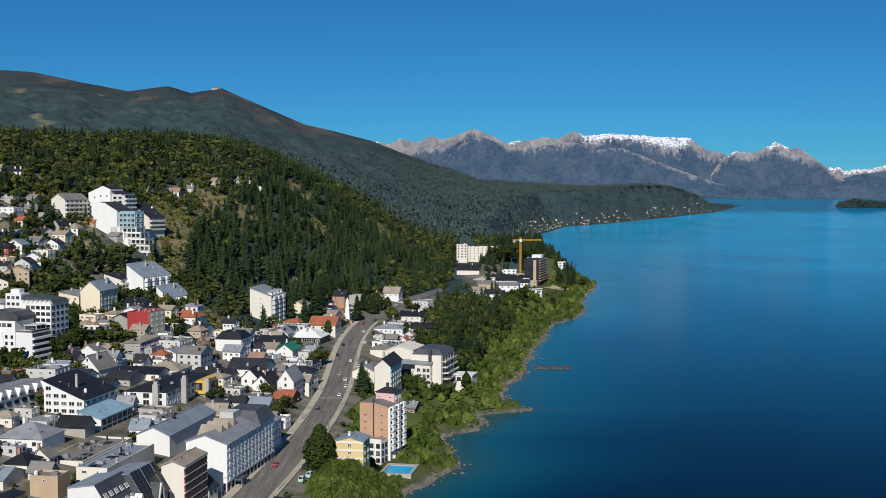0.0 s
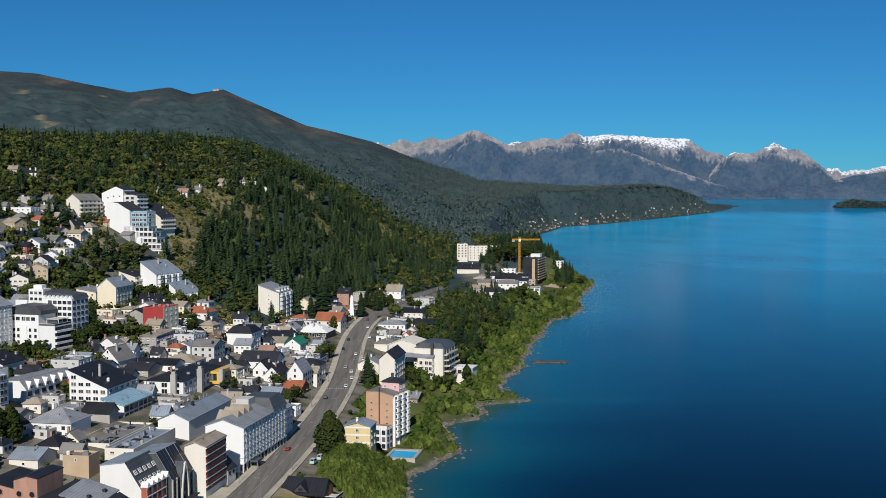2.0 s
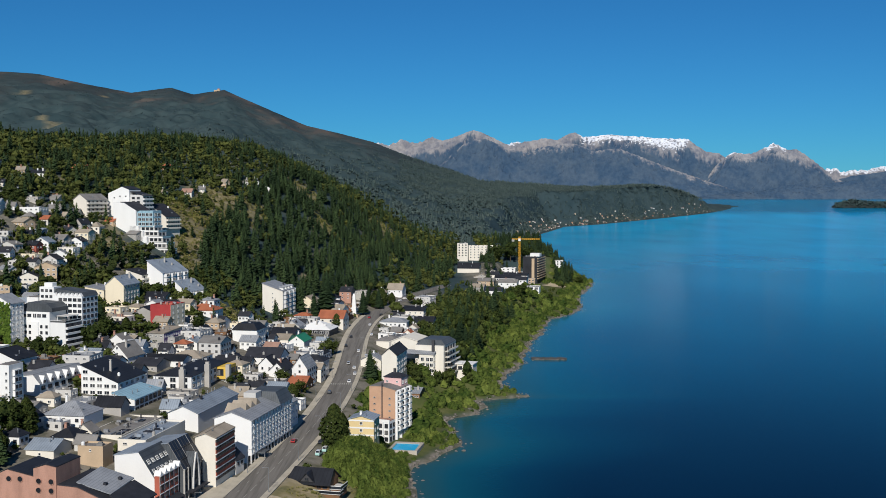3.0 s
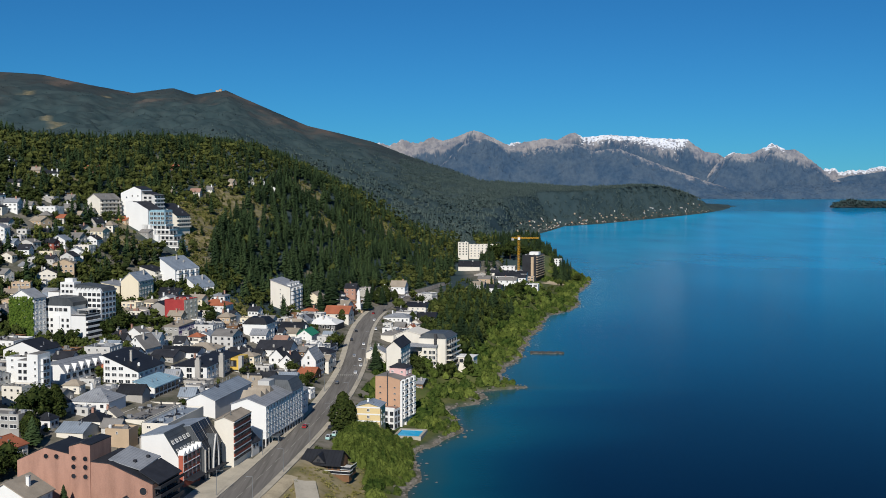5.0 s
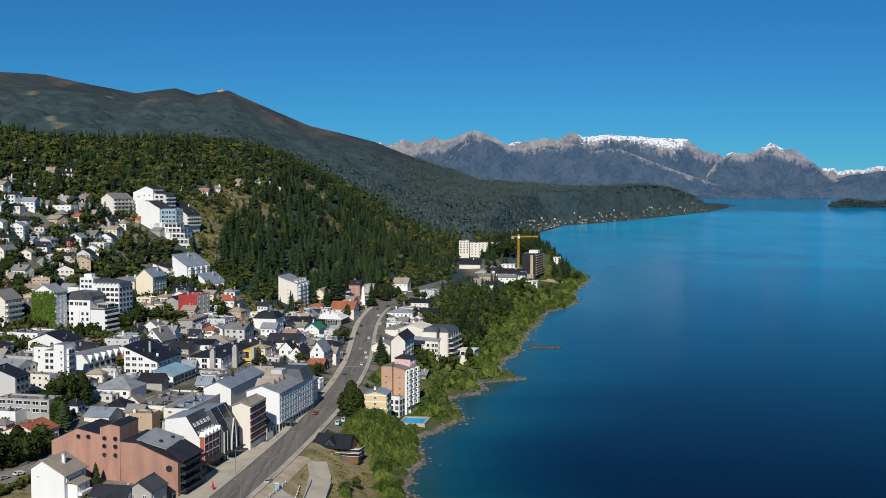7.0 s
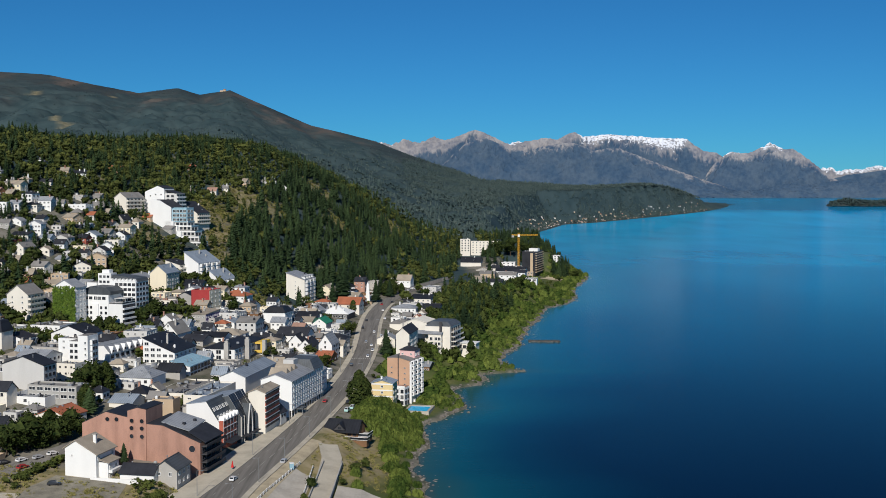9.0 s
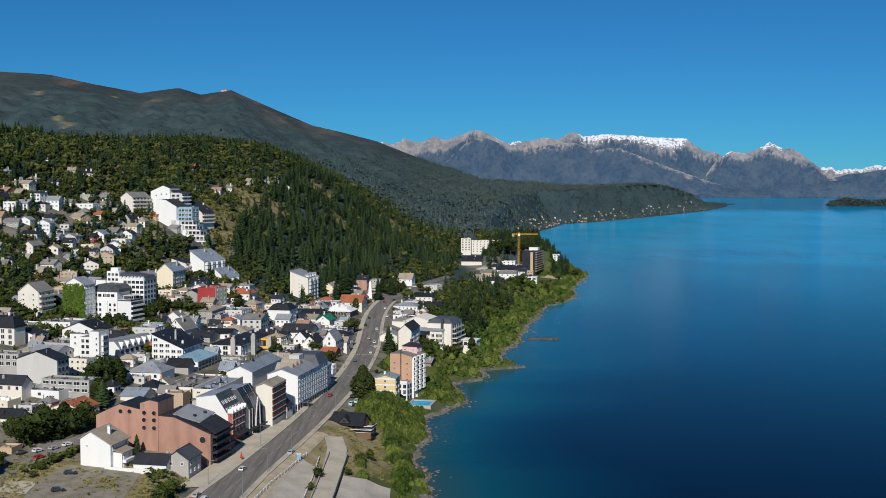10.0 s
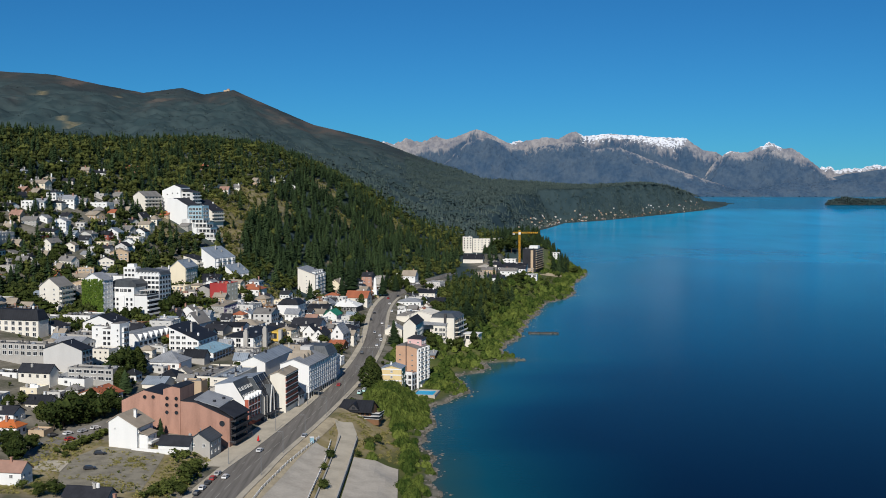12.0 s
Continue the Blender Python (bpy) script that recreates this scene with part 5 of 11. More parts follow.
house("house", "white hillside house with a dark slate roof among trees", -325.2, 642.2, -22, 7.9, 9.6, 97.3, 102.8, "white", "slate", "gable_x", 2.1, (2, 2, 1.2, 1.1), (2, 1, 1.1, 1.0), storey=2.6)
house("house", "white hillside house with a tan roof among trees", -235.6, 883.6, 2, 6.0, 8.9, 108.4, 114.3, "white", "tanroof", "hip", 2.9, (2, 2, 1.2, 1.1), (2, 1, 1.1, 1.0), storey=2.6)
house("house", "ivory hillside house with a faded pink roof among trees", -224.1, 922.4, -3, 8.9, 7.8, 108.7, 114.3, "ivory", "tanpink", "gable_x", 2.9, (2, 2, 1.2, 1.1), (2, 1, 1.1, 1.0), storey=2.6)
house("house", "white hillside house with a dark slate roof among trees", -189.9, 1070.2, 8, 7.1, 9.0, 119.2, 125.1, "white", "slate", "hip", 3.4, (2, 2, 1.2, 1.1), (2, 1, 1.1, 1.0), storey=2.6)
house("house", "white hillside house with a grey roof among trees", -197.6, 1061.0, -3, 6.0, 7.2, 120.4, 124.1, "white", "greyroof", "hip", 3.4, (2, 1, 1.2, 1.1), (2, 1, 1.1, 1.0), storey=2.6)
house("house", "white hillside house with a black roof among trees", -175.3, 1054.5, 7, 9.0, 7.7, 112.9, 116.9, "white", "black", "gable_y", 3.0, (2, 1, 1.2, 1.1), (2, 1, 1.1, 1.0), storey=2.6)
house("house", "white hillside house with a grey metal roof among trees", -348.1, 725.8, 2, 8.7, 9.3, 125.4, 129.0, "white", "zinc", "hip", 2.2, (2, 1, 1.2, 1.1), (2, 1, 1.1, 1.0), storey=2.6)
house("house", "white hillside house with a dark slate roof among trees", -335.4, 784.5, -3, 8.5, 8.0, 131.8, 137.6, "white", "slate", "gable_y", 2.3, (2, 2, 1.2, 1.1), (2, 1, 1.1, 1.0), storey=2.6)
house("house", "brown wooden hillside house with a red tiled roof among trees", -259.4, 994.0, -29, 6.6, 7.1, 132.7, 138.9, "wood", "terracotta", "hip", 2.7, (2, 2, 1.2, 1.1), (2, 1, 1.1, 1.0), storey=2.6)
house("house", "grey stone hillside house with a tan roof among trees", -311.9, 607.3, -6, 6.9, 7.4, 83.4, 88.5, "stone", "tanroof", "gable_x", 3.2, (2, 2, 1.2, 1.1), (2, 1, 1.1, 1.0), storey=2.6)
house("house", "grey stone hillside house with a grey roof among trees", -295.1, 565.6, 4, 11.9, 9.5, 67.6, 72.1, "stone", "greyroof", "gable_y", 2.0, (3, 1, 1.2, 1.1), (2, 1, 1.1, 1.0), storey=2.6)
house("house", "ivory hillside house with a tan roof among trees", -279.3, 580.1, 1, 7.9, 7.9, 66.6, 70.4, "ivory", "tanroof", "gable_x", 2.5, (2, 1, 1.2, 1.1), (2, 1, 1.1, 1.0), storey=2.6)
house("house", "ivory hillside house with a grey metal roof among trees", -256.1, 605.2, -25, 9.4, 8.9, 65.1, 69.3, "ivory", "zinc", "gable_x", 2.1, (2, 1, 1.2, 1.1), (2, 1, 1.1, 1.0), storey=2.6)
house("house", "brown wooden hillside house with a grey roof among trees", -282.6, 553.7, 4, 7.0, 9.3, 62.5, 68.3, "wood", "greyroof", "gable_x", 2.6, (2, 2, 1.2, 1.1), (2, 1, 1.1, 1.0), storey=2.6)
house("house", "tan hillside house with a grey roof among trees", -299.0, 658.2, 3, 6.0, 8.3, 93.9, 97.7, "tan", "greyroof", "hip", 2.4, (2, 1, 1.2, 1.1), (2, 1, 1.1, 1.0), storey=2.6)
house("house", "tan hillside house with a tan roof among trees", -208.2, 1007.8, -23, 6.0, 7.4, 117.1, 123.4, "tan", "tanroof", "gable_x", 3.2, (2, 2, 1.2, 1.1), (2, 1, 1.1, 1.0), storey=2.6)
house("house", "ivory hillside house with a grey roof among trees", -216.5, 944.5, 6, 6.0, 9.1, 112.0, 116.8, "ivory", "greyroof", "gable_x", 2.8, (2, 2, 1.2, 1.1), (2, 1, 1.1, 1.0), storey=2.6)
house("house", "ivory hillside house with a grey metal roof among trees", -309.6, 719.6, -1, 14.4, 8.5, 110.8, 114.5, "ivory", "zinc", "flat", 2.7, (4, 1, 1.2, 1.1), (2, 1, 1.1, 1.0), storey=2.6)
house("house", "ivory hillside house with a grey roof among trees", -275.8, 742.7, -16, 7.4, 9.3, 105.2, 109.0, "ivory", "greyroof", "gable_x", 3.2, (2, 1, 1.2, 1.1), (2, 1, 1.1, 1.0), storey=2.6)
house("house", "grey stone hillside house with a dark slate roof among trees", -325.4, 663.0, -17, 7.4, 9.7, 103.6, 109.6, "stone", "slate", "gable_y", 2.9, (2, 2, 1.2, 1.1), (2, 1, 1.1, 1.0), storey=2.6)
house("house", "tan hillside house with a grey roof among trees", -275.3, 690.6, 1, 7.7, 8.8, 93.5, 98.3, "tan", "greyroof", "hip", 3.2, (2, 1, 1.2, 1.1), (2, 1, 1.1, 1.0), storey=2.6)
house("house", "brown wooden hillside house with a tan roof among trees", -320.3, 682.4, -16, 6.2, 9.0, 107.6, 112.3, "wood", "tanroof", "gable_x", 3.1, (2, 1, 1.2, 1.1), (2, 1, 1.1, 1.0), storey=2.6)

# the close-built rest of the town
house("house", "white town house with a grey flat roof", -185.5, 239.2, -12, 21.8, 16.0, 18.4, 24.8, "white", "greyroof", "flat", 3.1, (6, 2, 1.3, 1.1), (4, 2, 1.3, 1.1))
house("house", "pale town house with a grey flat roof", -202.9, 292.1, -8, 18.4, 21.8, 24.5, 28.9, "stonewhite", "greyroof", "flat", 4.0, (5, 1, 1.3, 1.1), (6, 1, 1.3, 1.1))
house("house", "grey stone house with a grey roof", -195.5, 416.1, -17, 20.5, 14.5, 32.4, 38.8, "stone", "greyroof", "flat", 3.2, (6, 2, 1.3, 1.1), (4, 2, 1.3, 1.1))
house("house", "tan house with a weathered brown roof", -264.3, 445.7, -12, 18.7, 17.8, 43.9, 50.9, "tan", "tanroof", "hip", 3.8, (5, 2, 1.3, 1.1), (5, 2, 1.3, 1.1))
house("house", "grey stone house with a grey roof", -237.0, 518.1, -17, 21.4, 17.3, 46.9, 51.3, "stone", "greyroof", "gable_y", 3.0, (6, 1, 1.3, 1.1), (5, 1, 1.3, 1.1))
house("house", "white town house with a grey flat roof", -214.2, 465.5, -12, 17.2, 16.8, 37.1, 43.5, "white", "greyroof", "flat", 2.7, (5, 2, 1.3, 1.1), (4, 2, 1.3, 1.1))
house("house", "ivory house with a black metal roof", -307.7, 549.6, -12, 21.7, 19.0, 70.4, 74.8, "ivory", "black", "hip", 3.0, (6, 1, 1.3, 1.1), (5, 1, 1.3, 1.1))
house("house", "pale grey house with a slate roof", -214.4, 546.3, -12, 17.0, 14.4, 44.2, 51.2, "stonewhite", "slate", "gable_x", 3.5, (4, 2, 1.3, 1.1), (4, 2, 1.3, 1.1))
house("house", "pale town house under a metal roof", -313.8, 583.3, -12, 19.5, 18.9, 79.2, 85.6, "stonewhite", "zinc", "flat", 3.2, (5, 2, 1.3, 1.1), (5, 2, 1.3, 1.1))
house("house", "ivory house with a faded tan roof", -80.0, 721.2, -12, 22.7, 15.7, 26.9, 33.3, "ivory", "tanroof", "gable_x", 3.3, (6, 2, 1.3, 1.1), (4, 2, 1.3, 1.1))
house("house", "white house with a grey metal roof", -29.2, 678.6, -17, 19.7, 18.7, 16.7, 21.1, "white", "zinc", "flat", 2.6, (5, 1, 1.3, 1.1), (5, 1, 1.3, 1.1))
house("house", "ivory house with a black metal roof", -21.9, 789.1, -12, 16.5, 19.0, 19.0, 26.0, "ivory", "black", "gable_x", 2.6, (4, 2, 1.3, 1.1), (5, 2, 1.3, 1.1))
house("house", "ivory house with a red tiled roof", -157.1, 311.7, -17, 14.5, 12.8, 22.0, 26.4, "ivory", "terracotta", "gable_y", 2.7, (4, 1, 1.3, 1.1), (3, 1, 1.3, 1.1))
house("house", "white house with a grey metal roof", -194.8, 390.6, -12, 14.2, 14.4, 31.4, 37.8, "white", "zinc", "gable_x", 2.3, (4, 2, 1.3, 1.1), (4, 2, 1.3, 1.1))
house("house", "brown timber house with a grey roof", -241.7, 444.8, -8, 14.4, 10.7, 40.2, 49.4, "wood", "greyroof", "flat", 2.8, (4, 3, 1.3, 1.1), (3, 3, 1.3, 1.1))
house("house", "white house with a dark slate roof", -221.1, 430.8, -12, 15.6, 11.7, 36.3, 40.7, "white", "slate", "gable_y", 2.5, (4, 1, 1.3, 1.1), (3, 1, 1.3, 1.1))
house("house", "pale town house under a metal roof", -167.6, 465.4, -8, 13.1, 14.0, 31.1, 40.3, "stonewhite", "zinc", "flat", 2.3, (3, 3, 1.3, 1.1), (4, 3, 1.3, 1.1))
house("house", "white house with a grey metal roof", -72.2, 430.5, -12, 12.6, 13.9, 15.3, 24.5, "white", "zinc", "gable_y", 2.0, (3, 3, 1.3, 1.1), (4, 3, 1.3, 1.1))
house("house", "ivory house with a red tiled roof", -285.9, 500.5, -12, 13.4, 14.9, 56.0, 62.4, "ivory", "terracotta", "hip", 2.3, (3, 2, 1.3, 1.1), (4, 2, 1.3, 1.1))
house("house", "tan house with a weathered brown roof", -235.0, 536.4, -12, 14.1, 13.7, 48.6, 55.6, "tan", "tanroof", "gable_y", 1.9, (4, 2, 1.3, 1.1), (4, 2, 1.3, 1.1))
house("house", "pale town house with a grey flat roof", -120.4, 532.1, -12, 12.0, 14.0, 27.8, 37.0, "stonewhite", "greyroof", "gable_x", 2.4, (3, 3, 1.3, 1.1), (4, 3, 1.3, 1.1))
house("house", "white house with a blue-grey metal roof", -229.8, 558.1, -8, 15.0, 11.1, 49.7, 54.1, "white", "bluezinc", "gable_x", 2.7, (4, 1, 1.3, 1.1), (3, 1, 1.3, 1.1))
house("house", "pale town house under a metal roof", -138.0, 559.0, -12, 15.7, 15.8, 32.8, 39.8, "stonewhite", "zinc", "flat", 2.8, (4, 2, 1.3, 1.1), (4, 2, 1.3, 1.1))
house("house", "pale town house under a metal roof", -98.0, 574.5, -12, 13.3, 10.6, 24.3, 28.7, "stonewhite", "zinc", "flat", 2.9, (3, 1, 1.3, 1.1), (3, 1, 1.3, 1.1))
house("house", "pale town house under a metal roof", -76.0, 570.2, -12, 13.6, 11.3, 19.1, 26.1, "stonewhite", "zinc", "flat", 2.1, (3, 2, 1.3, 1.1), (3, 2, 1.3, 1.1))
house("house", "pale grey house with a slate roof", -71.4, 548.1, -12, 15.3, 10.9, 17.8, 24.8, "stonewhite", "slate", "hip", 2.9, (4, 2, 1.3, 1.1), (3, 2, 1.3, 1.1))
house("house", "ivory house with a black metal roof", -287.0, 616.4, -12, 12.7, 10.7, 80.6, 85.0, "ivory", "black", "gable_x", 1.8, (3, 1, 1.3, 1.1), (3, 1, 1.3, 1.1))
house("house", "white house with a grey metal roof", -116.4, 602.6, -8, 13.1, 15.2, 29.8, 36.2, "white", "zinc", "flat", 2.2, (3, 2, 1.3, 1.1), (4, 2, 1.3, 1.1))
house("house", "pale town house under a metal roof", -90.7, 674.7, -12, 15.6, 10.7, 26.7, 33.1, "stonewhite", "zinc", "flat", 2.3, (4, 2, 1.3, 1.1), (3, 2, 1.3, 1.1))
house("house", "white house with a grey metal roof", -277.6, 703.3, -12, 15.6, 11.2, 100.0, 104.4, "white", "zinc", "flat", 2.1, (4, 1, 1.3, 1.1), (3, 1, 1.3, 1.1))
house("house", "pale town house under a metal roof", -27.6, 706.6, -12, 16.2, 10.6, 17.4, 21.8, "stonewhite", "zinc", "flat", 2.7, (4, 1, 1.3, 1.1), (3, 1, 1.3, 1.1))
house("house", "pale town house with a grey flat roof", -29.7, 744.8, -17, 12.8, 11.3, 19.4, 26.4, "stonewhite", "greyroof", "flat", 2.2, (3, 2, 1.3, 1.1), (3, 2, 1.3, 1.1))
house("house", "white house with a black roof", -82.1, 766.5, -12, 12.3, 15.6, 28.5, 32.9, "white", "black", "gable_x", 2.1, (3, 1, 1.3, 1.1), (4, 1, 1.3, 1.1))
house("house", "pale town house under a metal roof", -15.5, 866.3, -17, 12.4, 15.9, 19.7, 28.9, "stonewhite", "zinc", "flat", 2.5, (3, 3, 1.3, 1.1), (4, 3, 1.3, 1.1))
house("house", "white house with a dark slate roof", -184.0, 277.5, -12, 10.9, 8.2, 21.0, 25.0, "white", "slate", "gable_x", 2.2, (3, 1, 1.3, 1.1), (2, 1, 1.3, 1.1))
house("house", "tan house with a weathered brown roof", -165.0, 296.7, -12, 8.8, 10.7, 21.2, 25.2, "tan", "tanroof", "hip", 2.2, (2, 1, 1.3, 1.1), (3, 1, 1.3, 1.1))
house("house", "ivory house with a black metal roof", -136.7, 354.5, -8, 8.4, 9.9, 23.1, 27.1, "ivory", "black", "hip", 2.9, (2, 1, 1.3, 1.1), (2, 1, 1.3, 1.1))
house("house", "ivory house with a faded tan roof", -207.4, 393.7, -12, 9.0, 9.1, 33.0, 37.0, "ivory", "tanroof", "hip", 2.1, (2, 1, 1.3, 1.1), (2, 1, 1.3, 1.1))
house("house", "grey stone house with a grey roof", -108.2, 335.9, -17, 9.4, 8.5, 18.4, 24.6, "stone", "greyroof", "gable_y", 1.8, (2, 2, 1.3, 1.1), (2, 2, 1.3, 1.1))
house("house", "ivory house with a black metal roof", -157.8, 369.4, -17, 9.0, 8.6, 26.3, 30.5, "ivory", "black", "gable_y", 2.8, (2, 1, 1.3, 1.1), (2, 1, 1.3, 1.1))
house("house", "grey stone house with a grey roof", -162.2, 383.5, -17, 10.0, 10.7, 27.3, 31.5, "stone", "greyroof", "gable_x", 2.1, (2, 1, 1.3, 1.1), (3, 1, 1.3, 1.1))
house("house", "pale town house under a metal roof", -148.0, 406.8, -17, 9.2, 10.9, 26.3, 30.3, "stonewhite", "zinc", "flat", 2.4, (2, 1, 1.3, 1.1), (3, 1, 1.3, 1.1))
house("house", "grey stone house with a grey roof", -219.6, 442.3, -12, 8.3, 9.4, 36.6, 40.8, "stone", "greyroof", "flat", 2.7, (2, 1, 1.3, 1.1), (2, 1, 1.3, 1.1))
house("house", "white house with a grey metal roof", -112.9, 423.3, -12, 9.6, 9.0, 21.8, 26.0, "white", "zinc", "flat", 2.8, (2, 1, 1.3, 1.1), (2, 1, 1.3, 1.1))
house("house", "pale town house under a metal roof", -264.1, 461.5, -12, 9.0, 9.1, 45.0, 51.2, "stonewhite", "zinc", "gable_x", 2.6, (2, 2, 1.3, 1.1), (2, 2, 1.3, 1.1))
house("house", "white town house with a grey flat roof", -231.5, 456.7, -17, 9.0, 10.2, 39.2, 43.4, "white", "greyroof", "flat", 3.1, (2, 1, 1.3, 1.1), (3, 1, 1.3, 1.1))
house("house", "brown timber house with a grey roof", -184.3, 461.9, -12, 10.8, 10.3, 32.9, 39.1, "wood", "greyroof", "flat", 2.8, (3, 2, 1.3, 1.1), (3, 2, 1.3, 1.1))
house("house", "grey stone house with a grey roof", -116.8, 444.5, -17, 11.2, 8.4, 23.0, 27.0, "stone", "greyroof", "flat", 2.5, (3, 1, 1.3, 1.1), (2, 1, 1.3, 1.1))
house("house", "tan house with a weathered brown roof", -92.1, 446.5, -8, 8.9, 7.4, 18.9, 25.1, "tan", "tanroof", "gable_x", 3.0, (2, 2, 1.3, 1.1), (2, 2, 1.3, 1.1))
house("house", "brown timber house with a grey roof", -181.3, 477.0, -12, 9.9, 8.7, 33.5, 37.5, "wood", "greyroof", "flat", 2.3, (2, 1, 1.3, 1.1), (2, 1, 1.3, 1.1))
house("house", "pale grey house with a slate roof", -249.4, 457.1, -12, 10.0, 8.1, 42.2, 46.2, "stonewhite", "slate", "gable_x", 2.3, (2, 1, 1.3, 1.1), (2, 1, 1.3, 1.1))
house("house", "ivory house with a black metal roof", -144.6, 465.5, -12, 10.8, 8.1, 28.1, 32.3, "ivory", "black", "gable_x", 2.8, (3, 1, 1.3, 1.1), (2, 1, 1.3, 1.1))
house("house", "pale town house under a metal roof", -267.1, 477.5, -12, 11.4, 9.9, 47.8, 51.8, "stonewhite", "zinc", "flat", 2.4, (3, 1, 1.3, 1.1), (2, 1, 1.3, 1.1))
house("house", "white house with a dark slate roof", -157.1, 477.3, -12, 8.5, 9.8, 30.6, 34.6, "white", "slate", "gable_x", 2.6, (2, 1, 1.3, 1.1), (2, 1, 1.3, 1.1))
house("house", "pale grey house with a slate roof", -178.0, 442.5, -12, 9.5, 8.0, 31.3, 37.5, "stonewhite", "slate", "gable_x", 2.9, (2, 2, 1.3, 1.1), (2, 2, 1.3, 1.1))
house("house", "white house with a blue-grey metal roof", -79.3, 478.7, -12, 9.4, 10.8, 17.5, 21.5, "white", "bluezinc", "gable_x", 3.0, (2, 1, 1.3, 1.1), (3, 1, 1.3, 1.1))
house("house", "grey stone house with a grey roof", -255.1, 507.7, -12, 8.8, 7.7, 49.8, 53.8, "stone", "greyroof", "flat", 2.7, (2, 1, 1.3, 1.1), (2, 1, 1.3, 1.1))
house("house", "grey stone house with a grey roof", -84.0, 494.9, -12, 10.3, 9.7, 18.8, 23.0, "stone", "greyroof", "flat", 1.9, (3, 1, 1.3, 1.1), (2, 1, 1.3, 1.1))
house("house", "grey stone house with a grey roof", -285.2, 538.0, -17, 11.2, 8.2, 62.3, 66.5, "stone", "greyroof", "flat", 2.0, (3, 1, 1.3, 1.1), (2, 1, 1.3, 1.1))
house("house", "pale town house under a metal roof", -97.6, 459.6, -12, 9.5, 7.6, 20.2, 24.4, "stonewhite", "zinc", "flat", 2.3, (2, 1, 1.3, 1.1), (2, 1, 1.3, 1.1))
house("house", "white town house with a grey flat roof", -164.1, 512.9, -17, 9.0, 7.5, 34.0, 40.2, "white", "greyroof", "gable_y", 3.1, (2, 2, 1.3, 1.1), (2, 2, 1.3, 1.1))
house("house", "grey stone house with a grey roof", -255.8, 522.4, -8, 10.8, 7.2, 52.1, 56.1, "stone", "greyroof", "flat", 2.7, (3, 1, 1.3, 1.1), (2, 1, 1.3, 1.1))
house("house", "grey stone house with a grey roof", -73.9, 453.4, -12, 10.7, 8.0, 16.1, 20.3, "stone", "greyroof", "gable_x", 3.1, (3, 1, 1.3, 1.1), (2, 1, 1.3, 1.1))
house("house", "white house with a blue-grey metal roof", -170.4, 486.8, -8, 10.1, 9.9, 32.9, 37.1, "white", "bluezinc", "gable_x", 2.3, (2, 1, 1.3, 1.1), (2, 1, 1.3, 1.1))
house("house", "pale grey house with a slate roof", -110.3, 514.0, -12, 9.8, 10.5, 24.9, 29.1, "stonewhite", "slate", "gable_x", 2.8, (2, 1, 1.3, 1.1), (3, 1, 1.3, 1.1))
house("house", "white house with a blue-grey metal roof", -134.3, 543.5, -12, 8.6, 9.7, 31.1, 35.1, "white", "bluezinc", "gable_y", 2.1, (2, 1, 1.3, 1.1), (2, 1, 1.3, 1.1))
house("house", "tan house with a weathered brown roof", -163.4, 525.2, -8, 8.8, 10.9, 34.7, 38.7, "tan", "tanroof", "gable_x", 1.9, (2, 1, 1.3, 1.1), (3, 1, 1.3, 1.1))
house("house", "white house with a grey metal roof", -230.9, 572.9, -12, 8.6, 7.2, 52.0, 56.0, "white", "zinc", "gable_x", 2.3, (2, 1, 1.3, 1.1), (2, 1, 1.3, 1.1))
house("house", "ivory house with a faded tan roof", -68.6, 531.7, -8, 9.6, 9.7, 17.0, 23.2, "ivory", "tanroof", "gable_x", 2.2, (2, 2, 1.3, 1.1), (2, 2, 1.3, 1.1))
house("house", "brown timber house with a grey roof", -127.6, 582.0, -8, 10.0, 9.4, 31.9, 36.1, "wood", "greyroof", "flat", 2.3, (2, 1, 1.3, 1.1), (2, 1, 1.3, 1.1))
house("house", "brown timber house with a grey roof", -84.7, 556.1, -8, 10.2, 8.6, 20.4, 24.4, "wood", "greyroof", "gable_x", 2.1, (3, 1, 1.3, 1.1), (2, 1, 1.3, 1.1))
house("house", "pale town house under a metal roof", -216.5, 568.6, -17, 8.4, 8.4, 47.1, 53.3, "stonewhite", "zinc", "hip", 2.9, (2, 2, 1.3, 1.1), (2, 2, 1.3, 1.1))
house("house", "pale town house with a grey flat roof", -266.2, 635.0, -17, 10.5, 8.0, 78.5, 82.5, "stonewhite", "greyroof", "gable_y", 2.0, (3, 1, 1.3, 1.1), (2, 1, 1.3, 1.1))
house("house", "pale town house with a grey flat roof", -112.5, 619.9, -12, 10.1, 7.6, 29.2, 35.4, "stonewhite", "greyroof", "gable_x", 1.8, (2, 2, 1.3, 1.1), (2, 2, 1.3, 1.1))
house("house", "white house with a black roof", -71.9, 584.1, -12, 9.5, 10.9, 19.1, 23.3, "white", "black", "hip", 2.1, (2, 1, 1.3, 1.1), (3, 1, 1.3, 1.1))
house("house", "pale town house under a metal roof", -74.3, 604.2, -8, 9.1, 8.4, 20.5, 26.7, "stonewhite", "zinc", "flat", 2.8, (2, 2, 1.3, 1.1), (2, 2, 1.3, 1.1))
house("house", "white house with a grey metal roof", -92.9, 588.8, -17, 8.3, 9.5, 23.5, 27.5, "white", "zinc", "flat", 3.0, (2, 1, 1.3, 1.1), (2, 1, 1.3, 1.1))
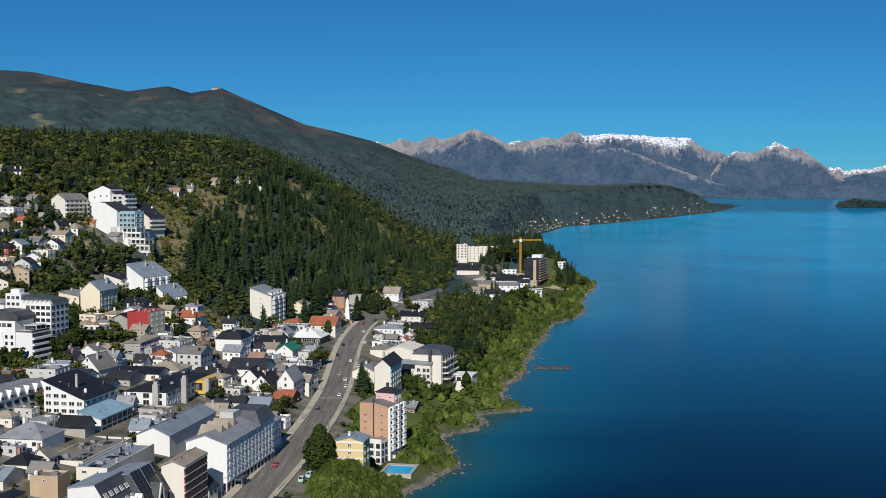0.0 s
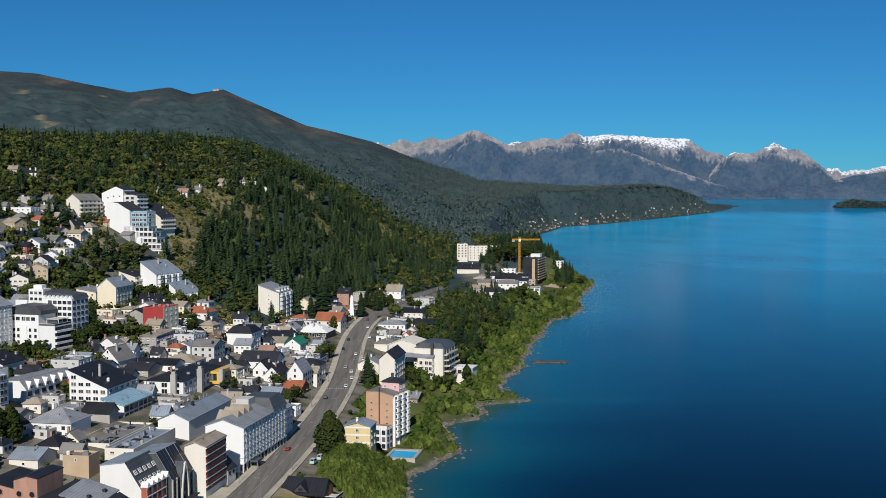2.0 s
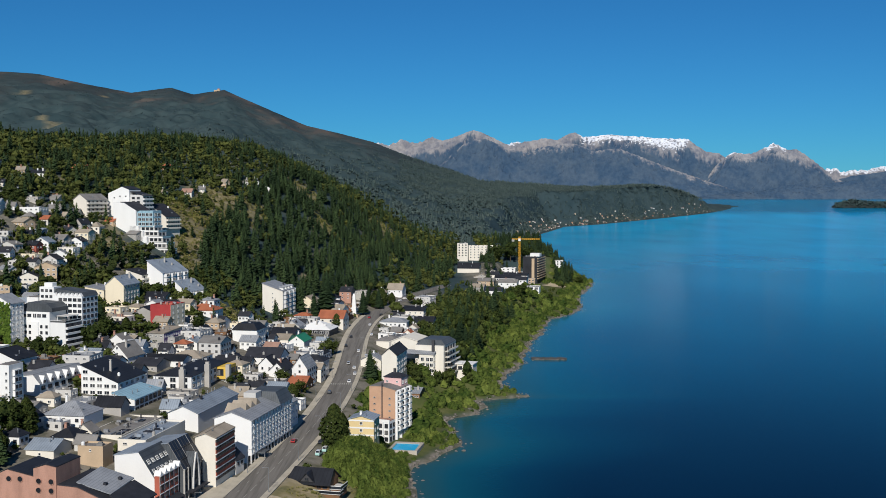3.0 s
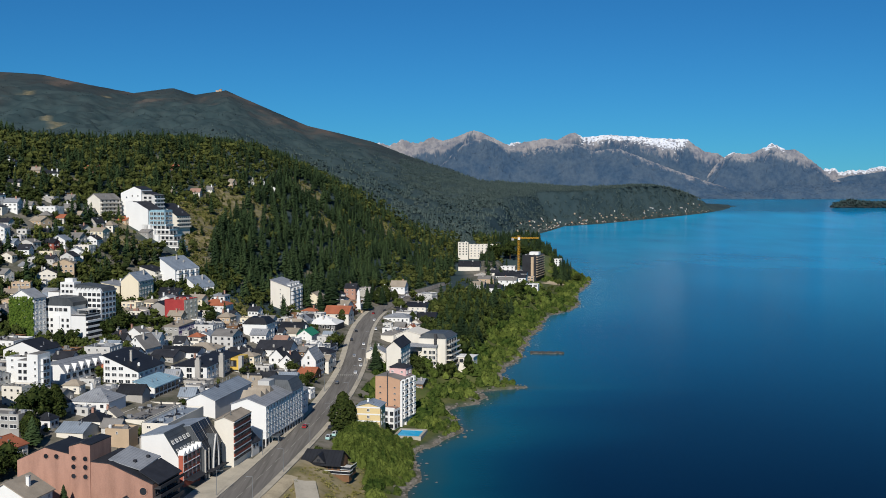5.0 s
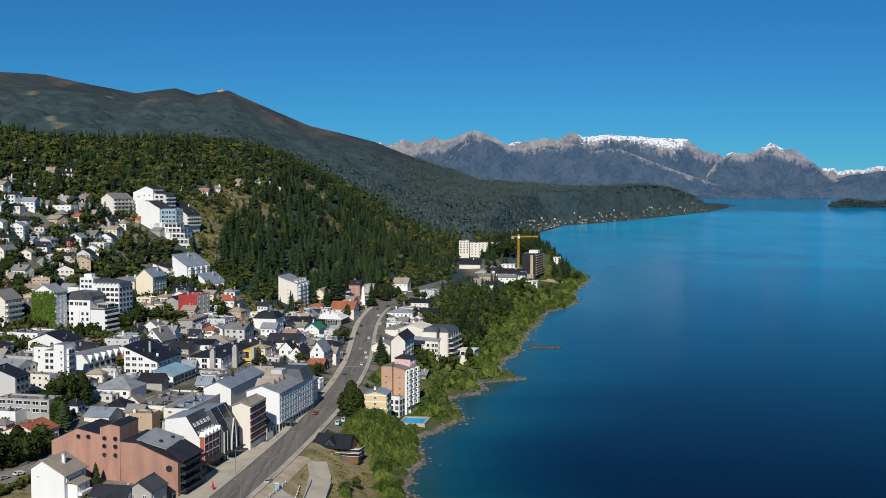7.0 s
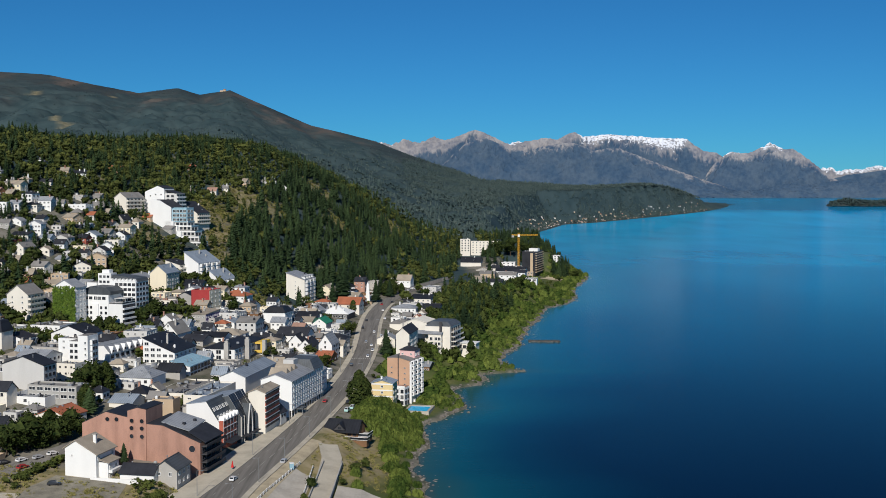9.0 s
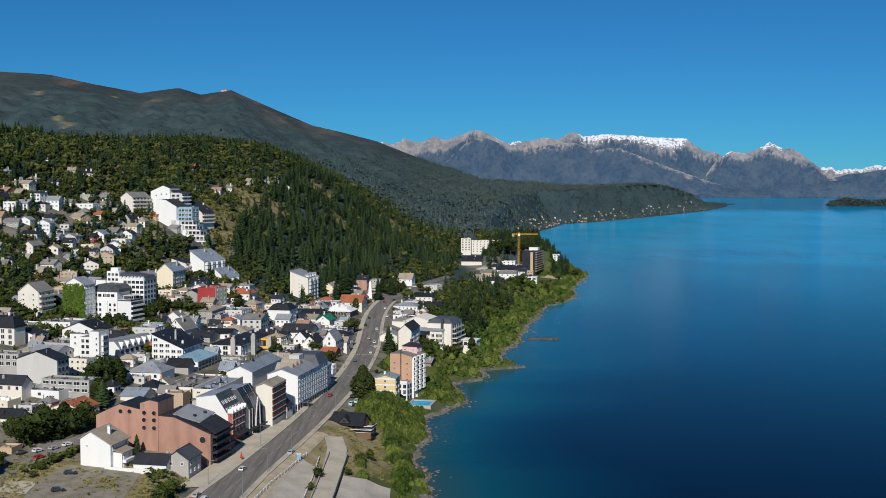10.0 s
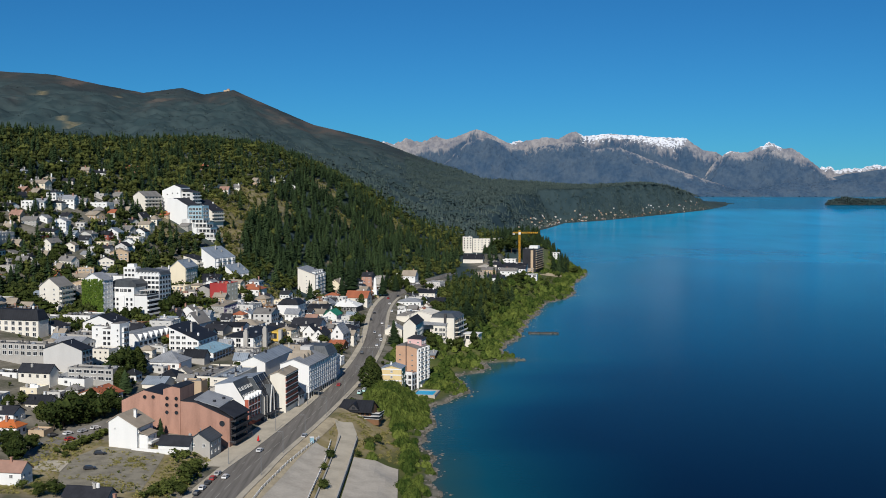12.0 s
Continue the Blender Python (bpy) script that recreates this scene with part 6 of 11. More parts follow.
house("house", "tan house with a weathered brown roof", -98.2, 638.3, -12, 10.4, 7.6, 26.5, 30.5, "tan", "tanroof", "gable_x", 2.3, (3, 1, 1.3, 1.1), (2, 1, 1.3, 1.1))
house("house", "grey stone house with a grey roof", -248.3, 670.4, -17, 10.8, 8.4, 80.1, 84.3, "stone", "greyroof", "gable_x", 2.7, (3, 1, 1.3, 1.1), (2, 1, 1.3, 1.1))
house("house", "white house with a blue-grey metal roof", -253.7, 656.6, -12, 10.9, 8.4, 79.0, 83.0, "white", "bluezinc", "gable_y", 3.0, (3, 1, 1.3, 1.1), (2, 1, 1.3, 1.1))
house("house", "pale town house under a metal roof", -95.2, 652.8, -12, 10.0, 10.5, 26.5, 30.7, "stonewhite", "zinc", "gable_y", 3.2, (2, 1, 1.3, 1.1), (3, 1, 1.3, 1.1))
house("house", "grey stone house with a grey roof", -285.0, 725.5, -8, 9.3, 8.1, 107.1, 111.3, "stone", "greyroof", "flat", 2.8, (2, 1, 1.3, 1.1), (2, 1, 1.3, 1.1))
house("house", "ivory house with a red tiled roof", -94.4, 693.4, -17, 10.6, 7.8, 28.1, 32.3, "ivory", "terracotta", "hip", 2.1, (3, 1, 1.3, 1.1), (2, 1, 1.3, 1.1))
house("house", "white town house with a grey flat roof", -37.5, 666.0, -12, 9.5, 7.8, 17.9, 24.1, "white", "greyroof", "flat", 2.1, (2, 2, 1.3, 1.1), (2, 2, 1.3, 1.1))
house("house", "pale town house under a metal roof", -90.3, 709.8, -12, 9.8, 8.2, 28.2, 32.2, "stonewhite", "zinc", "flat", 2.1, (2, 1, 1.3, 1.1), (2, 1, 1.3, 1.1))
house("house", "white house with a blue-grey metal roof", -24.0, 660.8, -17, 10.1, 9.7, 14.8, 18.8, "white", "bluezinc", "hip", 2.1, (2, 1, 1.3, 1.1), (2, 1, 1.3, 1.1))
house("house", "brown timber house with a grey roof", -71.4, 737.1, -8, 10.6, 7.4, 26.1, 30.3, "wood", "greyroof", "flat", 2.1, (3, 1, 1.3, 1.1), (2, 1, 1.3, 1.1))
house("house", "white house with a grey metal roof", -84.2, 736.9, -17, 9.4, 10.2, 28.2, 32.4, "white", "zinc", "flat", 2.0, (2, 1, 1.3, 1.1), (3, 1, 1.3, 1.1))
house("house", "pale town house under a metal roof", -81.8, 752.7, -8, 10.3, 7.3, 28.1, 34.3, "stonewhite", "zinc", "flat", 2.3, (3, 2, 1.3, 1.1), (2, 2, 1.3, 1.1))
house("house", "white town house with a grey flat roof", -31.4, 767.2, -12, 10.1, 10.7, 20.5, 24.5, "white", "greyroof", "flat", 2.5, (2, 1, 1.3, 1.1), (3, 1, 1.3, 1.1))
house("house", "brown timber house with a grey roof", -70.4, 781.5, -12, 10.5, 9.5, 26.9, 30.9, "wood", "greyroof", "flat", 1.8, (3, 1, 1.3, 1.1), (2, 1, 1.3, 1.1))
house("house", "white house with a black roof", -84.6, 783.7, -12, 11.5, 7.8, 29.6, 35.8, "white", "black", "hip", 2.6, (3, 2, 1.3, 1.1), (2, 2, 1.3, 1.1))
house("house", "white town house with a grey flat roof", -24.2, 810.5, -8, 8.3, 9.8, 19.6, 23.8, "white", "greyroof", "gable_x", 3.1, (2, 1, 1.3, 1.1), (2, 1, 1.3, 1.1))
house("house", "grey stone house with a grey roof", -20.4, 824.8, -17, 9.9, 10.5, 18.9, 23.1, "stone", "greyroof", "flat", 3.1, (2, 1, 1.3, 1.1), (3, 1, 1.3, 1.1))
house("house", "white town house with a grey flat roof", -54.2, 851.4, -12, 9.1, 8.5, 27.8, 32.0, "white", "greyroof", "flat", 2.6, (2, 1, 1.3, 1.1), (2, 1, 1.3, 1.1))
house("house", "ivory house with a faded tan roof", -110.4, 176.1, -17, 7.0, 6.8, 12.4, 16.0, "ivory", "tanroof", "hip", 2.1, (2, 1, 1.3, 1.1), (2, 1, 1.3, 1.1))
house("house", "pale town house with a grey flat roof", -175.6, 310.4, -12, 6.0, 5.0, 23.8, 27.4, "stonewhite", "greyroof", "flat", 2.9, (2, 1, 1.3, 1.1), (2, 1, 1.3, 1.1))
house("house", "pale town house with a grey flat roof", -169.4, 315.9, -17, 6.6, 5.2, 23.7, 27.3, "stonewhite", "greyroof", "hip", 2.0, (2, 1, 1.3, 1.1), (2, 1, 1.3, 1.1))
house("house", "pale town house with a grey flat roof", -127.9, 348.4, -12, 7.7, 5.1, 21.7, 25.7, "stonewhite", "greyroof", "gable_x", 2.5, (2, 1, 1.3, 1.1), (2, 1, 1.3, 1.1))
house("house", "ivory house with a grey roof", -133.1, 363.6, -12, 7.0, 5.1, 23.0, 26.6, "ivory", "greyroof", "gable_y", 2.8, (2, 1, 1.3, 1.1), (2, 1, 1.3, 1.1))
house("house", "pale grey house with a slate roof", -78.4, 357.5, -17, 6.6, 6.1, 14.3, 17.9, "stonewhite", "slate", "gable_y", 2.9, (2, 1, 1.3, 1.1), (2, 1, 1.3, 1.1))
house("house", "pale town house under a metal roof", -146.5, 370.2, -17, 7.9, 5.6, 25.0, 29.0, "stonewhite", "zinc", "flat", 1.8, (2, 1, 1.3, 1.1), (2, 1, 1.3, 1.1))
house("house", "white house with a black roof", -152.6, 346.7, -12, 5.9, 6.0, 24.7, 28.7, "white", "black", "hip", 2.7, (2, 1, 1.3, 1.1), (2, 1, 1.3, 1.1))
house("house", "white house with a blue-grey metal roof", -208.3, 408.1, -12, 6.0, 5.8, 33.7, 37.3, "white", "bluezinc", "gable_x", 2.1, (2, 1, 1.3, 1.1), (2, 1, 1.3, 1.1))
house("house", "ivory house with a faded tan roof", -161.1, 402.6, -8, 7.6, 5.6, 27.9, 31.9, "ivory", "tanroof", "hip", 2.3, (2, 1, 1.3, 1.1), (2, 1, 1.3, 1.1))
house("house", "pale town house under a metal roof", -204.4, 433.9, -12, 6.1, 6.8, 34.1, 37.7, "stonewhite", "zinc", "flat", 2.2, (2, 1, 1.3, 1.1), (2, 1, 1.3, 1.1))
house("house", "pale town house with a grey flat roof", -159.3, 418.4, -12, 7.3, 5.4, 28.2, 32.2, "stonewhite", "greyroof", "flat", 2.3, (2, 1, 1.3, 1.1), (2, 1, 1.3, 1.1))
house("house", "tan house with a weathered brown roof", -210.6, 417.6, -12, 6.2, 7.4, 34.3, 37.9, "tan", "tanroof", "gable_x", 2.9, (2, 1, 1.3, 1.1), (2, 1, 1.3, 1.1))
house("house", "pale town house with a grey flat roof", -115.6, 434.2, -17, 7.8, 6.7, 22.5, 26.5, "stonewhite", "greyroof", "flat", 2.0, (2, 1, 1.3, 1.1), (2, 1, 1.3, 1.1))
house("house", "pale town house under a metal roof", -128.8, 445.4, -8, 7.1, 5.6, 24.9, 28.5, "stonewhite", "zinc", "gable_x", 2.9, (2, 1, 1.3, 1.1), (2, 1, 1.3, 1.1))
house("house", "ivory house with a red tiled roof", -160.2, 439.2, -12, 7.8, 5.7, 29.0, 32.6, "ivory", "terracotta", "gable_x", 2.1, (2, 1, 1.3, 1.1), (2, 1, 1.3, 1.1))
house("house", "ivory house with a faded tan roof", -247.7, 468.2, -12, 7.2, 6.0, 43.0, 47.0, "ivory", "tanroof", "gable_x", 2.7, (2, 1, 1.3, 1.1), (2, 1, 1.3, 1.1))
house("house", "white house with a blue-grey metal roof", -114.3, 414.1, -8, 7.2, 6.5, 21.8, 25.4, "white", "bluezinc", "gable_x", 3.0, (2, 1, 1.3, 1.1), (2, 1, 1.3, 1.1))
house("house", "tan house with a weathered brown roof", -258.0, 472.3, -12, 6.8, 4.9, 45.4, 49.0, "tan", "tanroof", "gable_x", 2.6, (2, 1, 1.3, 1.1), (2, 1, 1.3, 1.1))
house("house", "pale town house under a metal roof", -283.0, 513.9, -17, 5.8, 6.6, 57.5, 61.1, "stonewhite", "zinc", "flat", 3.1, (2, 1, 1.3, 1.1), (2, 1, 1.3, 1.1))
house("house", "pale grey house with a slate roof", -89.7, 479.1, -12, 7.7, 5.9, 19.4, 23.0, "stonewhite", "slate", "gable_x", 2.1, (2, 1, 1.3, 1.1), (2, 1, 1.3, 1.1))
house("house", "pale grey house with a slate roof", -94.5, 466.8, -8, 6.4, 4.9, 19.9, 23.9, "stonewhite", "slate", "gable_x", 2.1, (2, 1, 1.3, 1.1), (2, 1, 1.3, 1.1))
house("house", "white house with a grey metal roof", -69.1, 464.9, -12, 6.9, 7.0, 15.7, 19.3, "white", "zinc", "flat", 1.9, (2, 1, 1.3, 1.1), (2, 1, 1.3, 1.1))
house("house", "white house with a black roof", -193.3, 467.3, -17, 5.8, 6.3, 34.3, 37.9, "white", "black", "gable_y", 3.1, (2, 1, 1.3, 1.1), (2, 1, 1.3, 1.1))
house("house", "brown timber house with a grey roof", -217.5, 483.5, -12, 7.4, 6.9, 39.1, 42.7, "wood", "greyroof", "flat", 2.6, (2, 1, 1.3, 1.1), (2, 1, 1.3, 1.1))
house("house", "white house with a dark slate roof", -173.6, 514.2, -8, 6.6, 6.6, 35.3, 38.9, "white", "slate", "gable_x", 2.6, (2, 1, 1.3, 1.1), (2, 1, 1.3, 1.1))
house("house", "pale town house with a grey flat roof", -95.3, 502.3, -12, 7.4, 6.9, 21.2, 24.8, "stonewhite", "greyroof", "flat", 2.4, (2, 1, 1.3, 1.1), (2, 1, 1.3, 1.1))
house("house", "white house with a grey metal roof", -140.0, 456.0, -12, 6.7, 5.2, 26.9, 30.9, "white", "zinc", "flat", 3.0, (2, 1, 1.3, 1.1), (2, 1, 1.3, 1.1))
house("house", "ivory house with a red tiled roof", -258.4, 542.1, -12, 6.0, 5.9, 55.7, 59.3, "ivory", "terracotta", "gable_x", 3.0, (2, 1, 1.3, 1.1), (2, 1, 1.3, 1.1))
house("house", "white house with a blue-grey metal roof", -249.8, 494.3, -12, 6.5, 7.1, 46.7, 50.7, "white", "bluezinc", "gable_x", 3.1, (2, 1, 1.3, 1.1), (2, 1, 1.3, 1.1))
house("house", "pale town house with a grey flat roof", -152.4, 514.7, -12, 6.0, 5.1, 32.4, 36.0, "stonewhite", "greyroof", "flat", 1.8, (2, 1, 1.3, 1.1), (2, 1, 1.3, 1.1))
house("house", "white house with a dark slate roof", -142.2, 517.3, -12, 5.9, 5.9, 30.9, 34.5, "white", "slate", "gable_x", 3.0, (2, 1, 1.3, 1.1), (2, 1, 1.3, 1.1))
house("house", "grey stone house with a grey roof", -151.2, 528.4, -17, 7.1, 5.1, 33.2, 36.8, "stone", "greyroof", "flat", 1.8, (2, 1, 1.3, 1.1), (2, 1, 1.3, 1.1))
house("house", "white house with a black roof", -109.5, 526.2, -12, 6.7, 7.5, 25.3, 28.9, "white", "black", "gable_y", 2.0, (2, 1, 1.3, 1.1), (2, 1, 1.3, 1.1))
house("house", "grey stone house with a grey roof", -166.0, 536.4, -17, 7.0, 6.9, 35.9, 39.9, "stone", "greyroof", "flat", 2.5, (2, 1, 1.3, 1.1), (2, 1, 1.3, 1.1))
house("house", "white house with a black roof", -170.4, 505.3, -12, 6.6, 6.5, 34.2, 37.8, "white", "black", "gable_x", 2.9, (2, 1, 1.3, 1.1), (2, 1, 1.3, 1.1))
house("house", "tan house with a weathered brown roof", -178.3, 546.4, -8, 6.4, 5.3, 38.2, 41.8, "tan", "tanroof", "gable_y", 2.6, (2, 1, 1.3, 1.1), (2, 1, 1.3, 1.1))
house("house", "white house with a dark slate roof", -175.9, 555.3, -12, 7.2, 6.5, 38.6, 42.2, "white", "slate", "gable_x", 2.1, (2, 1, 1.3, 1.1), (2, 1, 1.3, 1.1))
house("house", "white house with a black roof", -115.4, 542.7, -12, 5.8, 5.4, 27.4, 31.4, "white", "black", "gable_x", 2.1, (2, 1, 1.3, 1.1), (2, 1, 1.3, 1.1))
house("house", "ivory house with a black metal roof", -282.3, 564.3, -12, 6.4, 5.8, 66.2, 70.2, "ivory", "black", "hip", 1.9, (2, 1, 1.3, 1.1), (2, 1, 1.3, 1.1))
house("house", "ivory house with a faded tan roof", -118.9, 555.0, -8, 7.2, 5.8, 28.7, 32.7, "ivory", "tanroof", "gable_y", 3.1, (2, 1, 1.3, 1.1), (2, 1, 1.3, 1.1))
house("house", "grey stone house with a grey roof", -292.2, 549.7, -12, 6.1, 5.6, 66.2, 69.8, "stone", "greyroof", "flat", 2.3, (2, 1, 1.3, 1.1), (2, 1, 1.3, 1.1))
house("house", "pale town house under a metal roof", -167.9, 565.0, -17, 6.6, 6.1, 38.3, 41.9, "stonewhite", "zinc", "flat", 2.5, (2, 1, 1.3, 1.1), (2, 1, 1.3, 1.1))
house("house", "ivory house with a red tiled roof", -137.7, 535.0, -12, 7.3, 6.8, 31.3, 35.3, "ivory", "terracotta", "hip", 2.2, (2, 1, 1.3, 1.1), (2, 1, 1.3, 1.1))
house("house", "tan house with a weathered brown roof", -262.0, 559.7, -12, 7.0, 5.3, 59.5, 63.1, "tan", "tanroof", "gable_x", 3.0, (2, 1, 1.3, 1.1), (2, 1, 1.3, 1.1))
house("house", "ivory house with a black metal roof", -134.9, 574.3, -12, 7.8, 6.0, 33.1, 37.1, "ivory", "black", "gable_y", 2.8, (2, 1, 1.3, 1.1), (2, 1, 1.3, 1.1))
house("house", "brown timber house with a grey roof", -273.1, 548.6, -17, 5.7, 5.3, 60.8, 64.4, "wood", "greyroof", "gable_x", 1.9, (2, 1, 1.3, 1.1), (2, 1, 1.3, 1.1))
house("house", "pale town house with a grey flat roof", -179.5, 533.3, -12, 6.0, 5.5, 37.4, 41.0, "stonewhite", "greyroof", "flat", 3.0, (2, 1, 1.3, 1.1), (2, 1, 1.3, 1.1))
house("house", "brown timber house with a grey roof", -154.5, 556.8, -12, 7.3, 7.5, 35.7, 39.3, "wood", "greyroof", "flat", 3.2, (2, 1, 1.3, 1.1), (2, 1, 1.3, 1.1))
house("house", "ivory house with a faded tan roof", -268.7, 606.9, -8, 7.6, 6.0, 72.1, 75.7, "ivory", "tanroof", "gable_y", 2.0, (2, 1, 1.3, 1.1), (2, 1, 1.3, 1.1))
house("house", "white house with a blue-grey metal roof", -123.3, 545.3, -12, 5.8, 6.3, 29.1, 33.1, "white", "bluezinc", "gable_x", 2.5, (2, 1, 1.3, 1.1), (2, 1, 1.3, 1.1))
house("house", "white house with a grey metal roof", -147.9, 582.3, -12, 6.8, 6.4, 36.2, 39.8, "white", "zinc", "flat", 2.6, (2, 1, 1.3, 1.1), (2, 1, 1.3, 1.1))
house("house", "brown timber house with a grey roof", -126.5, 569.9, -8, 7.0, 5.2, 31.1, 35.1, "wood", "greyroof", "flat", 2.9, (2, 1, 1.3, 1.1), (2, 1, 1.3, 1.1))
house("house", "tan house with a weathered brown roof", -297.9, 582.4, -12, 7.4, 5.5, 74.6, 78.2, "tan", "tanroof", "gable_x", 2.3, (2, 1, 1.3, 1.1), (2, 1, 1.3, 1.1))
house("house", "grey stone house with a grey roof", -273.0, 565.8, -12, 6.2, 5.1, 63.8, 67.8, "stone", "greyroof", "flat", 3.0, (2, 1, 1.3, 1.1), (2, 1, 1.3, 1.1))
house("house", "brown timber house with a grey roof", -70.0, 558.1, -12, 7.5, 5.6, 17.8, 21.8, "wood", "greyroof", "gable_y", 2.9, (2, 1, 1.3, 1.1), (2, 1, 1.3, 1.1))
house("house", "pale town house under a metal roof", -256.5, 615.8, -12, 6.0, 6.0, 70.1, 74.1, "stonewhite", "zinc", "flat", 2.5, (2, 1, 1.3, 1.1), (2, 1, 1.3, 1.1))
house("house", "white house with a dark slate roof", -101.7, 598.8, -12, 6.1, 6.8, 26.1, 29.7, "white", "slate", "gable_x", 2.0, (2, 1, 1.3, 1.1), (2, 1, 1.3, 1.1))
house("house", "white house with a grey metal roof", -124.4, 592.4, -12, 7.2, 5.1, 31.5, 35.5, "white", "zinc", "flat", 1.8, (2, 1, 1.3, 1.1), (2, 1, 1.3, 1.1))
house("house", "white house with a grey metal roof", -80.9, 595.0, -17, 6.7, 5.4, 21.0, 24.6, "white", "zinc", "flat", 3.2, (2, 1, 1.3, 1.1), (2, 1, 1.3, 1.1))
house("house", "pale town house under a metal roof", -145.9, 574.2, -12, 6.3, 5.0, 35.3, 38.9, "stonewhite", "zinc", "flat", 2.1, (2, 1, 1.3, 1.1), (2, 1, 1.3, 1.1))
house("house", "white house with a grey metal roof", -70.3, 594.6, -8, 7.6, 5.9, 19.3, 23.3, "white", "zinc", "flat", 2.2, (2, 1, 1.3, 1.1), (2, 1, 1.3, 1.1))
house("house", "pale grey house with a slate roof", -248.8, 624.0, -12, 6.6, 6.2, 69.2, 72.8, "stonewhite", "slate", "gable_x", 1.9, (2, 1, 1.3, 1.1), (2, 1, 1.3, 1.1))
house("house", "pale grey house with a slate roof", -288.1, 654.0, -17, 7.5, 7.0, 91.3, 94.9, "stonewhite", "slate", "gable_x", 2.2, (2, 1, 1.3, 1.1), (2, 1, 1.3, 1.1))
house("house", "pale town house with a grey flat roof", -275.8, 650.4, -12, 7.2, 5.1, 86.2, 90.2, "stonewhite", "greyroof", "flat", 2.8, (2, 1, 1.3, 1.1), (2, 1, 1.3, 1.1))
house("house", "white house with a black roof", -71.9, 625.1, -17, 5.9, 7.3, 21.3, 24.9, "white", "black", "hip", 2.1, (2, 1, 1.3, 1.1), (2, 1, 1.3, 1.1))
house("house", "pale town house under a metal roof", -274.5, 640.1, -17, 6.0, 6.1, 83.0, 87.0, "stonewhite", "zinc", "flat", 1.9, (2, 1, 1.3, 1.1), (2, 1, 1.3, 1.1))
house("house", "pale town house with a grey flat roof", -110.2, 637.7, -8, 6.1, 6.4, 29.1, 33.1, "stonewhite", "greyroof", "flat", 2.3, (2, 1, 1.3, 1.1), (2, 1, 1.3, 1.1))
house("house", "grey stone house with a grey roof", -248.7, 643.2, -12, 6.1, 5.2, 73.8, 77.4, "stone", "greyroof", "flat", 3.1, (2, 1, 1.3, 1.1), (2, 1, 1.3, 1.1))
house("house", "grey stone house with a grey roof", -109.6, 627.9, -12, 6.6, 5.4, 28.7, 32.7, "stone", "greyroof", "flat", 2.9, (2, 1, 1.3, 1.1), (2, 1, 1.3, 1.1))
house("house", "pale town house with a grey flat roof", -105.7, 655.8, -17, 5.8, 6.9, 28.5, 32.5, "stonewhite", "greyroof", "flat", 2.6, (2, 1, 1.3, 1.1), (2, 1, 1.3, 1.1))
house("house", "ivory house with a red tiled roof", -265.1, 692.8, -12, 5.8, 6.7, 92.6, 96.6, "ivory", "terracotta", "gable_x", 2.2, (2, 1, 1.3, 1.1), (2, 1, 1.3, 1.1))
house("house", "white house with a blue-grey metal roof", -73.4, 616.3, -12, 7.1, 6.2, 21.0, 25.0, "white", "bluezinc", "gable_x", 2.7, (2, 1, 1.3, 1.1), (2, 1, 1.3, 1.1))
house("house", "ivory house with a red tiled roof", -22.6, 642.7, -17, 6.4, 6.3, 13.8, 17.8, "ivory", "terracotta", "hip", 2.2, (2, 1, 1.3, 1.1), (2, 1, 1.3, 1.1))
house("house", "ivory house with a faded tan roof", -260.6, 711.4, -12, 7.1, 5.8, 94.7, 98.3, "ivory", "tanroof", "gable_x", 2.4, (2, 1, 1.3, 1.1), (2, 1, 1.3, 1.1))
house("house", "white house with a dark slate roof", -92.2, 665.2, -12, 6.7, 5.8, 26.5, 30.5, "white", "slate", "gable_x", 2.5, (2, 1, 1.3, 1.1), (2, 1, 1.3, 1.1))
house("house", "brown timber house with a grey roof", -102.3, 679.0, -12, 6.7, 6.4, 28.6, 32.6, "wood", "greyroof", "flat", 2.1, (2, 1, 1.3, 1.1), (2, 1, 1.3, 1.1))
house("house", "brown timber house with a grey roof", -31.9, 695.4, -12, 7.1, 6.9, 18.0, 21.6, "wood", "greyroof", "gable_x", 2.5, (2, 1, 1.3, 1.1), (2, 1, 1.3, 1.1))
house("house", "pale town house with a grey flat roof", -40.7, 694.3, -12, 6.1, 4.9, 20.2, 23.8, "stonewhite", "greyroof", "flat", 3.0, (2, 1, 1.3, 1.1), (2, 1, 1.3, 1.1))
house("house", "ivory house with a red tiled roof", -24.0, 691.3, -17, 7.3, 5.9, 16.0, 20.0, "ivory", "terracotta", "gable_y", 3.1, (2, 1, 1.3, 1.1), (2, 1, 1.3, 1.1))
house("house", "ivory house with a faded tan roof", -21.8, 719.9, -12, 7.1, 5.1, 16.6, 20.6, "ivory", "tanroof", "gable_y", 2.6, (2, 1, 1.3, 1.1), (2, 1, 1.3, 1.1))
house("house", "ivory house with a black metal roof", -33.4, 756.4, -12, 7.2, 5.1, 20.6, 24.2, "ivory", "black", "gable_x", 3.2, (2, 1, 1.3, 1.1), (2, 1, 1.3, 1.1))
house("house", "pale town house under a metal roof", -67.1, 757.8, -12, 6.3, 6.2, 25.7, 29.3, "stonewhite", "zinc", "flat", 3.2, (2, 1, 1.3, 1.1), (2, 1, 1.3, 1.1))
house("house", "ivory house with a red tiled roof", -71.1, 747.8, -17, 5.8, 4.9, 26.3, 29.9, "ivory", "terracotta", "gable_y", 3.1, (2, 1, 1.3, 1.1), (2, 1, 1.3, 1.1))
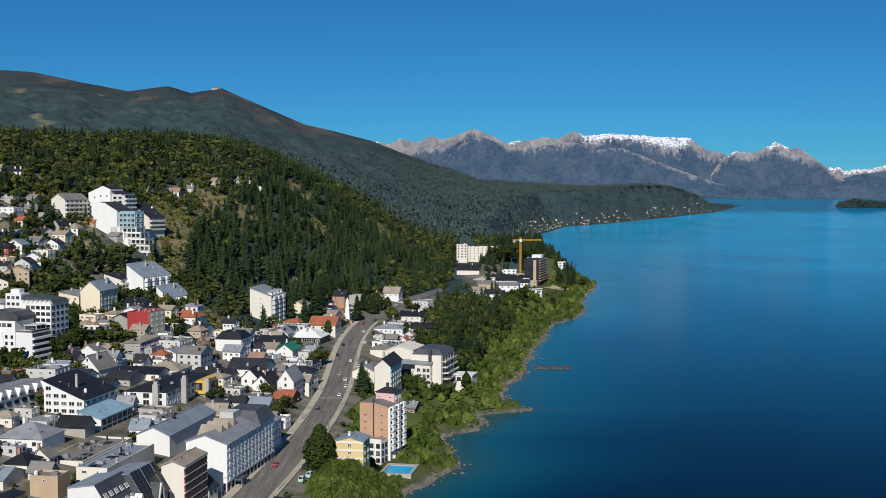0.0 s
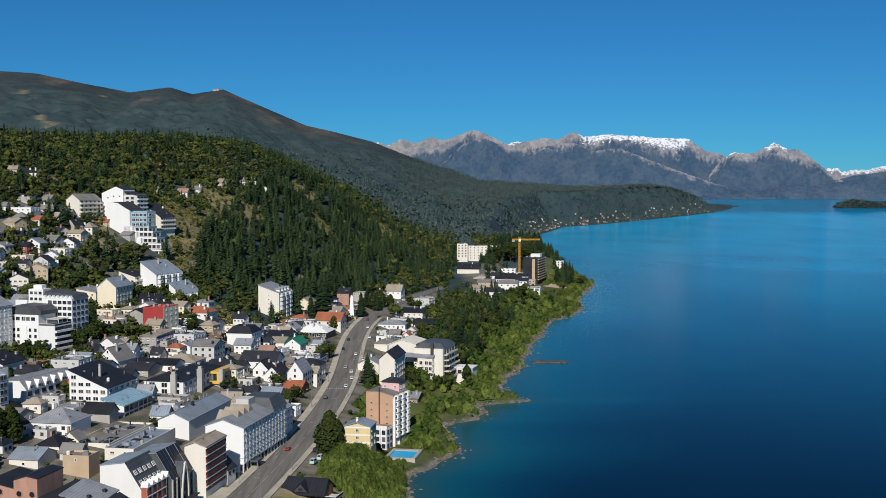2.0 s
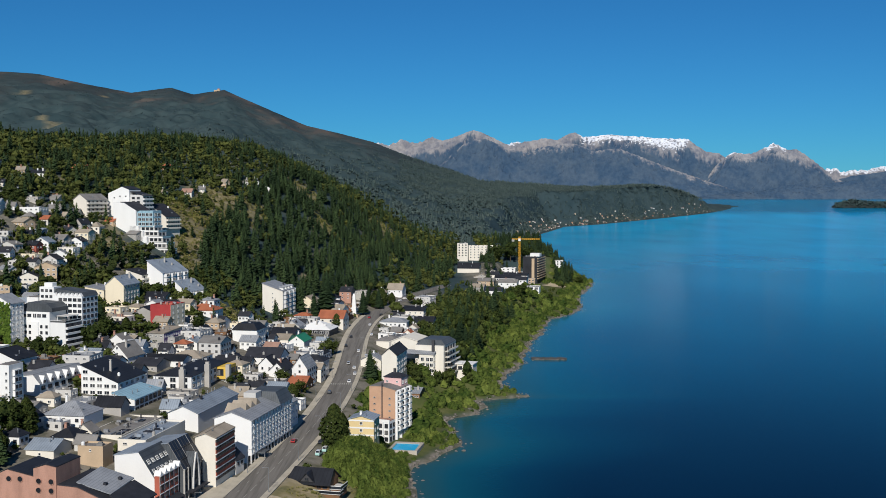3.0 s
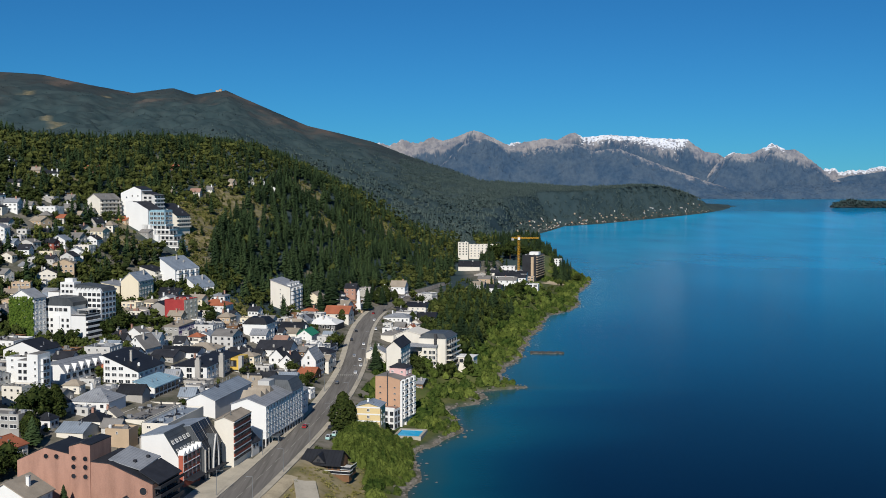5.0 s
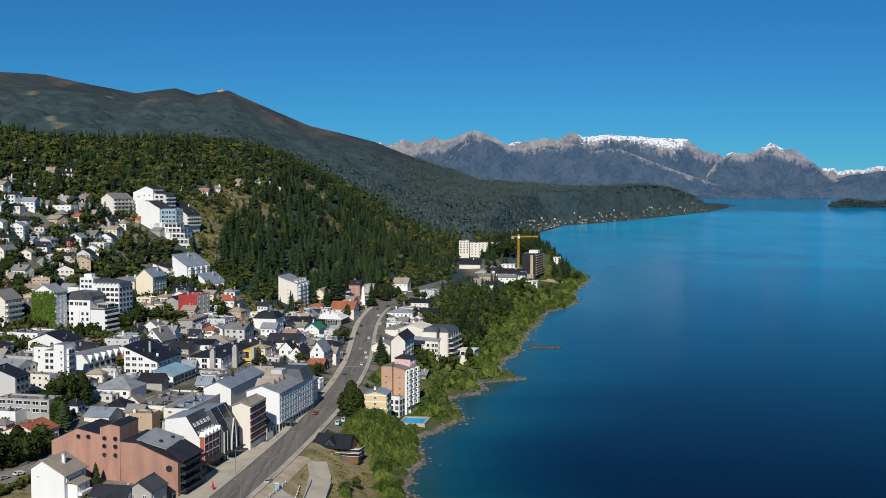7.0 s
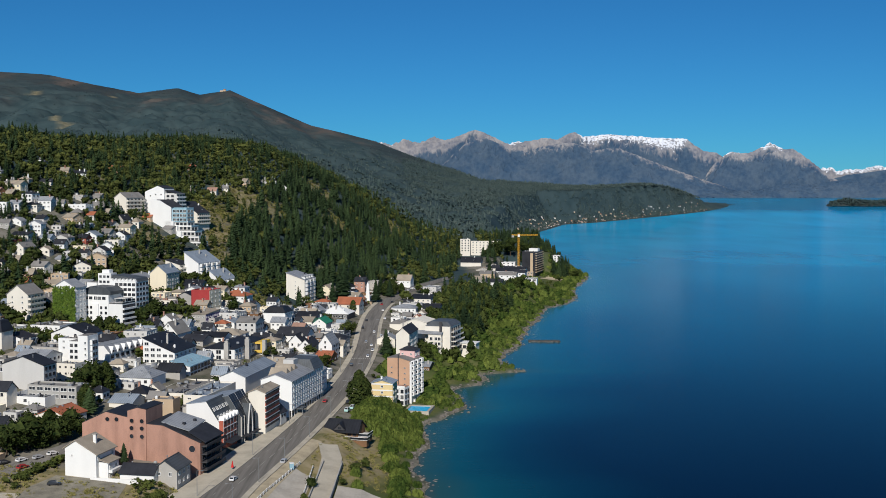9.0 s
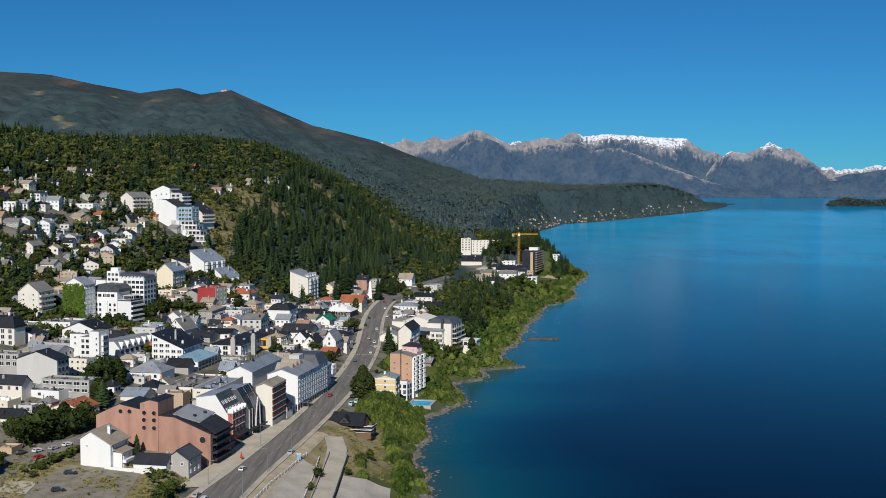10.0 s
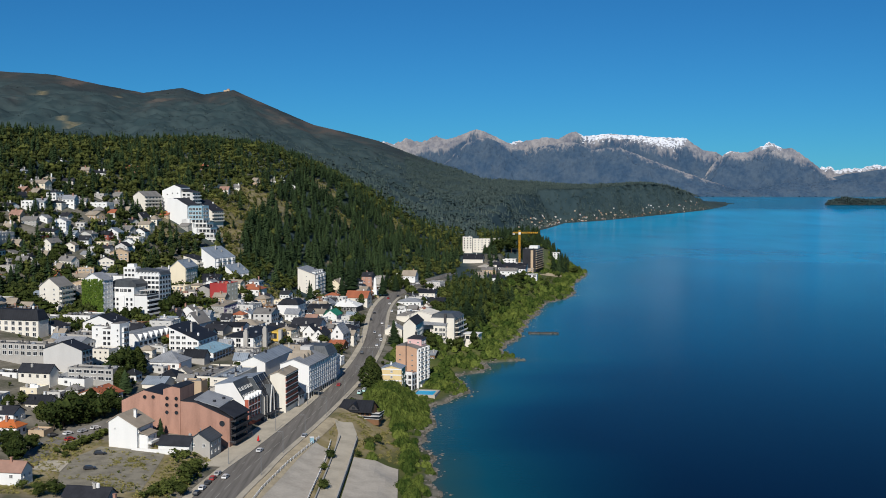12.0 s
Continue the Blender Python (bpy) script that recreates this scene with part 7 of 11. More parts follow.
house("house", "pale town house under a metal roof", -64.6, 796.5, -8, 7.0, 5.4, 26.4, 30.4, "stonewhite", "zinc", "flat", 1.8, (2, 1, 1.3, 1.1), (2, 1, 1.3, 1.1))
house("house", "white town house with a grey flat roof", -65.4, 769.7, -17, 6.1, 7.1, 25.6, 29.6, "white", "greyroof", "flat", 1.9, (2, 1, 1.3, 1.1), (2, 1, 1.3, 1.1))
house("house", "pale town house under a metal roof", -17.1, 848.2, -12, 6.5, 7.4, 18.9, 22.5, "stonewhite", "zinc", "flat", 2.4, (2, 1, 1.3, 1.1), (2, 1, 1.3, 1.1))
house("house", "ivory house with a faded tan roof", -50.6, 863.3, -17, 6.8, 5.8, 28.0, 32.0, "ivory", "tanroof", "hip", 3.0, (2, 1, 1.3, 1.1), (2, 1, 1.3, 1.1))
house("house", "cream house with a faded tan roof", -245.3, 554.3, -5, 11.0, 8.7, 52.4, 57.7, "cream", "tanroof", "gable_x", 2.0, (3, 1, 1.5, 1.2), (2, 1, 1.3, 1.1))
house("house", "white house with a dark slate roof", -307.1, 683.6, -20, 9.1, 8.7, 103.7, 112.3, "white", "slate", "hip", 1.8, (3, 2, 1.5, 1.2), (2, 2, 1.3, 1.1))
house("house", "ivory house with a black metal roof", -242.7, 600.3, 12, 11.3, 8.7, 59.3, 65.5, "ivory", "black", "gable_y", 2.6, (4, 1, 1.5, 1.2), (2, 1, 1.3, 1.1))
house("house", "tan house with a weathered brown roof", -238.0, 616.3, 12, 12.7, 9.5, 60.9, 70.2, "tan", "tanroof", "gable_y", 2.8, (4, 2, 1.5, 1.2), (2, 2, 1.3, 1.1))
house("house", "white house with a dark slate roof", -239.8, 679.6, -12, 9.4, 7.5, 76.5, 82.5, "white", "slate", "gable_y", 2.7, (4, 1, 1.5, 1.2), (2, 1, 1.3, 1.1))
house("house", "ivory house with a grey roof", -258.9, 571.2, -20, 10.8, 8.1, 59.0, 67.3, "ivory", "greyroof", "gable_x", 2.6, (4, 2, 1.5, 1.2), (2, 2, 1.3, 1.1))
house("house", "pale grey house with a slate roof", -241.2, 586.9, -12, 10.4, 8.8, 56.2, 62.0, "stonewhite", "slate", "flat", 2.2, (4, 1, 1.5, 1.2), (2, 1, 1.3, 1.1))
house("house", "white house with a dark slate roof", -308.1, 696.2, -5, 9.3, 8.9, 107.2, 112.8, "white", "slate", "flat", 2.4, (4, 1, 1.5, 1.2), (2, 1, 1.3, 1.1))
house("house", "pale grey house with a slate roof", -239.1, 630.2, -12, 9.7, 7.6, 65.1, 73.8, "stonewhite", "slate", "gable_y", 2.7, (4, 2, 1.5, 1.2), (2, 2, 1.3, 1.1))
house("house", "white house with a grey metal roof", -310.2, 663.9, -12, 10.3, 9.6, 98.9, 105.2, "white", "zinc", "gable_x", 2.3, (3, 1, 1.5, 1.2), (2, 1, 1.3, 1.1))
house("house", "ivory house with a grey roof", -238.6, 657.1, -12, 11.2, 8.5, 70.5, 79.7, "ivory", "greyroof", "flat", 1.8, (3, 2, 1.5, 1.2), (2, 2, 1.3, 1.1))
house("house", "tan house with a weathered brown roof", -246.0, 567.8, 12, 10.4, 8.6, 54.5, 62.8, "tan", "tanroof", "flat", 2.0, (4, 2, 1.5, 1.2), (2, 2, 1.3, 1.1))
house("house", "white house with a grey metal roof", -294.7, 682.1, -5, 9.7, 8.3, 99.1, 107.4, "white", "zinc", "gable_x", 2.6, (3, 2, 1.5, 1.2), (2, 2, 1.3, 1.1))
house("house", "white house with a grey metal roof", -315.2, 653.3, -5, 9.2, 8.6, 97.8, 106.5, "white", "zinc", "flat", 2.5, (3, 2, 1.5, 1.2), (2, 2, 1.3, 1.1))
house("house", "cream house with a faded tan roof", -321.1, 695.4, -12, 11.0, 9.7, 111.0, 119.4, "cream", "tanroof", "gable_x", 2.3, (3, 2, 1.5, 1.2), (2, 2, 1.3, 1.1))
house("house", "cream house with a faded tan roof", -239.1, 691.8, -12, 9.4, 9.3, 78.7, 87.8, "cream", "tanroof", "gable_x", 1.8, (3, 2, 1.5, 1.2), (2, 2, 1.3, 1.1))
house("house", "white house with a grey metal roof", -238.8, 641.9, 12, 9.2, 9.9, 67.5, 76.4, "white", "zinc", "gable_y", 2.6, (3, 2, 1.5, 1.2), (2, 2, 1.3, 1.1))
house("house", "ivory house with a black metal roof", -301.2, 672.0, -5, 10.0, 8.2, 98.6, 104.5, "ivory", "black", "hip", 2.1, (4, 1, 1.5, 1.2), (2, 1, 1.3, 1.1))
house("house", "cream house with a faded tan roof", -252.6, 633.8, -20, 10.5, 8.7, 70.7, 77.0, "cream", "tanroof", "flat", 2.1, (3, 1, 1.5, 1.2), (2, 1, 1.3, 1.1))
house("house", "white house with a grey metal roof", -284.9, 634.4, -5, 9.8, 7.6, 83.1, 91.7, "white", "zinc", "gable_y", 2.3, (4, 2, 1.5, 1.2), (2, 2, 1.3, 1.1))
house("house", "cream house with a faded tan roof", -125.6, 617.0, -12, 7.8, 8.2, 32.2, 36.6, "cream", "tanroof", "flat", 2.5, (3, 1, 1.4, 1.2), (2, 1, 1.3, 1.1))
house("house", "white house with a dark slate roof", -173.1, 618.0, -12, 10.8, 7.4, 44.1, 48.9, "white", "slate", "gable_x", 1.9, (3, 1, 1.4, 1.2), (2, 1, 1.3, 1.1))
house("house", "cream house with a faded tan roof", -103.7, 505.2, -16, 8.8, 7.4, 22.8, 29.3, "cream", "tanroof", "hip", 2.0, (3, 2, 1.4, 1.2), (2, 2, 1.3, 1.1))
house("house", "ivory house with a black metal roof", -102.5, 521.0, -16, 7.8, 6.6, 23.3, 27.5, "ivory", "black", "gable_x", 2.7, (3, 1, 1.4, 1.2), (2, 1, 1.3, 1.1))
house("house", "tan house with a weathered brown roof", -132.7, 592.8, -16, 8.7, 8.3, 33.1, 39.7, "tan", "tanroof", "hip", 2.7, (3, 2, 1.4, 1.2), (2, 2, 1.3, 1.1))
house("house", "ivory house with a faded red roof", -150.3, 600.1, -8, 9.8, 8.2, 37.5, 42.1, "ivory", "tanpink", "flat", 2.4, (3, 1, 1.4, 1.2), (2, 1, 1.3, 1.1))
house("house", "white house with a grey metal roof", -191.6, 540.6, -16, 9.4, 7.4, 39.4, 45.7, "white", "zinc", "gable_y", 2.8, (3, 2, 1.4, 1.2), (2, 2, 1.3, 1.1))
house("house", "ivory house with a grey roof", -177.3, 578.1, -16, 7.2, 7.6, 40.7, 44.8, "ivory", "greyroof", "gable_x", 1.9, (3, 1, 1.4, 1.2), (2, 1, 1.3, 1.1))
house("house", "ivory house with a faded red roof", -94.8, 561.7, -16, 8.1, 6.6, 22.7, 29.8, "ivory", "tanpink", "gable_x", 2.3, (3, 2, 1.4, 1.2), (2, 2, 1.3, 1.1))
house("house", "ivory house with a faded red roof", -178.2, 564.0, -16, 10.2, 8.7, 39.4, 46.5, "ivory", "tanpink", "flat", 2.7, (3, 2, 1.4, 1.2), (2, 2, 1.3, 1.1))
house("house", "white house with a dark slate roof", -122.5, 634.1, -16, 7.3, 6.7, 31.9, 39.0, "white", "slate", "gable_x", 2.3, (3, 2, 1.4, 1.2), (2, 2, 1.3, 1.1))
house("house", "cream house with a faded tan roof", -177.7, 592.0, -16, 8.3, 7.2, 42.2, 48.8, "cream", "tanroof", "hip", 1.8, (3, 2, 1.4, 1.2), (2, 2, 1.3, 1.1))
house("house", "tan house with a weathered brown roof", -156.2, 566.6, -12, 8.4, 7.0, 36.5, 43.5, "tan", "tanroof", "gable_x", 2.3, (3, 2, 1.4, 1.2), (2, 2, 1.3, 1.1))
house("house", "cream house with a faded tan roof", -186.4, 583.1, -16, 9.8, 9.0, 42.3, 49.7, "cream", "tanroof", "flat", 2.4, (3, 2, 1.4, 1.2), (2, 2, 1.3, 1.1))
house("house", "white house with a grey metal roof", -107.7, 565.4, -12, 9.5, 8.2, 25.9, 32.7, "white", "zinc", "gable_x", 2.7, (3, 2, 1.4, 1.2), (2, 2, 1.3, 1.1))
house("house", "white house with a grey metal roof", -147.7, 647.6, -12, 10.0, 8.9, 39.8, 47.1, "white", "zinc", "hip", 1.9, (3, 2, 1.4, 1.2), (2, 2, 1.3, 1.1))
house("house", "white house with a grey metal roof", -169.8, 602.8, -16, 10.6, 7.0, 41.8, 49.2, "white", "zinc", "gable_y", 2.4, (3, 2, 1.4, 1.2), (2, 2, 1.3, 1.1))
house("house", "ivory house with a black metal roof", -162.5, 610.1, -12, 8.8, 8.7, 41.1, 48.5, "ivory", "black", "gable_x", 2.2, (3, 2, 1.4, 1.2), (2, 2, 1.3, 1.1))
house("house", "white house with a grey metal roof", -154.2, 507.5, -8, 8.8, 7.2, 32.1, 38.4, "white", "zinc", "gable_x", 2.4, (3, 2, 1.4, 1.2), (2, 2, 1.3, 1.1))
house("house", "ivory house with a grey roof", -136.8, 525.0, -8, 7.6, 6.8, 30.4, 34.5, "ivory", "greyroof", "flat", 2.0, (3, 1, 1.4, 1.2), (2, 1, 1.3, 1.1))
house("house", "cream house with a faded tan roof", -156.1, 621.0, -16, 9.8, 8.1, 40.4, 48.1, "cream", "tanroof", "gable_x", 2.0, (3, 2, 1.4, 1.2), (2, 2, 1.3, 1.1))
house("house", "cream house with a faded tan roof", -186.3, 571.2, -16, 8.7, 8.3, 41.2, 45.4, "cream", "tanroof", "hip", 2.3, (3, 1, 1.4, 1.2), (2, 1, 1.3, 1.1))


# ---- buildings of their own kind ----
def prism(bm, prof, y0, y1, slot=0):
    """The x, z outline carried from y0 to y1."""
    n = len(prof)
    solid(bm, [(x, y0, z) for x, z in prof] + [(x, y1, z) for x, z in prof], [tuple(range(n)), tuple(reversed(range(n, 2 * n)))] + [(i, i + n, (i + 1) % n + n, (i + 1) % n) for i in range(n)], slot)


def piece(name, material, parent, prof, y0, y1, label=""):
    bm = bmesh.new()
    prism(bm, prof, y0, y1)
    return part(name, bm, M[material], parent, label)


def slab(name, material, parent, x0, x1, y0, y1, z0, z1, label=""):
    bm = bmesh.new()
    box(bm, x0, x1, y0, y1, z0, z1)
    return part(name, bm, M[material], parent, label)


def glaze(parent, side, flat, along, heights, w, h, frame_mat="frame"):
    """Windows on one wall: side front looks along -y, side right along +x."""
    for u in along:
        for z in heights:
            window(parent, w, h, pose(u, flat, z) if side == "front" else pose(flat, u, z, 0, 0, 90), frame_mat)


def spread(a, b, n):
    return [a + (b - a) * (i + 0.5) / n for i in range(n)]


def brick_building():
    """Rose brick building with round windows, a square tower and a stepped dark roof."""
    th = thing("brick_building", -92.8, 271.0, 11.0, -12, "large rose brick building with round windows and a square tower", "building", "buildings of the town")
    FOOT.append((-115.0, 285.0, 26, 47, 22, -12))
    for name, x0, x1, y0, y1, pts in (("wing", -46.8, -28.3, 0.0, 16.0, (18.0, 22.5, 20.8)), ("tower", -28.3, -21.0, -0.3, 13.0, (23.4, 24.6, 24.0)), ("wall", -21.0, 0.0, 0.0, 19.0, (18.7, 18.4, 12.6))):
        bm = bmesh.new()
        xm = x0 + (x1 - x0) * (0.52 if name != "wall" else 0.3)
        prof = [(x0, -2.0), (x1, -2.0), (x1, pts[2]), (xm, pts[1]), (x0, pts[0])]
        n = len(prof)
        solid(bm, [(x, y0, z) for x, z in prof] + [(x, y1, z) for x, z in prof], [tuple(range(n)), tuple(reversed(range(n, 2 * n)))] + [(i, i + n, (i + 1) % n + n, (i + 1) % n) for i in range(n)])
        part(name, bm, M["brick"], th)
        bm = bmesh.new()
        for (xa, za), (xb, zb) in (((xm, pts[1]), (x1, pts[2])), ((x0, pts[0]), (xm, pts[1]))):
            plate(bm, [(xa, y0 - 0.25 + 0.6, za + 0.32), (xb, y0 + 0.35, zb + 0.32), (xb, y1 + 0.3, zb + 0.32), (xa, y1 + 0.3, za + 0.32)], 0.3)
        part("roof", bm, M["black" if name != "wall" else "slate"], th)
    bm = bmesh.new()
    plate(bm, [(-16.5, 3, 19.3), (-5.5, 3, 16.4), (-5.5, 17, 17.6), (-16.5, 17, 20.5)], 0.35)
    part("roof", bm, M["zinc"], th, "pale grey sheet roof")
    bm = bmesh.new()
    plate(bm, [(-5.5, 2, 16.3), (1.6, 1.2, 12.9), (1.6, 17.6, 12.9), (-5.5, 17, 17.0)], 0.3)
    part("roof_skirt", bm, M["slate"], th, "dark sloping roof skirt")
    for x, y, z in ((-9.5, 7, 17.6), (-8.0, 13, 17.8)):
        bm = bmesh.new()
        box(bm, x - 0.5, x + 0.5, y - 0.5, y + 0.5, z, z + 0.9)
        part("roof_vent", bm, M["slate"], th)
    for s, z, r in ((-36.5, 19.9, 0.8), (-32.8, 20.0, 0.8), (-26.6, 19.8, 0.8), (-26.7, 17.1, 0.8), (-26.7, 14.1, 0.8), (-22.6, 19.8, 0.8), (-22.6, 17.1, 0.8), (-22.6, 14.1, 0.8), (-3.1, 10.5, 1.2)):
        bm = bmesh.new()
        y = -0.3 if -28.3 < s < -21.0 else 0.0
        k = 18
        ring = [(math.cos(6.2832 * i / k), math.sin(6.2832 * i / k)) for i in range(k)]
        solid(bm, [(s + r * 1.2 * c, y - 0.18, z + r * 1.2 * q) for c, q in ring] + [(s + r * c, y - 0.18, z + r * q) for c, q in ring] + [(s + r * c, y - 0.03, z + r * q) for c, q in ring] + [(s + r * 1.2 * c, y + 0.05, z + r * 1.2 * q) for c, q in ring],
              [(i, (i + 1) % k, k + (i + 1) % k, k + i) for i in range(k)] + [(k + i, k + (i + 1) % k, 2 * k + (i + 1) % k, 2 * k + i) for i in range(k)] + [(i, 3 * k + i, 3 * k + (i + 1) % k, (i + 1) % k) for i in range(k)])
        solid(bm, [(s + r * c, y - 0.03, z + r * q) for c, q in ring], [tuple(range(k))], 1)
        part("round_window", bm, [M["brick"], M["glass"]], th, "round dark window with a brick rim")
    for j in range(4):
        bm = bmesh.new()
        box(bm, 0.0, 2.2, 1.0, 18.0, 2.6 + 2.9 * j - 0.15, 2.6 + 2.9 * j + 0.1)
        box(bm, 2.05, 2.2, 1.0, 18.0, 2.6 + 2.9 * j, 3.5 + 2.9 * j)
        part("balcony", bm, M["darkframe"], th, "dark recessed balcony")
        if j < 3:
            for i in range(4):
                window(th, 3.2, 1.9, pose(0.02, 3.2 + i * 4.1, 4.2 + 2.9 * j, 0, 0, 90), "darkframe")


brick_building()


def mansard_building():
    """White-walled building with a glazed mansard and a red and white street front."""
    th = thing("mansard_building", -99.6, 307.0, 13.0, -12, "white building with a glazed dark mansard and red street front", "building", "buildings of the town")
    FOOT.append((-97, 316, 14, 18, 22, -12))
    w, d = 14.0, 16.0
    prof = [(-w / 2, -4), (w / 2, -4), (w / 2, 10.4), (w / 2 - 5.6, 18.9), (-w / 2, 17.6)]
    bm = bmesh.new()
    n = len(prof)
    solid(bm, [(x, 0, z) for x, z in prof] + [(x, d, z) for x, z in prof], [tuple(range(n)), tuple(reversed(range(n, 2 * n)))] + [(i, i + n, (i + 1) % n + n, (i + 1) % n) for i in range(n)])
    part("wall", bm, M["white"], th)
    bm = bmesh.new()
    plate(bm, [(w / 2 - 5.6, -0.15, 19.2), (w / 2 + 0.2, -0.15, 10.5), (w / 2 + 0.2, d, 10.5), (w / 2 - 5.6, d, 19.2)], 0.28)
    part("roof", bm, M["darkroof"], th, "dark grey glazed mansard slope")
    bm = bmesh.new()
    plate(bm, [(-w / 2 - 0.2, -0.15, 17.92), (w / 2 - 5.6, -0.15, 19.2), (w / 2 - 5.6, d, 19.2), (-w / 2 - 0.2, d, 17.92)], 0.28)
    part("roof", bm, M["bluezinc"], th, "blue-grey sheet roof")
    for i in range(5):
        bm = bmesh.new()
        y = -0.1 + i * 3.3
        solid(bm, [(w / 2 + 1.7, y, 11.3), (w / 2 + 1.7, y + 2.6, 11.3), (w / 2 + 1.7, y + 1.3, 13.2), (w / 2 - 0.6, y, 11.3), (w / 2 - 0.6, y + 2.6, 11.3), (w / 2 - 0.6, y + 1.3, 13.2)], [(0, 1, 2), (5, 4, 3), (0, 2, 5, 3), (1, 4, 5, 2), (0, 3, 4, 1)])
        part("gablet", bm, M["white"], th, "white pointed gablet")
    tilt = math.degrees(math.atan2(8.5, 5.6))
    for j in range(2):
        for i in range(5):
            f = 0.26 + 0.34 * j
            window(th, 1.5, 1.5, pose(w / 2 - 5.6 * f + 0.22, 1.8 + i * 3.0, 10.5 + 8.6 * f, 0, 0, 90) @ pose(0, 0, 0, -(90 - tilt), 0, 0))
    bm = bmesh.new()
    box(bm, w / 2 - 0.1, w / 2 + 1.6, -0.3, 13.5, -4, 11.6)
    part("brick_front", bm, M["redbrick"], th, "red brick street front")
    for i in range(5):
        bm = bmesh.new()
        box(bm, w / 2 + 1.6, w / 2 + 1.67, -0.1 + i * 3.3, 0.2 + i * 3.3, 2.0, 11.5)
        part("pilaster", bm, M["white"], th, "white pilaster")
        if i < 4:
            for j in range(3):
                window(th, 1.5, 1.25, pose(w / 2 + 1.62, 1.75 + i * 3.3, 4.8 + 2.9 * j, 0, 0, 90), "darkframe")
                bm = bmesh.new()
                box(bm, w / 2 + 1.6, w / 2 + 1.78, 0.2 + i * 3.3, 3.2 + i * 3.3, 5.65 + 2.9 * j, 5.9 + 2.9 * j)
                part("white_band", bm, M["white"], th)
    bm = bmesh.new()
    plate(bm, [(w / 2 + 1.5, 0.5, 3.4), (w / 2 + 4.6, 1.5, 2.7), (w / 2 + 4.6, 12, 2.7), (w / 2 + 1.5, 13, 3.4)], 0.25)
    part("awning", bm, M["slate"], th, "dark street awning")


mansard_building()


def arched_building():
    """Grey stone street front with a tall pointed arch under a steep slope of dark glass."""
    th = thing("arched_building", -91.2, 323.8, 13.0, -12, "grey stone building with a pointed arch and steep dark glass roof", "building", "buildings of the town")
    FOOT.append((-91, 328, 12, 16, 16, -12))
    y0, y1 = -3.6, 11.5
    piece("wall", "darkroof", th, [(-9, -4), (5, -4), (5, 9.8), (-0.4, 18.6), (-9, 17.4)], y0, y1)
    bm = bmesh.new()
    plate(bm, [(-9.2, y0 - 0.1, 17.7), (-0.4, y0 - 0.1, 18.9), (-0.4, y1 + 0.1, 18.9), (-9.2, y1 + 0.1, 17.7)], 0.26)
    part("roof", bm, M["bluezinc"], th, "blue-grey sheet roof")
    bm = bmesh.new()
    plate(bm, [(-0.4, y0, 18.9), (5.3, y0, 9.8), (5.3, y1, 9.8), (-0.4, y1, 18.9)], 0.2)
    part("glass_roof", bm, M["glass"], th, "steep slope of dark blue glass")
    for i in range(8):
        y = y0 + (y1 - y0) * i / 7
        bm = bmesh.new()
        plate(bm, [(-0.4, y - 0.09, 19.02), (5.3, y - 0.09, 9.92), (5.3, y + 0.09, 9.92), (-0.4, y + 0.09, 19.02)], 0.12)
        part("glazing_bar", bm, M["darkframe" if i % 3 else "stone"], th)
    for u in (0.33, 0.66):
        x, z = -0.4 + 5.7 * u, 18.98 - 9.1 * u
        slab("glazing_rail", "darkframe", th, x - 0.08, x + 0.12, y0, y1, z - 0.05, z + 0.1)
    for i in range(5):
        y = -2.2 + i * 3.1
        for j in range(3):
            window(th, 2.0, 1.9, pose(5.03, y, 3.6 + j * 2.6, 0, 0, 90), "darkframe")
    for i in range(6):
        y = y0 + 0.25 + i * (y1 - y0 - 0.5) / 5
        slab("pilaster", "stone", th, 5.0, 5.5, y - 0.25, y + 0.25, -2.0, 10.3, "grey stone pilaster")
    bm = bmesh.new()
    solid(bm, [(5.9, 1.6, -2.0), (5.9, 6.4, -2.0), (5.9, 6.4, 11.2), (5.9, 4.0, 14.6), (5.9, 1.6, 11.2), (1.5, 1.6, -2.0), (1.5, 6.4, -2.0), (1.5, 6.4, 11.2), (1.5, 4.0, 14.6), (1.5, 1.6, 11.2)],
          [(0, 1, 2, 3, 4), (1, 6, 7, 2), (2, 7, 8, 3), (3, 8, 9, 4), (4, 9, 5, 0)])
    part("gable_bay", bm, M["darkroof"], th, "dark gabled bay")
    for j in range(4):
        window(th, 2.2, 2.0, pose(5.93, 4.0, 4.2 + j * 2.3, 0, 0, 90), "darkframe")
    for q in (-1, 1):
        bm = bmesh.new()
        for k in range(9):
            u0, u1 = k / 9, (k + 1) / 9
            a0, a1 = 4.0 + q * 2.3 * (1 - u0 ** 2.2), 4.0 + q * 2.3 * (1 - u1 ** 2.2)
            z0, z1 = 2.5 + 12.0 * u0, 2.5 + 12.0 * u1
            solid(bm, [(5.8, a0 - 0.3, z0), (6.4, a0 - 0.3, z0), (6.4, a0 + 0.3, z0), (5.8, a0 + 0.3, z0), (5.8, a1 - 0.3, z1), (6.4, a1 - 0.3, z1), (6.4, a1 + 0.3, z1), (5.8, a1 + 0.3, z1)], [(0, 1, 5, 4), (1, 2, 6, 5), (2, 3, 7, 6), (3, 0, 4, 7)])
        part("arch_rib", bm, M["stonewhite"], th, "pale stone arch rib")
    slab("canopy", "slate", th, 5.0, 8.0, -3.0, 11.0, 2.3, 2.6, "dark street canopy")
    slab("side_block", "concrete", th, -6.0, 3.6, 11.6, 14.6, -4.0, 9.0, "grey concrete side block")


arched_building()


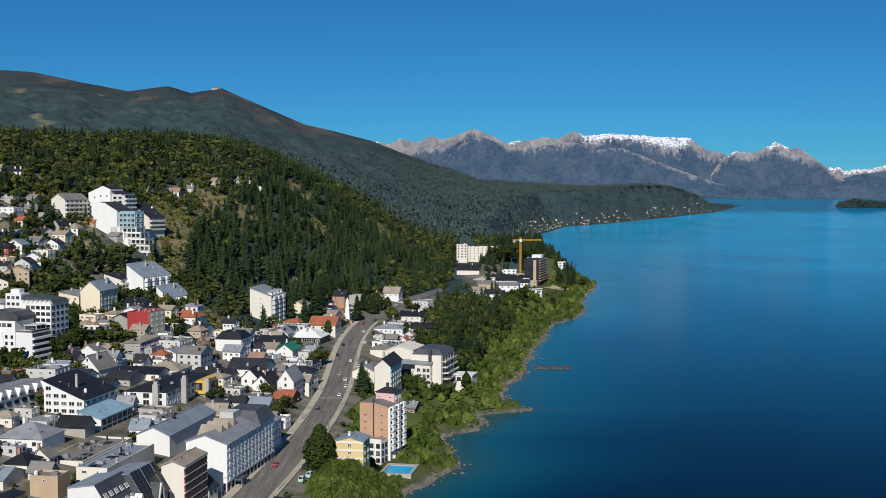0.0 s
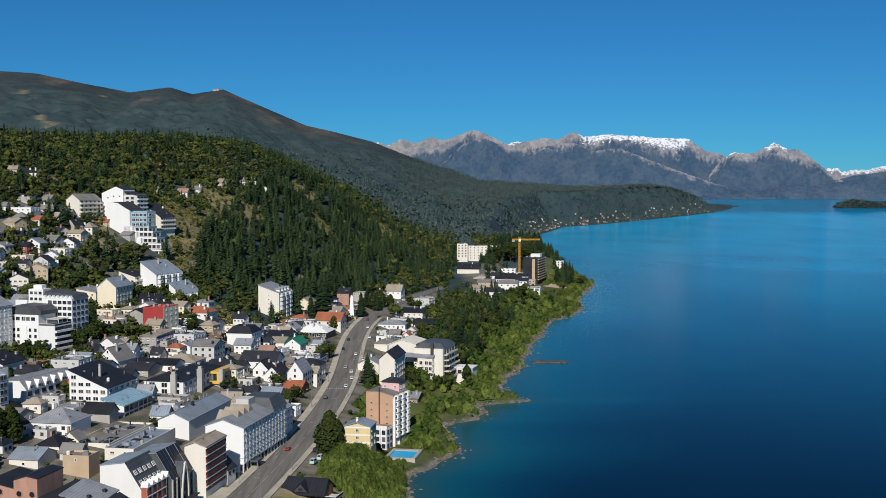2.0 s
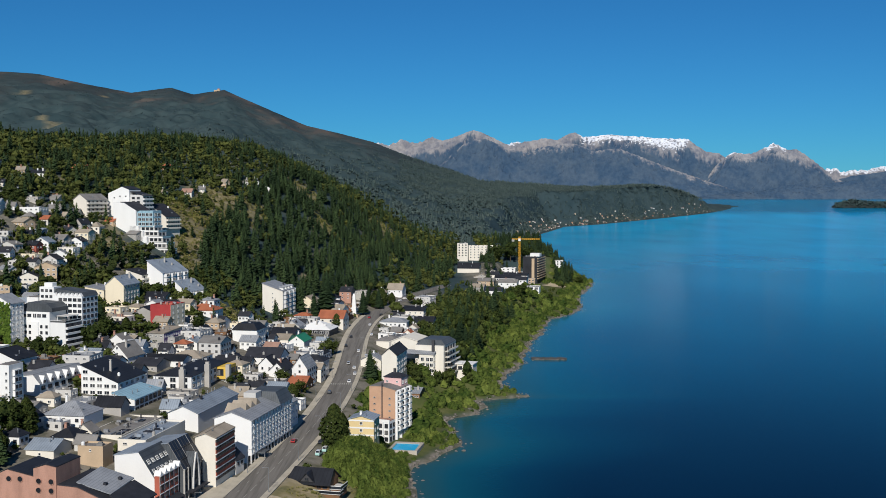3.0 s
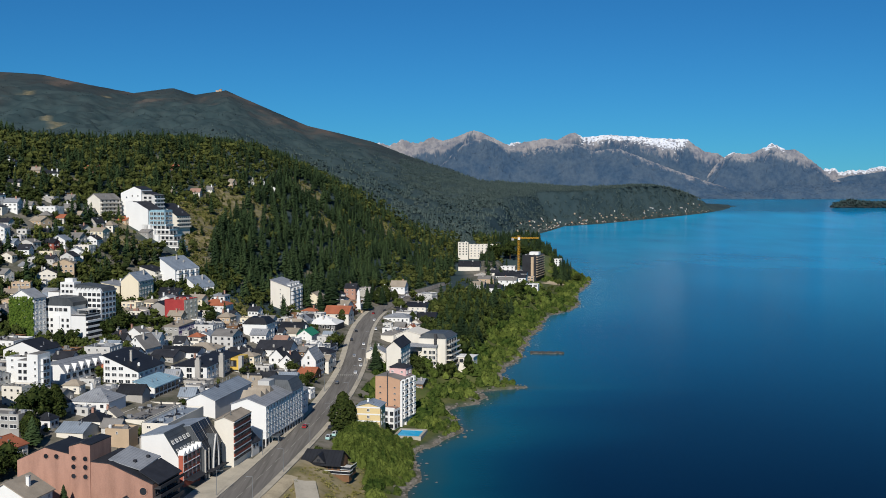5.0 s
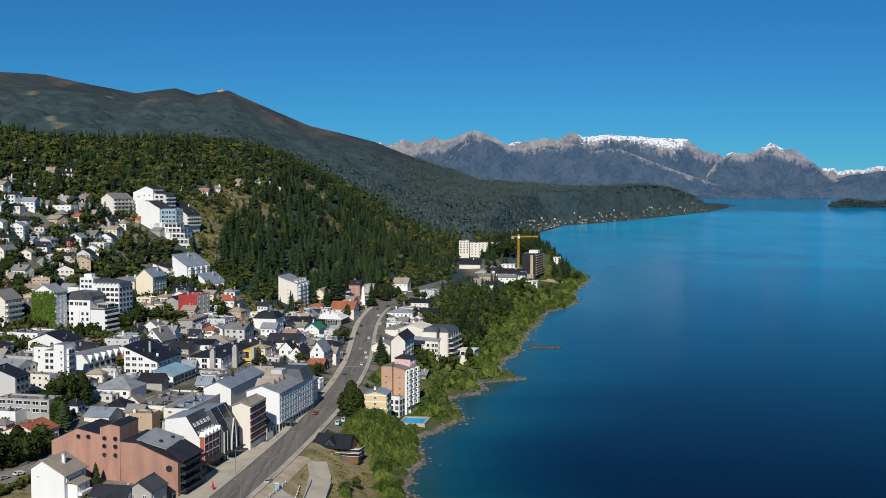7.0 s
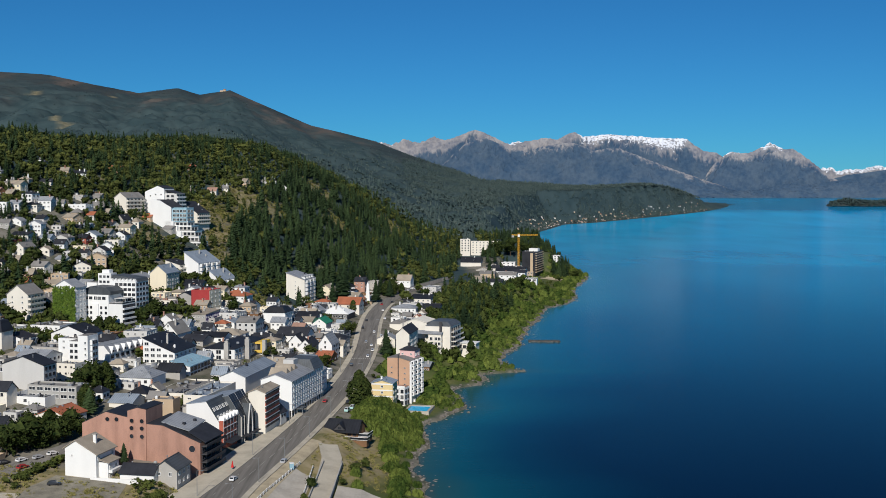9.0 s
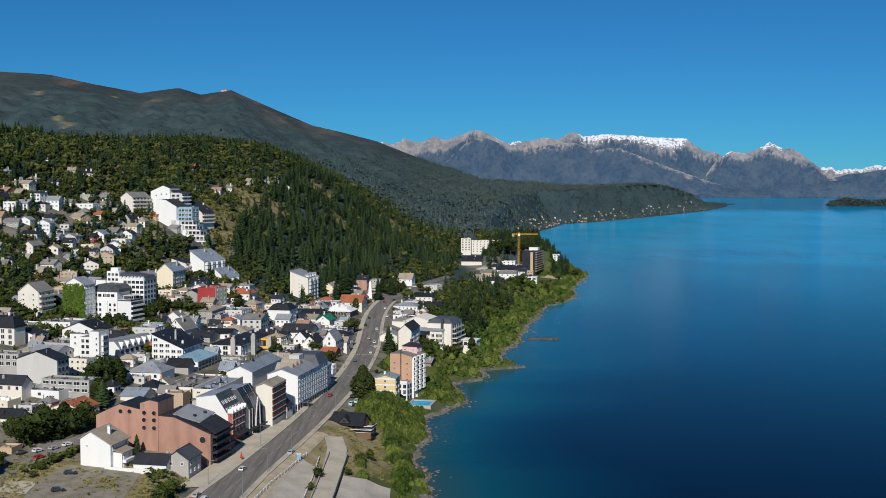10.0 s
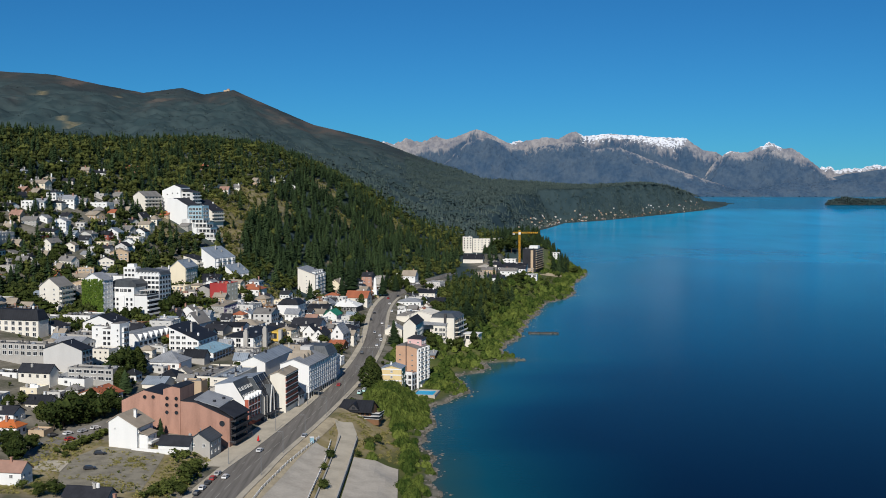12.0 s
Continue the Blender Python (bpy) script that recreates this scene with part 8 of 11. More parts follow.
def chalet():
    th = thing("chalet", -47.5, 352.0, 9.4, -14, "dark timber chalet restaurant with a black roof and glazed terraces", "house", "buildings of the town")
    FOOT.append((-46, 350, 12, 20, 14, -14))
    slab("wall", "wood", th, -7.8, 7.2, -4.6, 5, -2, 2.6)
    bm = bmesh.new()
    for q in (-1, 1):
        quad = [(-9.0, q * 6.4, 1.9), (8.0, q * 6.4, 1.9), (7.4, 0, 6.4), (-7.6, 0, 6.4)]
        plate(bm, quad if q < 0 else quad[::-1], 0.35)
    part("roof", bm, M["black"], th, "low-eaved black shingle roof")
    for x0, x1 in ((-7.8, -7.2), (7.2, 7.0)):
        bm = bmesh.new()
        solid(bm, [(x0, -4.6, 2.5), (x0, 5, 2.5), (x1, 0, 5.9)], [(0, 1, 2)])
        part("gable", bm, M["wood"], th)
    bm = bmesh.new()
    for q in (-1, 1):
        quad = [(-0.8 + q * 2.9, -6.3, 2.6), (-0.8 + q * 2.9, -3.2, 2.6), (-0.8, -0.4, 5.9), (-0.8, -6.6, 5.9)]
        plate(bm, quad if q > 0 else quad[::-1], 0.25)
    part("dormer", bm, M["black"], th, "black gabled dormer")
    bm = bmesh.new()
    solid(bm, [(-3.3, -6.0, 2.6), (1.7, -6.0, 2.6), (-0.8, -6.0, 5.5)], [(0, 1, 2)])
    part("dormer_front", bm, M["darkframe"], th)
    window(th, 1.5, 1.1, pose(-0.8, -6.03, 3.5), "darkframe")
    for i in range(6):
        window(th, 1.5, 1.5, pose(-6 + i * 2.3, -4.62, 1.0), "darkframe")
    for k, (x0, x1, y0, y1, z) in enumerate(((2.5, 12.5, -8.2, -4.7, -0.6), (7.3, 11.5, -4.6, 3.0, 0.2))):
        slab("terrace_base", "wood", th, x0 + 0.4, x1 - 0.4, y0 + 0.4, y1, z - 3.0, z - 0.2)
        slab("terrace", "stonewhite", th, x0, x1, y0, y1, z - 0.2, z, "pale terrace floor")
        for xa, xb, ya, yb in ((x0, x1, y0, y0 + 0.08), (x1 - 0.08, x1, y0 + 0.1, y1)):
            slab("glass_screen", "glass", th, xa, xb, ya, yb, z + 0.1, z + 1.0)
            slab("handrail", "frame", th, xa - 0.05, xb + 0.05, ya - 0.05, yb + 0.05, z + 1.0, z + 1.16, "white handrail")
    slab("deck", "tan", th, -9.5, 2.3, -10.0, -4.8, -2.2, -0.5, "brown timber deck")
    slab("garden_wall", "brick", th, -9.8, 2.3, -10.4, -10.1, -2.2, 0.2, "low red garden wall")


chalet()


def obelisk():
    z = float(ground(-65.6, 753.0))
    th = thing("obelisk", -65.6, 753.0, z, 0, "slender white obelisk on a stepped base in the traffic island", "monument")
    bm = bmesh.new()
    solid(bm, [(-1.7, -1.7, 1.2), (1.7, -1.7, 1.2), (1.7, 1.7, 1.2), (-1.7, 1.7, 1.2), (-0.9, -0.9, 15), (0.9, -0.9, 15), (0.9, 0.9, 15), (-0.9, 0.9, 15), (0, 0, 16.6)], [(3, 2, 1, 0), (0, 1, 5, 4), (1, 2, 6, 5), (2, 3, 7, 6), (3, 0, 4, 7), (4, 5, 8), (5, 6, 8), (6, 7, 8), (7, 4, 8)])
    part("shaft", bm, M["white"], th)
    bm = bmesh.new()
    box(bm, -3.2, 3.2, -3.2, 3.2, -1, 0.6)
    box(bm, -2.3, 2.3, -2.3, 2.3, 0.6, 1.2)
    part("base", bm, M["tan"], th)


obelisk()


def crane():
    z = float(ground(88, 1262))
    th = thing("tower_crane", 89.0, 1262.0, z, 0, "yellow tower crane over the building site", "crane")
    top = 62 - z

    def lattice(name, a, b, s, n):
        bm = bmesh.new()
        a, b = Vector(a), Vector(b)
        ax = (b - a).normalized()
        u = ax.orthogonal().normalized() * s
        v = ax.cross(u).normalized() * s
        cs = [u + v, u - v, -u - v, -u + v]

        def bar(p, q, r):
            dv = (q - p).normalized()
            e = dv.orthogonal().normalized() * r
            f = dv.cross(e).normalized() * r
            solid(bm, [p + e, p + f, p - e, p - f, q + e, q + f, q - e, q - f], [(0, 1, 5, 4), (1, 2, 6, 5), (2, 3, 7, 6), (3, 0, 4, 7)])
        for c in cs:
            bar(a + c, b + c, 0.16)
        for i in range(n):
            p, q = a.lerp(b, i / n), a.lerp(b, (i + 1) / n)
            for k in range(4):
                bar(p + cs[k], q + cs[(k + 1) % 4], 0.09)
        part(name, bm, M["crane"], th)
    lattice("mast", (0, 0, 0), (0, 0, top), 0.95, 16)
    lattice("jib", (-9, 0, top - 3.0), (24, 0, top - 3.0), 0.55, 14)
    bm = bmesh.new()
    box(bm, -9, -6, -1.2, 1.2, top - 6.0, top - 3.4)
    part("counterweight", bm, M["concrete"], th)
    bm = bmesh.new()
    box(bm, -1.4, 1.4, -1.8, 1.4, top - 5.4, top - 2.4)
    part("cabin", bm, M["white"], th)


crane()

# tan lift shaft and roof house of the dark tower
shaft = thing("lift_shaft", 104.0, 1236.5, 16.0, -16, "tan concrete lift shaft on the dark tower front", "lift shaft")
bm = bmesh.new()
box(bm, -2.2, 1.0, -1.2, 1.0, -2, 21.5)
part("wall", bm, M["tan"], shaft)
bm = bmesh.new()
box(bm, -5.0, 6.0, 4, 16, 23.6, 27.2)
part("roof_house", bm, M["white"], shaft, "white roof house")

# stone jetty out in the water, pool by the tower
jetty = thing("jetty", 71.5, 711.5, 0.0, -2, "old low stone jetty lying off the shore", "jetty")
bm = bmesh.new()
rj = random.Random(3)
n = 14
solid(bm, [(-12 + 24 * i / n, s * (3.6 + rj.uniform(-0.7, 0.8)), zz) for i in range(n + 1) for s, zz in ((-1, -1.5), (-1, rj.uniform(0.7, 1.1)), (1, rj.uniform(0.7, 1.1)), (1, -1.5))],
      [(4 * i + k, 4 * i + k + 1, 4 * i + k + 5, 4 * i + k + 4) for i in range(n) for k in range(3)] + [(0, 1, 2, 3), (4 * n + 3, 4 * n + 2, 4 * n + 1, 4 * n)])
part("deck", bm, M["wetstone"], jetty)

pool = thing("swimming_pool", -17.6, 437.0, 3.3, -10, "bright blue swimming pool in a paved terrace", "pool")
FOOT.append((-17.6, 437, 8, 14, 15, -10))
bm = bmesh.new()
box(bm, -6.5, 6.5, -7.4, -6.4, -5, 0.2)
box(bm, -6.5, 6.5, 6.4, 9, -5, 0.2)
box(bm, -6.5, -5.2, -6.4, 6.4, -5, 0.2)
box(bm, 5.2, 6.5, -6.4, 6.4, -5, 0.2)
part("terrace", bm, M["lot"], pool)
bm = bmesh.new()
box(bm, -5.2, 5.2, -6.4, 6.4, -3, -0.1)
part("pool_water", bm, M["pool"], pool, "clear blue pool water")

# chimneys and yellow bay of the white hall
hall = thing("stone_chimney", -119.5, 455.4, 22.0, -10, "tall grey stone chimney stack beside a white hall", "chimney", "stone chimneys")
bm = bmesh.new()
box(bm, -1.2, 1.2, -1.1, 1.1, 0, 12.5)
box(bm, -0.8, 0.8, -0.7, 0.7, 12.5, 13.6)
part("shaft", bm, M["stone"], hall)
copy_thing(hall, pose(-111.2, 470.5, 22.0, 0, 0, -10))
bay = thing("corner_bay", -107.4, 493.0, 23.4, -10, "bright yellow projecting bay with dark windows", "bay")
bm = bmesh.new()
box(bm, -6.4, 3.2, -8, 6, 1.6, 3.0)
box(bm, -6.4, 3.2, -8, 6, 6.4, 7.4)
for x0, x1 in ((-6.4, -5.4), (2.2, 3.2)):
    box(bm, x0, x1, -8, 6, 3.0, 6.4)
part("wall", bm, M["ochre"], bay)
bm = bmesh.new()
box(bm, -5.4, 2.2, -7.2, 5.4, 3.0, 6.4)
part("recess", bm, M["slate"], bay, "dark recessed window band")
for i in range(4):
    window(bay, 1.7, 3.0, pose(-4.4 + i * 1.9, -7.22, 4.7), "darkframe")
    window(bay, 2.0, 2.4, pose(3.22, -3.6 + i * 2.5, 4.7, 0, 0, 90), "darkframe")
bm = bmesh.new()
box(bm, -6.0, 2.8, -6.5, 5.5, -2.0, 1.6)
part("base_wall", bm, M["white"], bay)
bm = bmesh.new()
box(bm, 3.3, 5.2, -8.3, -5.6, -2.0, 8.6)
part("stone_pillar", bm, M["stone"], bay, "grey stone pillar")


def white_hotel():
    """Tall white hotel: front block under a dark roof, balconied side, high rear wing and stair tower."""
    th = thing("hotel", -198.6, 501.5, 33.0, -16, "tall white hotel with dark roof, balconied side and rear wing", "hotel", "buildings of the town")
    FOOT.append((-191.0, 516.0, 22, 30, 30, -16))
    slab("front_block", "white", th, -12.2, 3.4, 0, 13.5, -4, 22.4)
    slab("side_block", "white", th, 3.5, 12.2, 0.2, 13.5, -4, 17.4)
    piece("roof", "darkroof", th, [(-12.6, 22.45), (4.6, 22.45), (4.4, 24.4), (1.5, 26.6), (-9.0, 27.0), (-12.2, 25.6)], 0.4, 13.4, "dark grey rounded roof")
    slab("terrace_floor", "greyroof", th, 3.8, 11.9, 0.5, 13.2, 17.4, 17.5)
    for x0, x1, y0, y1 in ((3.6, 12.2, 0.2, 0.3), (12.1, 12.2, 0.4, 13.4)):
        slab("terrace_rail", "frame", th, x0, x1, y0, y1, 18.3, 18.45)
        slab("terrace_glass", "glass", th, x0, x1, y0 + 0.02, y1 - 0.02, 17.5, 18.3)
    slab("pergola", "stonewhite", th, 4.2, 11.4, 4.5, 12.5, 20.0, 20.3)
    for x, y in ((4.5, 5), (11, 5), (11, 12)):
        slab("pergola_post", "frame", th, x - 0.12, x + 0.12, y - 0.12, y + 0.12, 17.5, 20.0)
    glaze(th, "front", -0.02, (-10.4, -8.0), (15.2, 12.2, 9.2, 6.2, 3.2), 1.3, 1.4, "darkframe")
    glaze(th, "front", -0.02, (-1.4, 1.6), (15.2, 12.2, 9.2, 6.2, 3.2, 0.4), 1.3, 1.4, "darkframe")
    glaze(th, "front", -0.02, (-11.0, -8.2, -2.6, 0.4), (20.6,), 2.2, 1.5, "darkframe")
    glaze(th, "front", -0.02, (-5.6, -4.6), (20.6,), 0.7, 1.7, "darkframe")
    slab("pier", "white", th, -6.9, -3.0, -0.5, 0.0, -4, 17.4)
    for k in range(6):
        z = 1.0 + 2.8 * k
        slab("balcony", "white", th, 12.2, 13.3, 0.3, 13.4, z - 0.9, z + 0.15, "white balcony parapet")
        slab("balcony_recess", "slate", th, 12.2, 12.26, 0.6, 13.1, z + 0.2, z + 1.8)
        glaze(th, "right", 12.28, spread(0.6, 13.1, 4), (z + 1.0,), 2.6, 1.5, "darkframe")
    slab("rear_wing", "white", th, -4.8, 12.2, 14.2, 28.0, -4, 29.2)
    piece("rear_roof", "darkroof", th, [(-5.2, 28.9), (12.5, 28.9), (11.0, 31.0), (-4.0, 32.6)], 15.8, 28.3, "dark slate roof of the rear wing")
    glaze(th, "front", 14.18, spread(-1.6, 12.2, 5), [27.4 - 2.9 * k for k in range(6)], 2.1, 1.5, "darkframe")
    glaze(th, "right", 12.22, spread(14.4, 28.0, 4), [27.4 - 2.9 * k for k in range(8)], 2.1, 1.5, "darkframe")
    for x in spread(-4.8, 12.2, 7):
        bm = bmesh.new()
        solid(bm, [(x - 1.2, 14.1, 29.1), (x + 1.2, 14.1, 29.1), (x, 14.1, 30.7), (x - 1.2, 16.6, 29.1), (x + 1.2, 16.6, 29.1), (x, 16.6, 30.7)], [(0, 1, 2), (5, 4, 3), (0, 2, 5, 3), (1, 4, 5, 2), (0, 3, 4, 1)])
        part("sawtooth_gable", bm, M["white"], th)
    slab("stair_tower", "white", th, -13.4, -5.0, 15.5, 22.0, -4, 33.4)
    slab("stair_tower_cap", "white", th, -11.6, -6.8, 17.0, 20.6, 33.4, 35.4)
    glaze(th, "front", 15.48, spread(-13.0, -5.4, 3), (31.6, 28.6), 1.6, 1.2, "darkframe")
    slab("link", "white", th, -20.0, -13.4, 14.0, 24.0, -4, 28.0)
    slab("link_roof", "greyroof", th, -19.8, -13.5, 14.2, 23.8, 28.0, 28.2)


white_hotel()


def long_hotel():
    """Pale hotel along the avenue: low gabled roof, cross gables, five rows of framed windows over an arcade."""
    th = thing("hotel", -76.0, 394.0, 12.6, -11, "long pale grey hotel with rows of white-framed windows over an arcade", "hotel", "buildings of the town")
    a, b, h = 7.4, 23.5, 16.4
    FOOT.append((-76.0, 394.0, 26, 15, 47, -11))
    piece("wall", "white", th, [(-a, -2), (a - 1.6, -2), (a - 1.6, 3.1), (a, 3.1), (a, h), (-0.6, h + 2.8), (-a, h + 0.4)], -b, b)
    bm = bmesh.new()
    plate(bm, [(-0.6, -b - 0.3, h + 3.1), (a + 0.5, -b - 0.3, h + 0.12), (a + 0.5, 8, h + 0.12), (-0.6, 8, h + 3.1)], 0.3)
    plate(bm, [(-a - 0.4, -b - 0.3, h + 0.55), (-0.6, -b - 0.3, h + 3.1), (-0.6, 8, h + 3.1), (-a - 0.4, 8, h + 0.55)], 0.3)
    part("roof", bm, M["zinc"], th, "pale metal sheet roof")
    bm = bmesh.new()
    solid(bm, [(-a, 8, h + 0.3), (a + 0.4, 8, h + 0.1), (a + 0.4, b + 0.4, h + 0.1), (-a, b + 0.4, h + 0.3), (-a + 2, 9.5, h + 5.0), (a - 2.2, 9.5, h + 5.0), (a - 2.2, b - 1.5, h + 5.0), (-a + 2, b - 1.5, h + 5.0)], [(3, 2, 1, 0), (0, 1, 5, 4), (1, 2, 6, 5), (2, 3, 7, 6), (3, 0, 4, 7), (4, 5, 6, 7)])
    part("mansard_roof", bm, M["darkroof"], th, "dark grey mansard at the far end")
    slab("entrance_canopy", "darkroof", th, 7.5, 10.6, -17.8, -12.6, 2.7, 3.3, "dark entrance canopy")
    for y in (-17.6, -13.0):
        slab("canopy_post", "steel", th, 10.2, 10.4, y, y + 0.2, -0.5, 2.7)
    slab("stair_house", "stonewhite", th, -5.6, -0.5, 2.0, 8.6, h, h + 5.6, "pale flat-topped stair house")
    for y in (-13.0, -7.4, -1.8):
        bm = bmesh.new()
        solid(bm, [(-a + 0.6, y - 2.7, h + 0.9), (-a + 0.6, y + 2.7, h + 0.9), (-a + 1.2, y, h + 4.4), (2.2, y - 2.7, h + 2.0), (2.2, y + 2.7, h + 2.0), (1.4, y, h + 4.4)], [(0, 1, 2), (5, 4, 3), (0, 2, 5, 3), (1, 4, 5, 2), (0, 3, 4, 1)])
        part("cross_gable", bm, M["tanroof"], th, "weathered tan cross gable")
    cols = spread(-b + 0.9, b - 0.9, 13)
    for j in range(5):
        z = 4.8 + j * 2.62
        glaze(th, "right", a + 0.02, cols, [z], 1.25, 1.55)
        bm = bmesh.new()
        box(bm, a, a + 0.22, -b, b, z - 1.28, z - 1.12)
        part("string_course", bm, M["white"], th, "white band under the windows")
        for u in cols:
            bm = bmesh.new()
            solid(bm, [(a, u - 0.95, z + 0.86), (a, u + 0.95, z + 0.86), (a, u, z + 1.28), (a + 0.34, u - 0.95, z + 0.86), (a + 0.34, u + 0.95, z + 0.86), (a + 0.34, u, z + 1.28)], [(0, 1, 2), (5, 4, 3), (0, 2, 5, 3), (1, 4, 5, 2), (0, 3, 4, 1)])
            part("window_hood", bm, M["white"], th)
    for y in spread(-b, b, 13) + [-b + 0.3, b - 0.3]:
        slab("arcade_pier", "stonewhite", th, a - 0.5, a - 0.02, y - 1.8 if abs(y) < b - 1 else y - 0.25, y - 1.3 if abs(y) < b - 1 else y + 0.25, -2, 3.1)
    glaze(th, "right", a - 1.58, spread(-b, b, 11), [1.5], 3.0, 2.2, "darkframe")
    bm = bmesh.new()
    plate(bm, [(a, -b + 6, 3.5), (a + 3.2, -b + 6, 3.0), (a + 3.2, -b + 12, 3.0), (a, -b + 12, 3.5)], 0.2)
    part("canopy", bm, M["slate"], th, "dark entrance canopy")
    slab("canopy_post", "steel", th, a + 2.9, a + 3.05, -b + 6.1, -b + 6.25, -2, 3.0)
    slab("canopy_post", "steel", th, a + 2.9, a + 3.05, -b + 11.7, -b + 11.85, -2, 3.0)


long_hotel()


def salmon_tower():
    """Salmon slab with white glazed bays stacked on its lake side and a pink roof house."""
    th = thing("apartment_building", -25.9, 465.0, 2.0, -22, "narrow salmon tower with white glazed bays on its lake side", "apartment building", "buildings of the town")
    FOOT.append((-25.9, 465.0, 11, 14, 18, -22))
    a, b, h = 6.5, 8.2, 22.8
    piece("wall", "orange", th, [(-a, -2), (a, -2), (a, h), (0.0, h + 1.5), (-a, h + 1.2)], -b, b)
    bm = bmesh.new()
    plate(bm, [(-a - 0.2, -b + 0.4, h + 1.5), (0, -b + 0.4, h + 1.8), (0, b, h + 1.8), (-a - 0.2, b, h + 1.5)], 0.25)
    plate(bm, [(0, -b + 0.4, h + 1.8), (a + 0.2, -b + 0.4, h + 0.3), (a + 0.2, b, h + 0.3), (0, b, h + 1.8)], 0.25)
    part("roof", bm, M["greyroof"], th)
    slab("facing", "white", th, a, a + 0.3, -b + 0.1, b, -2, h - 0.4, "white rendered lake front")
    for u in spread(-b, b, 3):
        for j in range(7):
            z = 5.4 + j * 2.72
            bm = bmesh.new()
            solid(bm, [(0, -1.9, -1.15), (0, 1.9, -1.15), (1.5, 1.2, -1.15), (1.5, -1.2, -1.15), (0, -1.9, 1.2), (0, 1.9, 1.2), (1.5, 1.2, 1.2), (1.5, -1.2, 1.2)], [(3, 2, 1, 0), (4, 5, 6, 7), (0, 3, 7, 4), (3, 2, 6, 7), (2, 1, 5, 6)])
            bay = part("bay_window", bm, M["white"], th, "white projecting bay window", pose(a + 0.3, u, z))
            window(bay, 1.9, 1.5, pose(1.52, 0, 0.1, 0, 0, 90), "frame")
            window(bay, 1.0, 1.5, pose(0.75, -1.57, 0.1, 0, 0, 25), "frame")
        slab("pilaster", "white", th, a + 0.3, a + 1.1, u + 2.2, u + 2.8, -2, h - 1.5, "white pilaster")
    slab("pilaster", "white", th, a + 0.3, a + 1.1, -b + 0.1, -b + 0.6, -2, h - 1.5, "white pilaster")
    for j in range(5):
        window(th, 1.1, 0.6, pose(-3.9, -b - 0.01, 19.2 - j * 2.9), "stone")
        window(th, 1.1, 0.6, pose(3.7, -b - 0.01, 19.2 - j * 2.9), "stone")
    slab("flue", "darkframe", th, -0.25, 0.2, -b - 0.35, -b, 6.0, h + 3.4, "tall dark flue pipe")
    slab("penthouse", "pink", th, -3.0, 5.6, 0.4, 7.6, h, h + 4.6, "pale pink roof house")
    bm = bmesh.new()
    solid(bm, [(-3.6, -0.2, h + 4.6), (6.2, -0.2, h + 4.6), (6.2, 8.2, h + 4.6), (-3.6, 8.2, h + 4.6), (-0.4, 4.0, h + 6.4), (3.0, 4.0, h + 6.4)], [(3, 2, 1, 0), (0, 1, 5, 4), (1, 2, 5), (2, 3, 4, 5), (3, 0, 4)])
    part("penthouse_roof", bm, M["slate"], th)
    slab("chimney", "darkframe", th, 0.3, 1.3, 3.4, 4.4, h + 5.0, h + 8.2)
    glaze(th, "front", 0.39, (-1.4, 3.6), [h + 2.6], 1.2, 0.9)
    glaze(th, "right", 5.62, (2.2, 5.6), [h + 2.4], 1.6, 1.5)
    wing = thing("apartment_building", -29.0, 453.8, 2.0, -22, "white lower wing with a gridded front above the pool", "apartment building", "buildings of the town")
    FOOT.append((-29.0, 453.8, 8, 12, 8, -22))
    slab("wall", "white", wing, -6.2, 5.4, -3.6, 2.6, -2, 10.0)
    slab("roof", "tanpink", wing, -6.0, 5.2, -3.4, 2.4, 10.0, 10.3, "faded pink flat roof")
    slab("parapet", "white", wing, -6.3, 5.5, -3.7, -3.4, 9.6, 10.8)
    for x in spread(-6.2, 5.4, 4):
        slab("pilaster", "white", wing, x + 1.2, x + 1.6, -4.1, -3.6, -2, 9.8)
    glaze(wing, "front", -3.61, spread(-6.2, 5.4, 4), (2.0, 5.0, 8.0), 1.7, 1.8, "darkframe")
    glaze(wing, "right", 5.42, (-2.0, 1.0), (2.0, 5.0, 8.0), 1.9, 1.8, "darkframe")


salmon_tower()


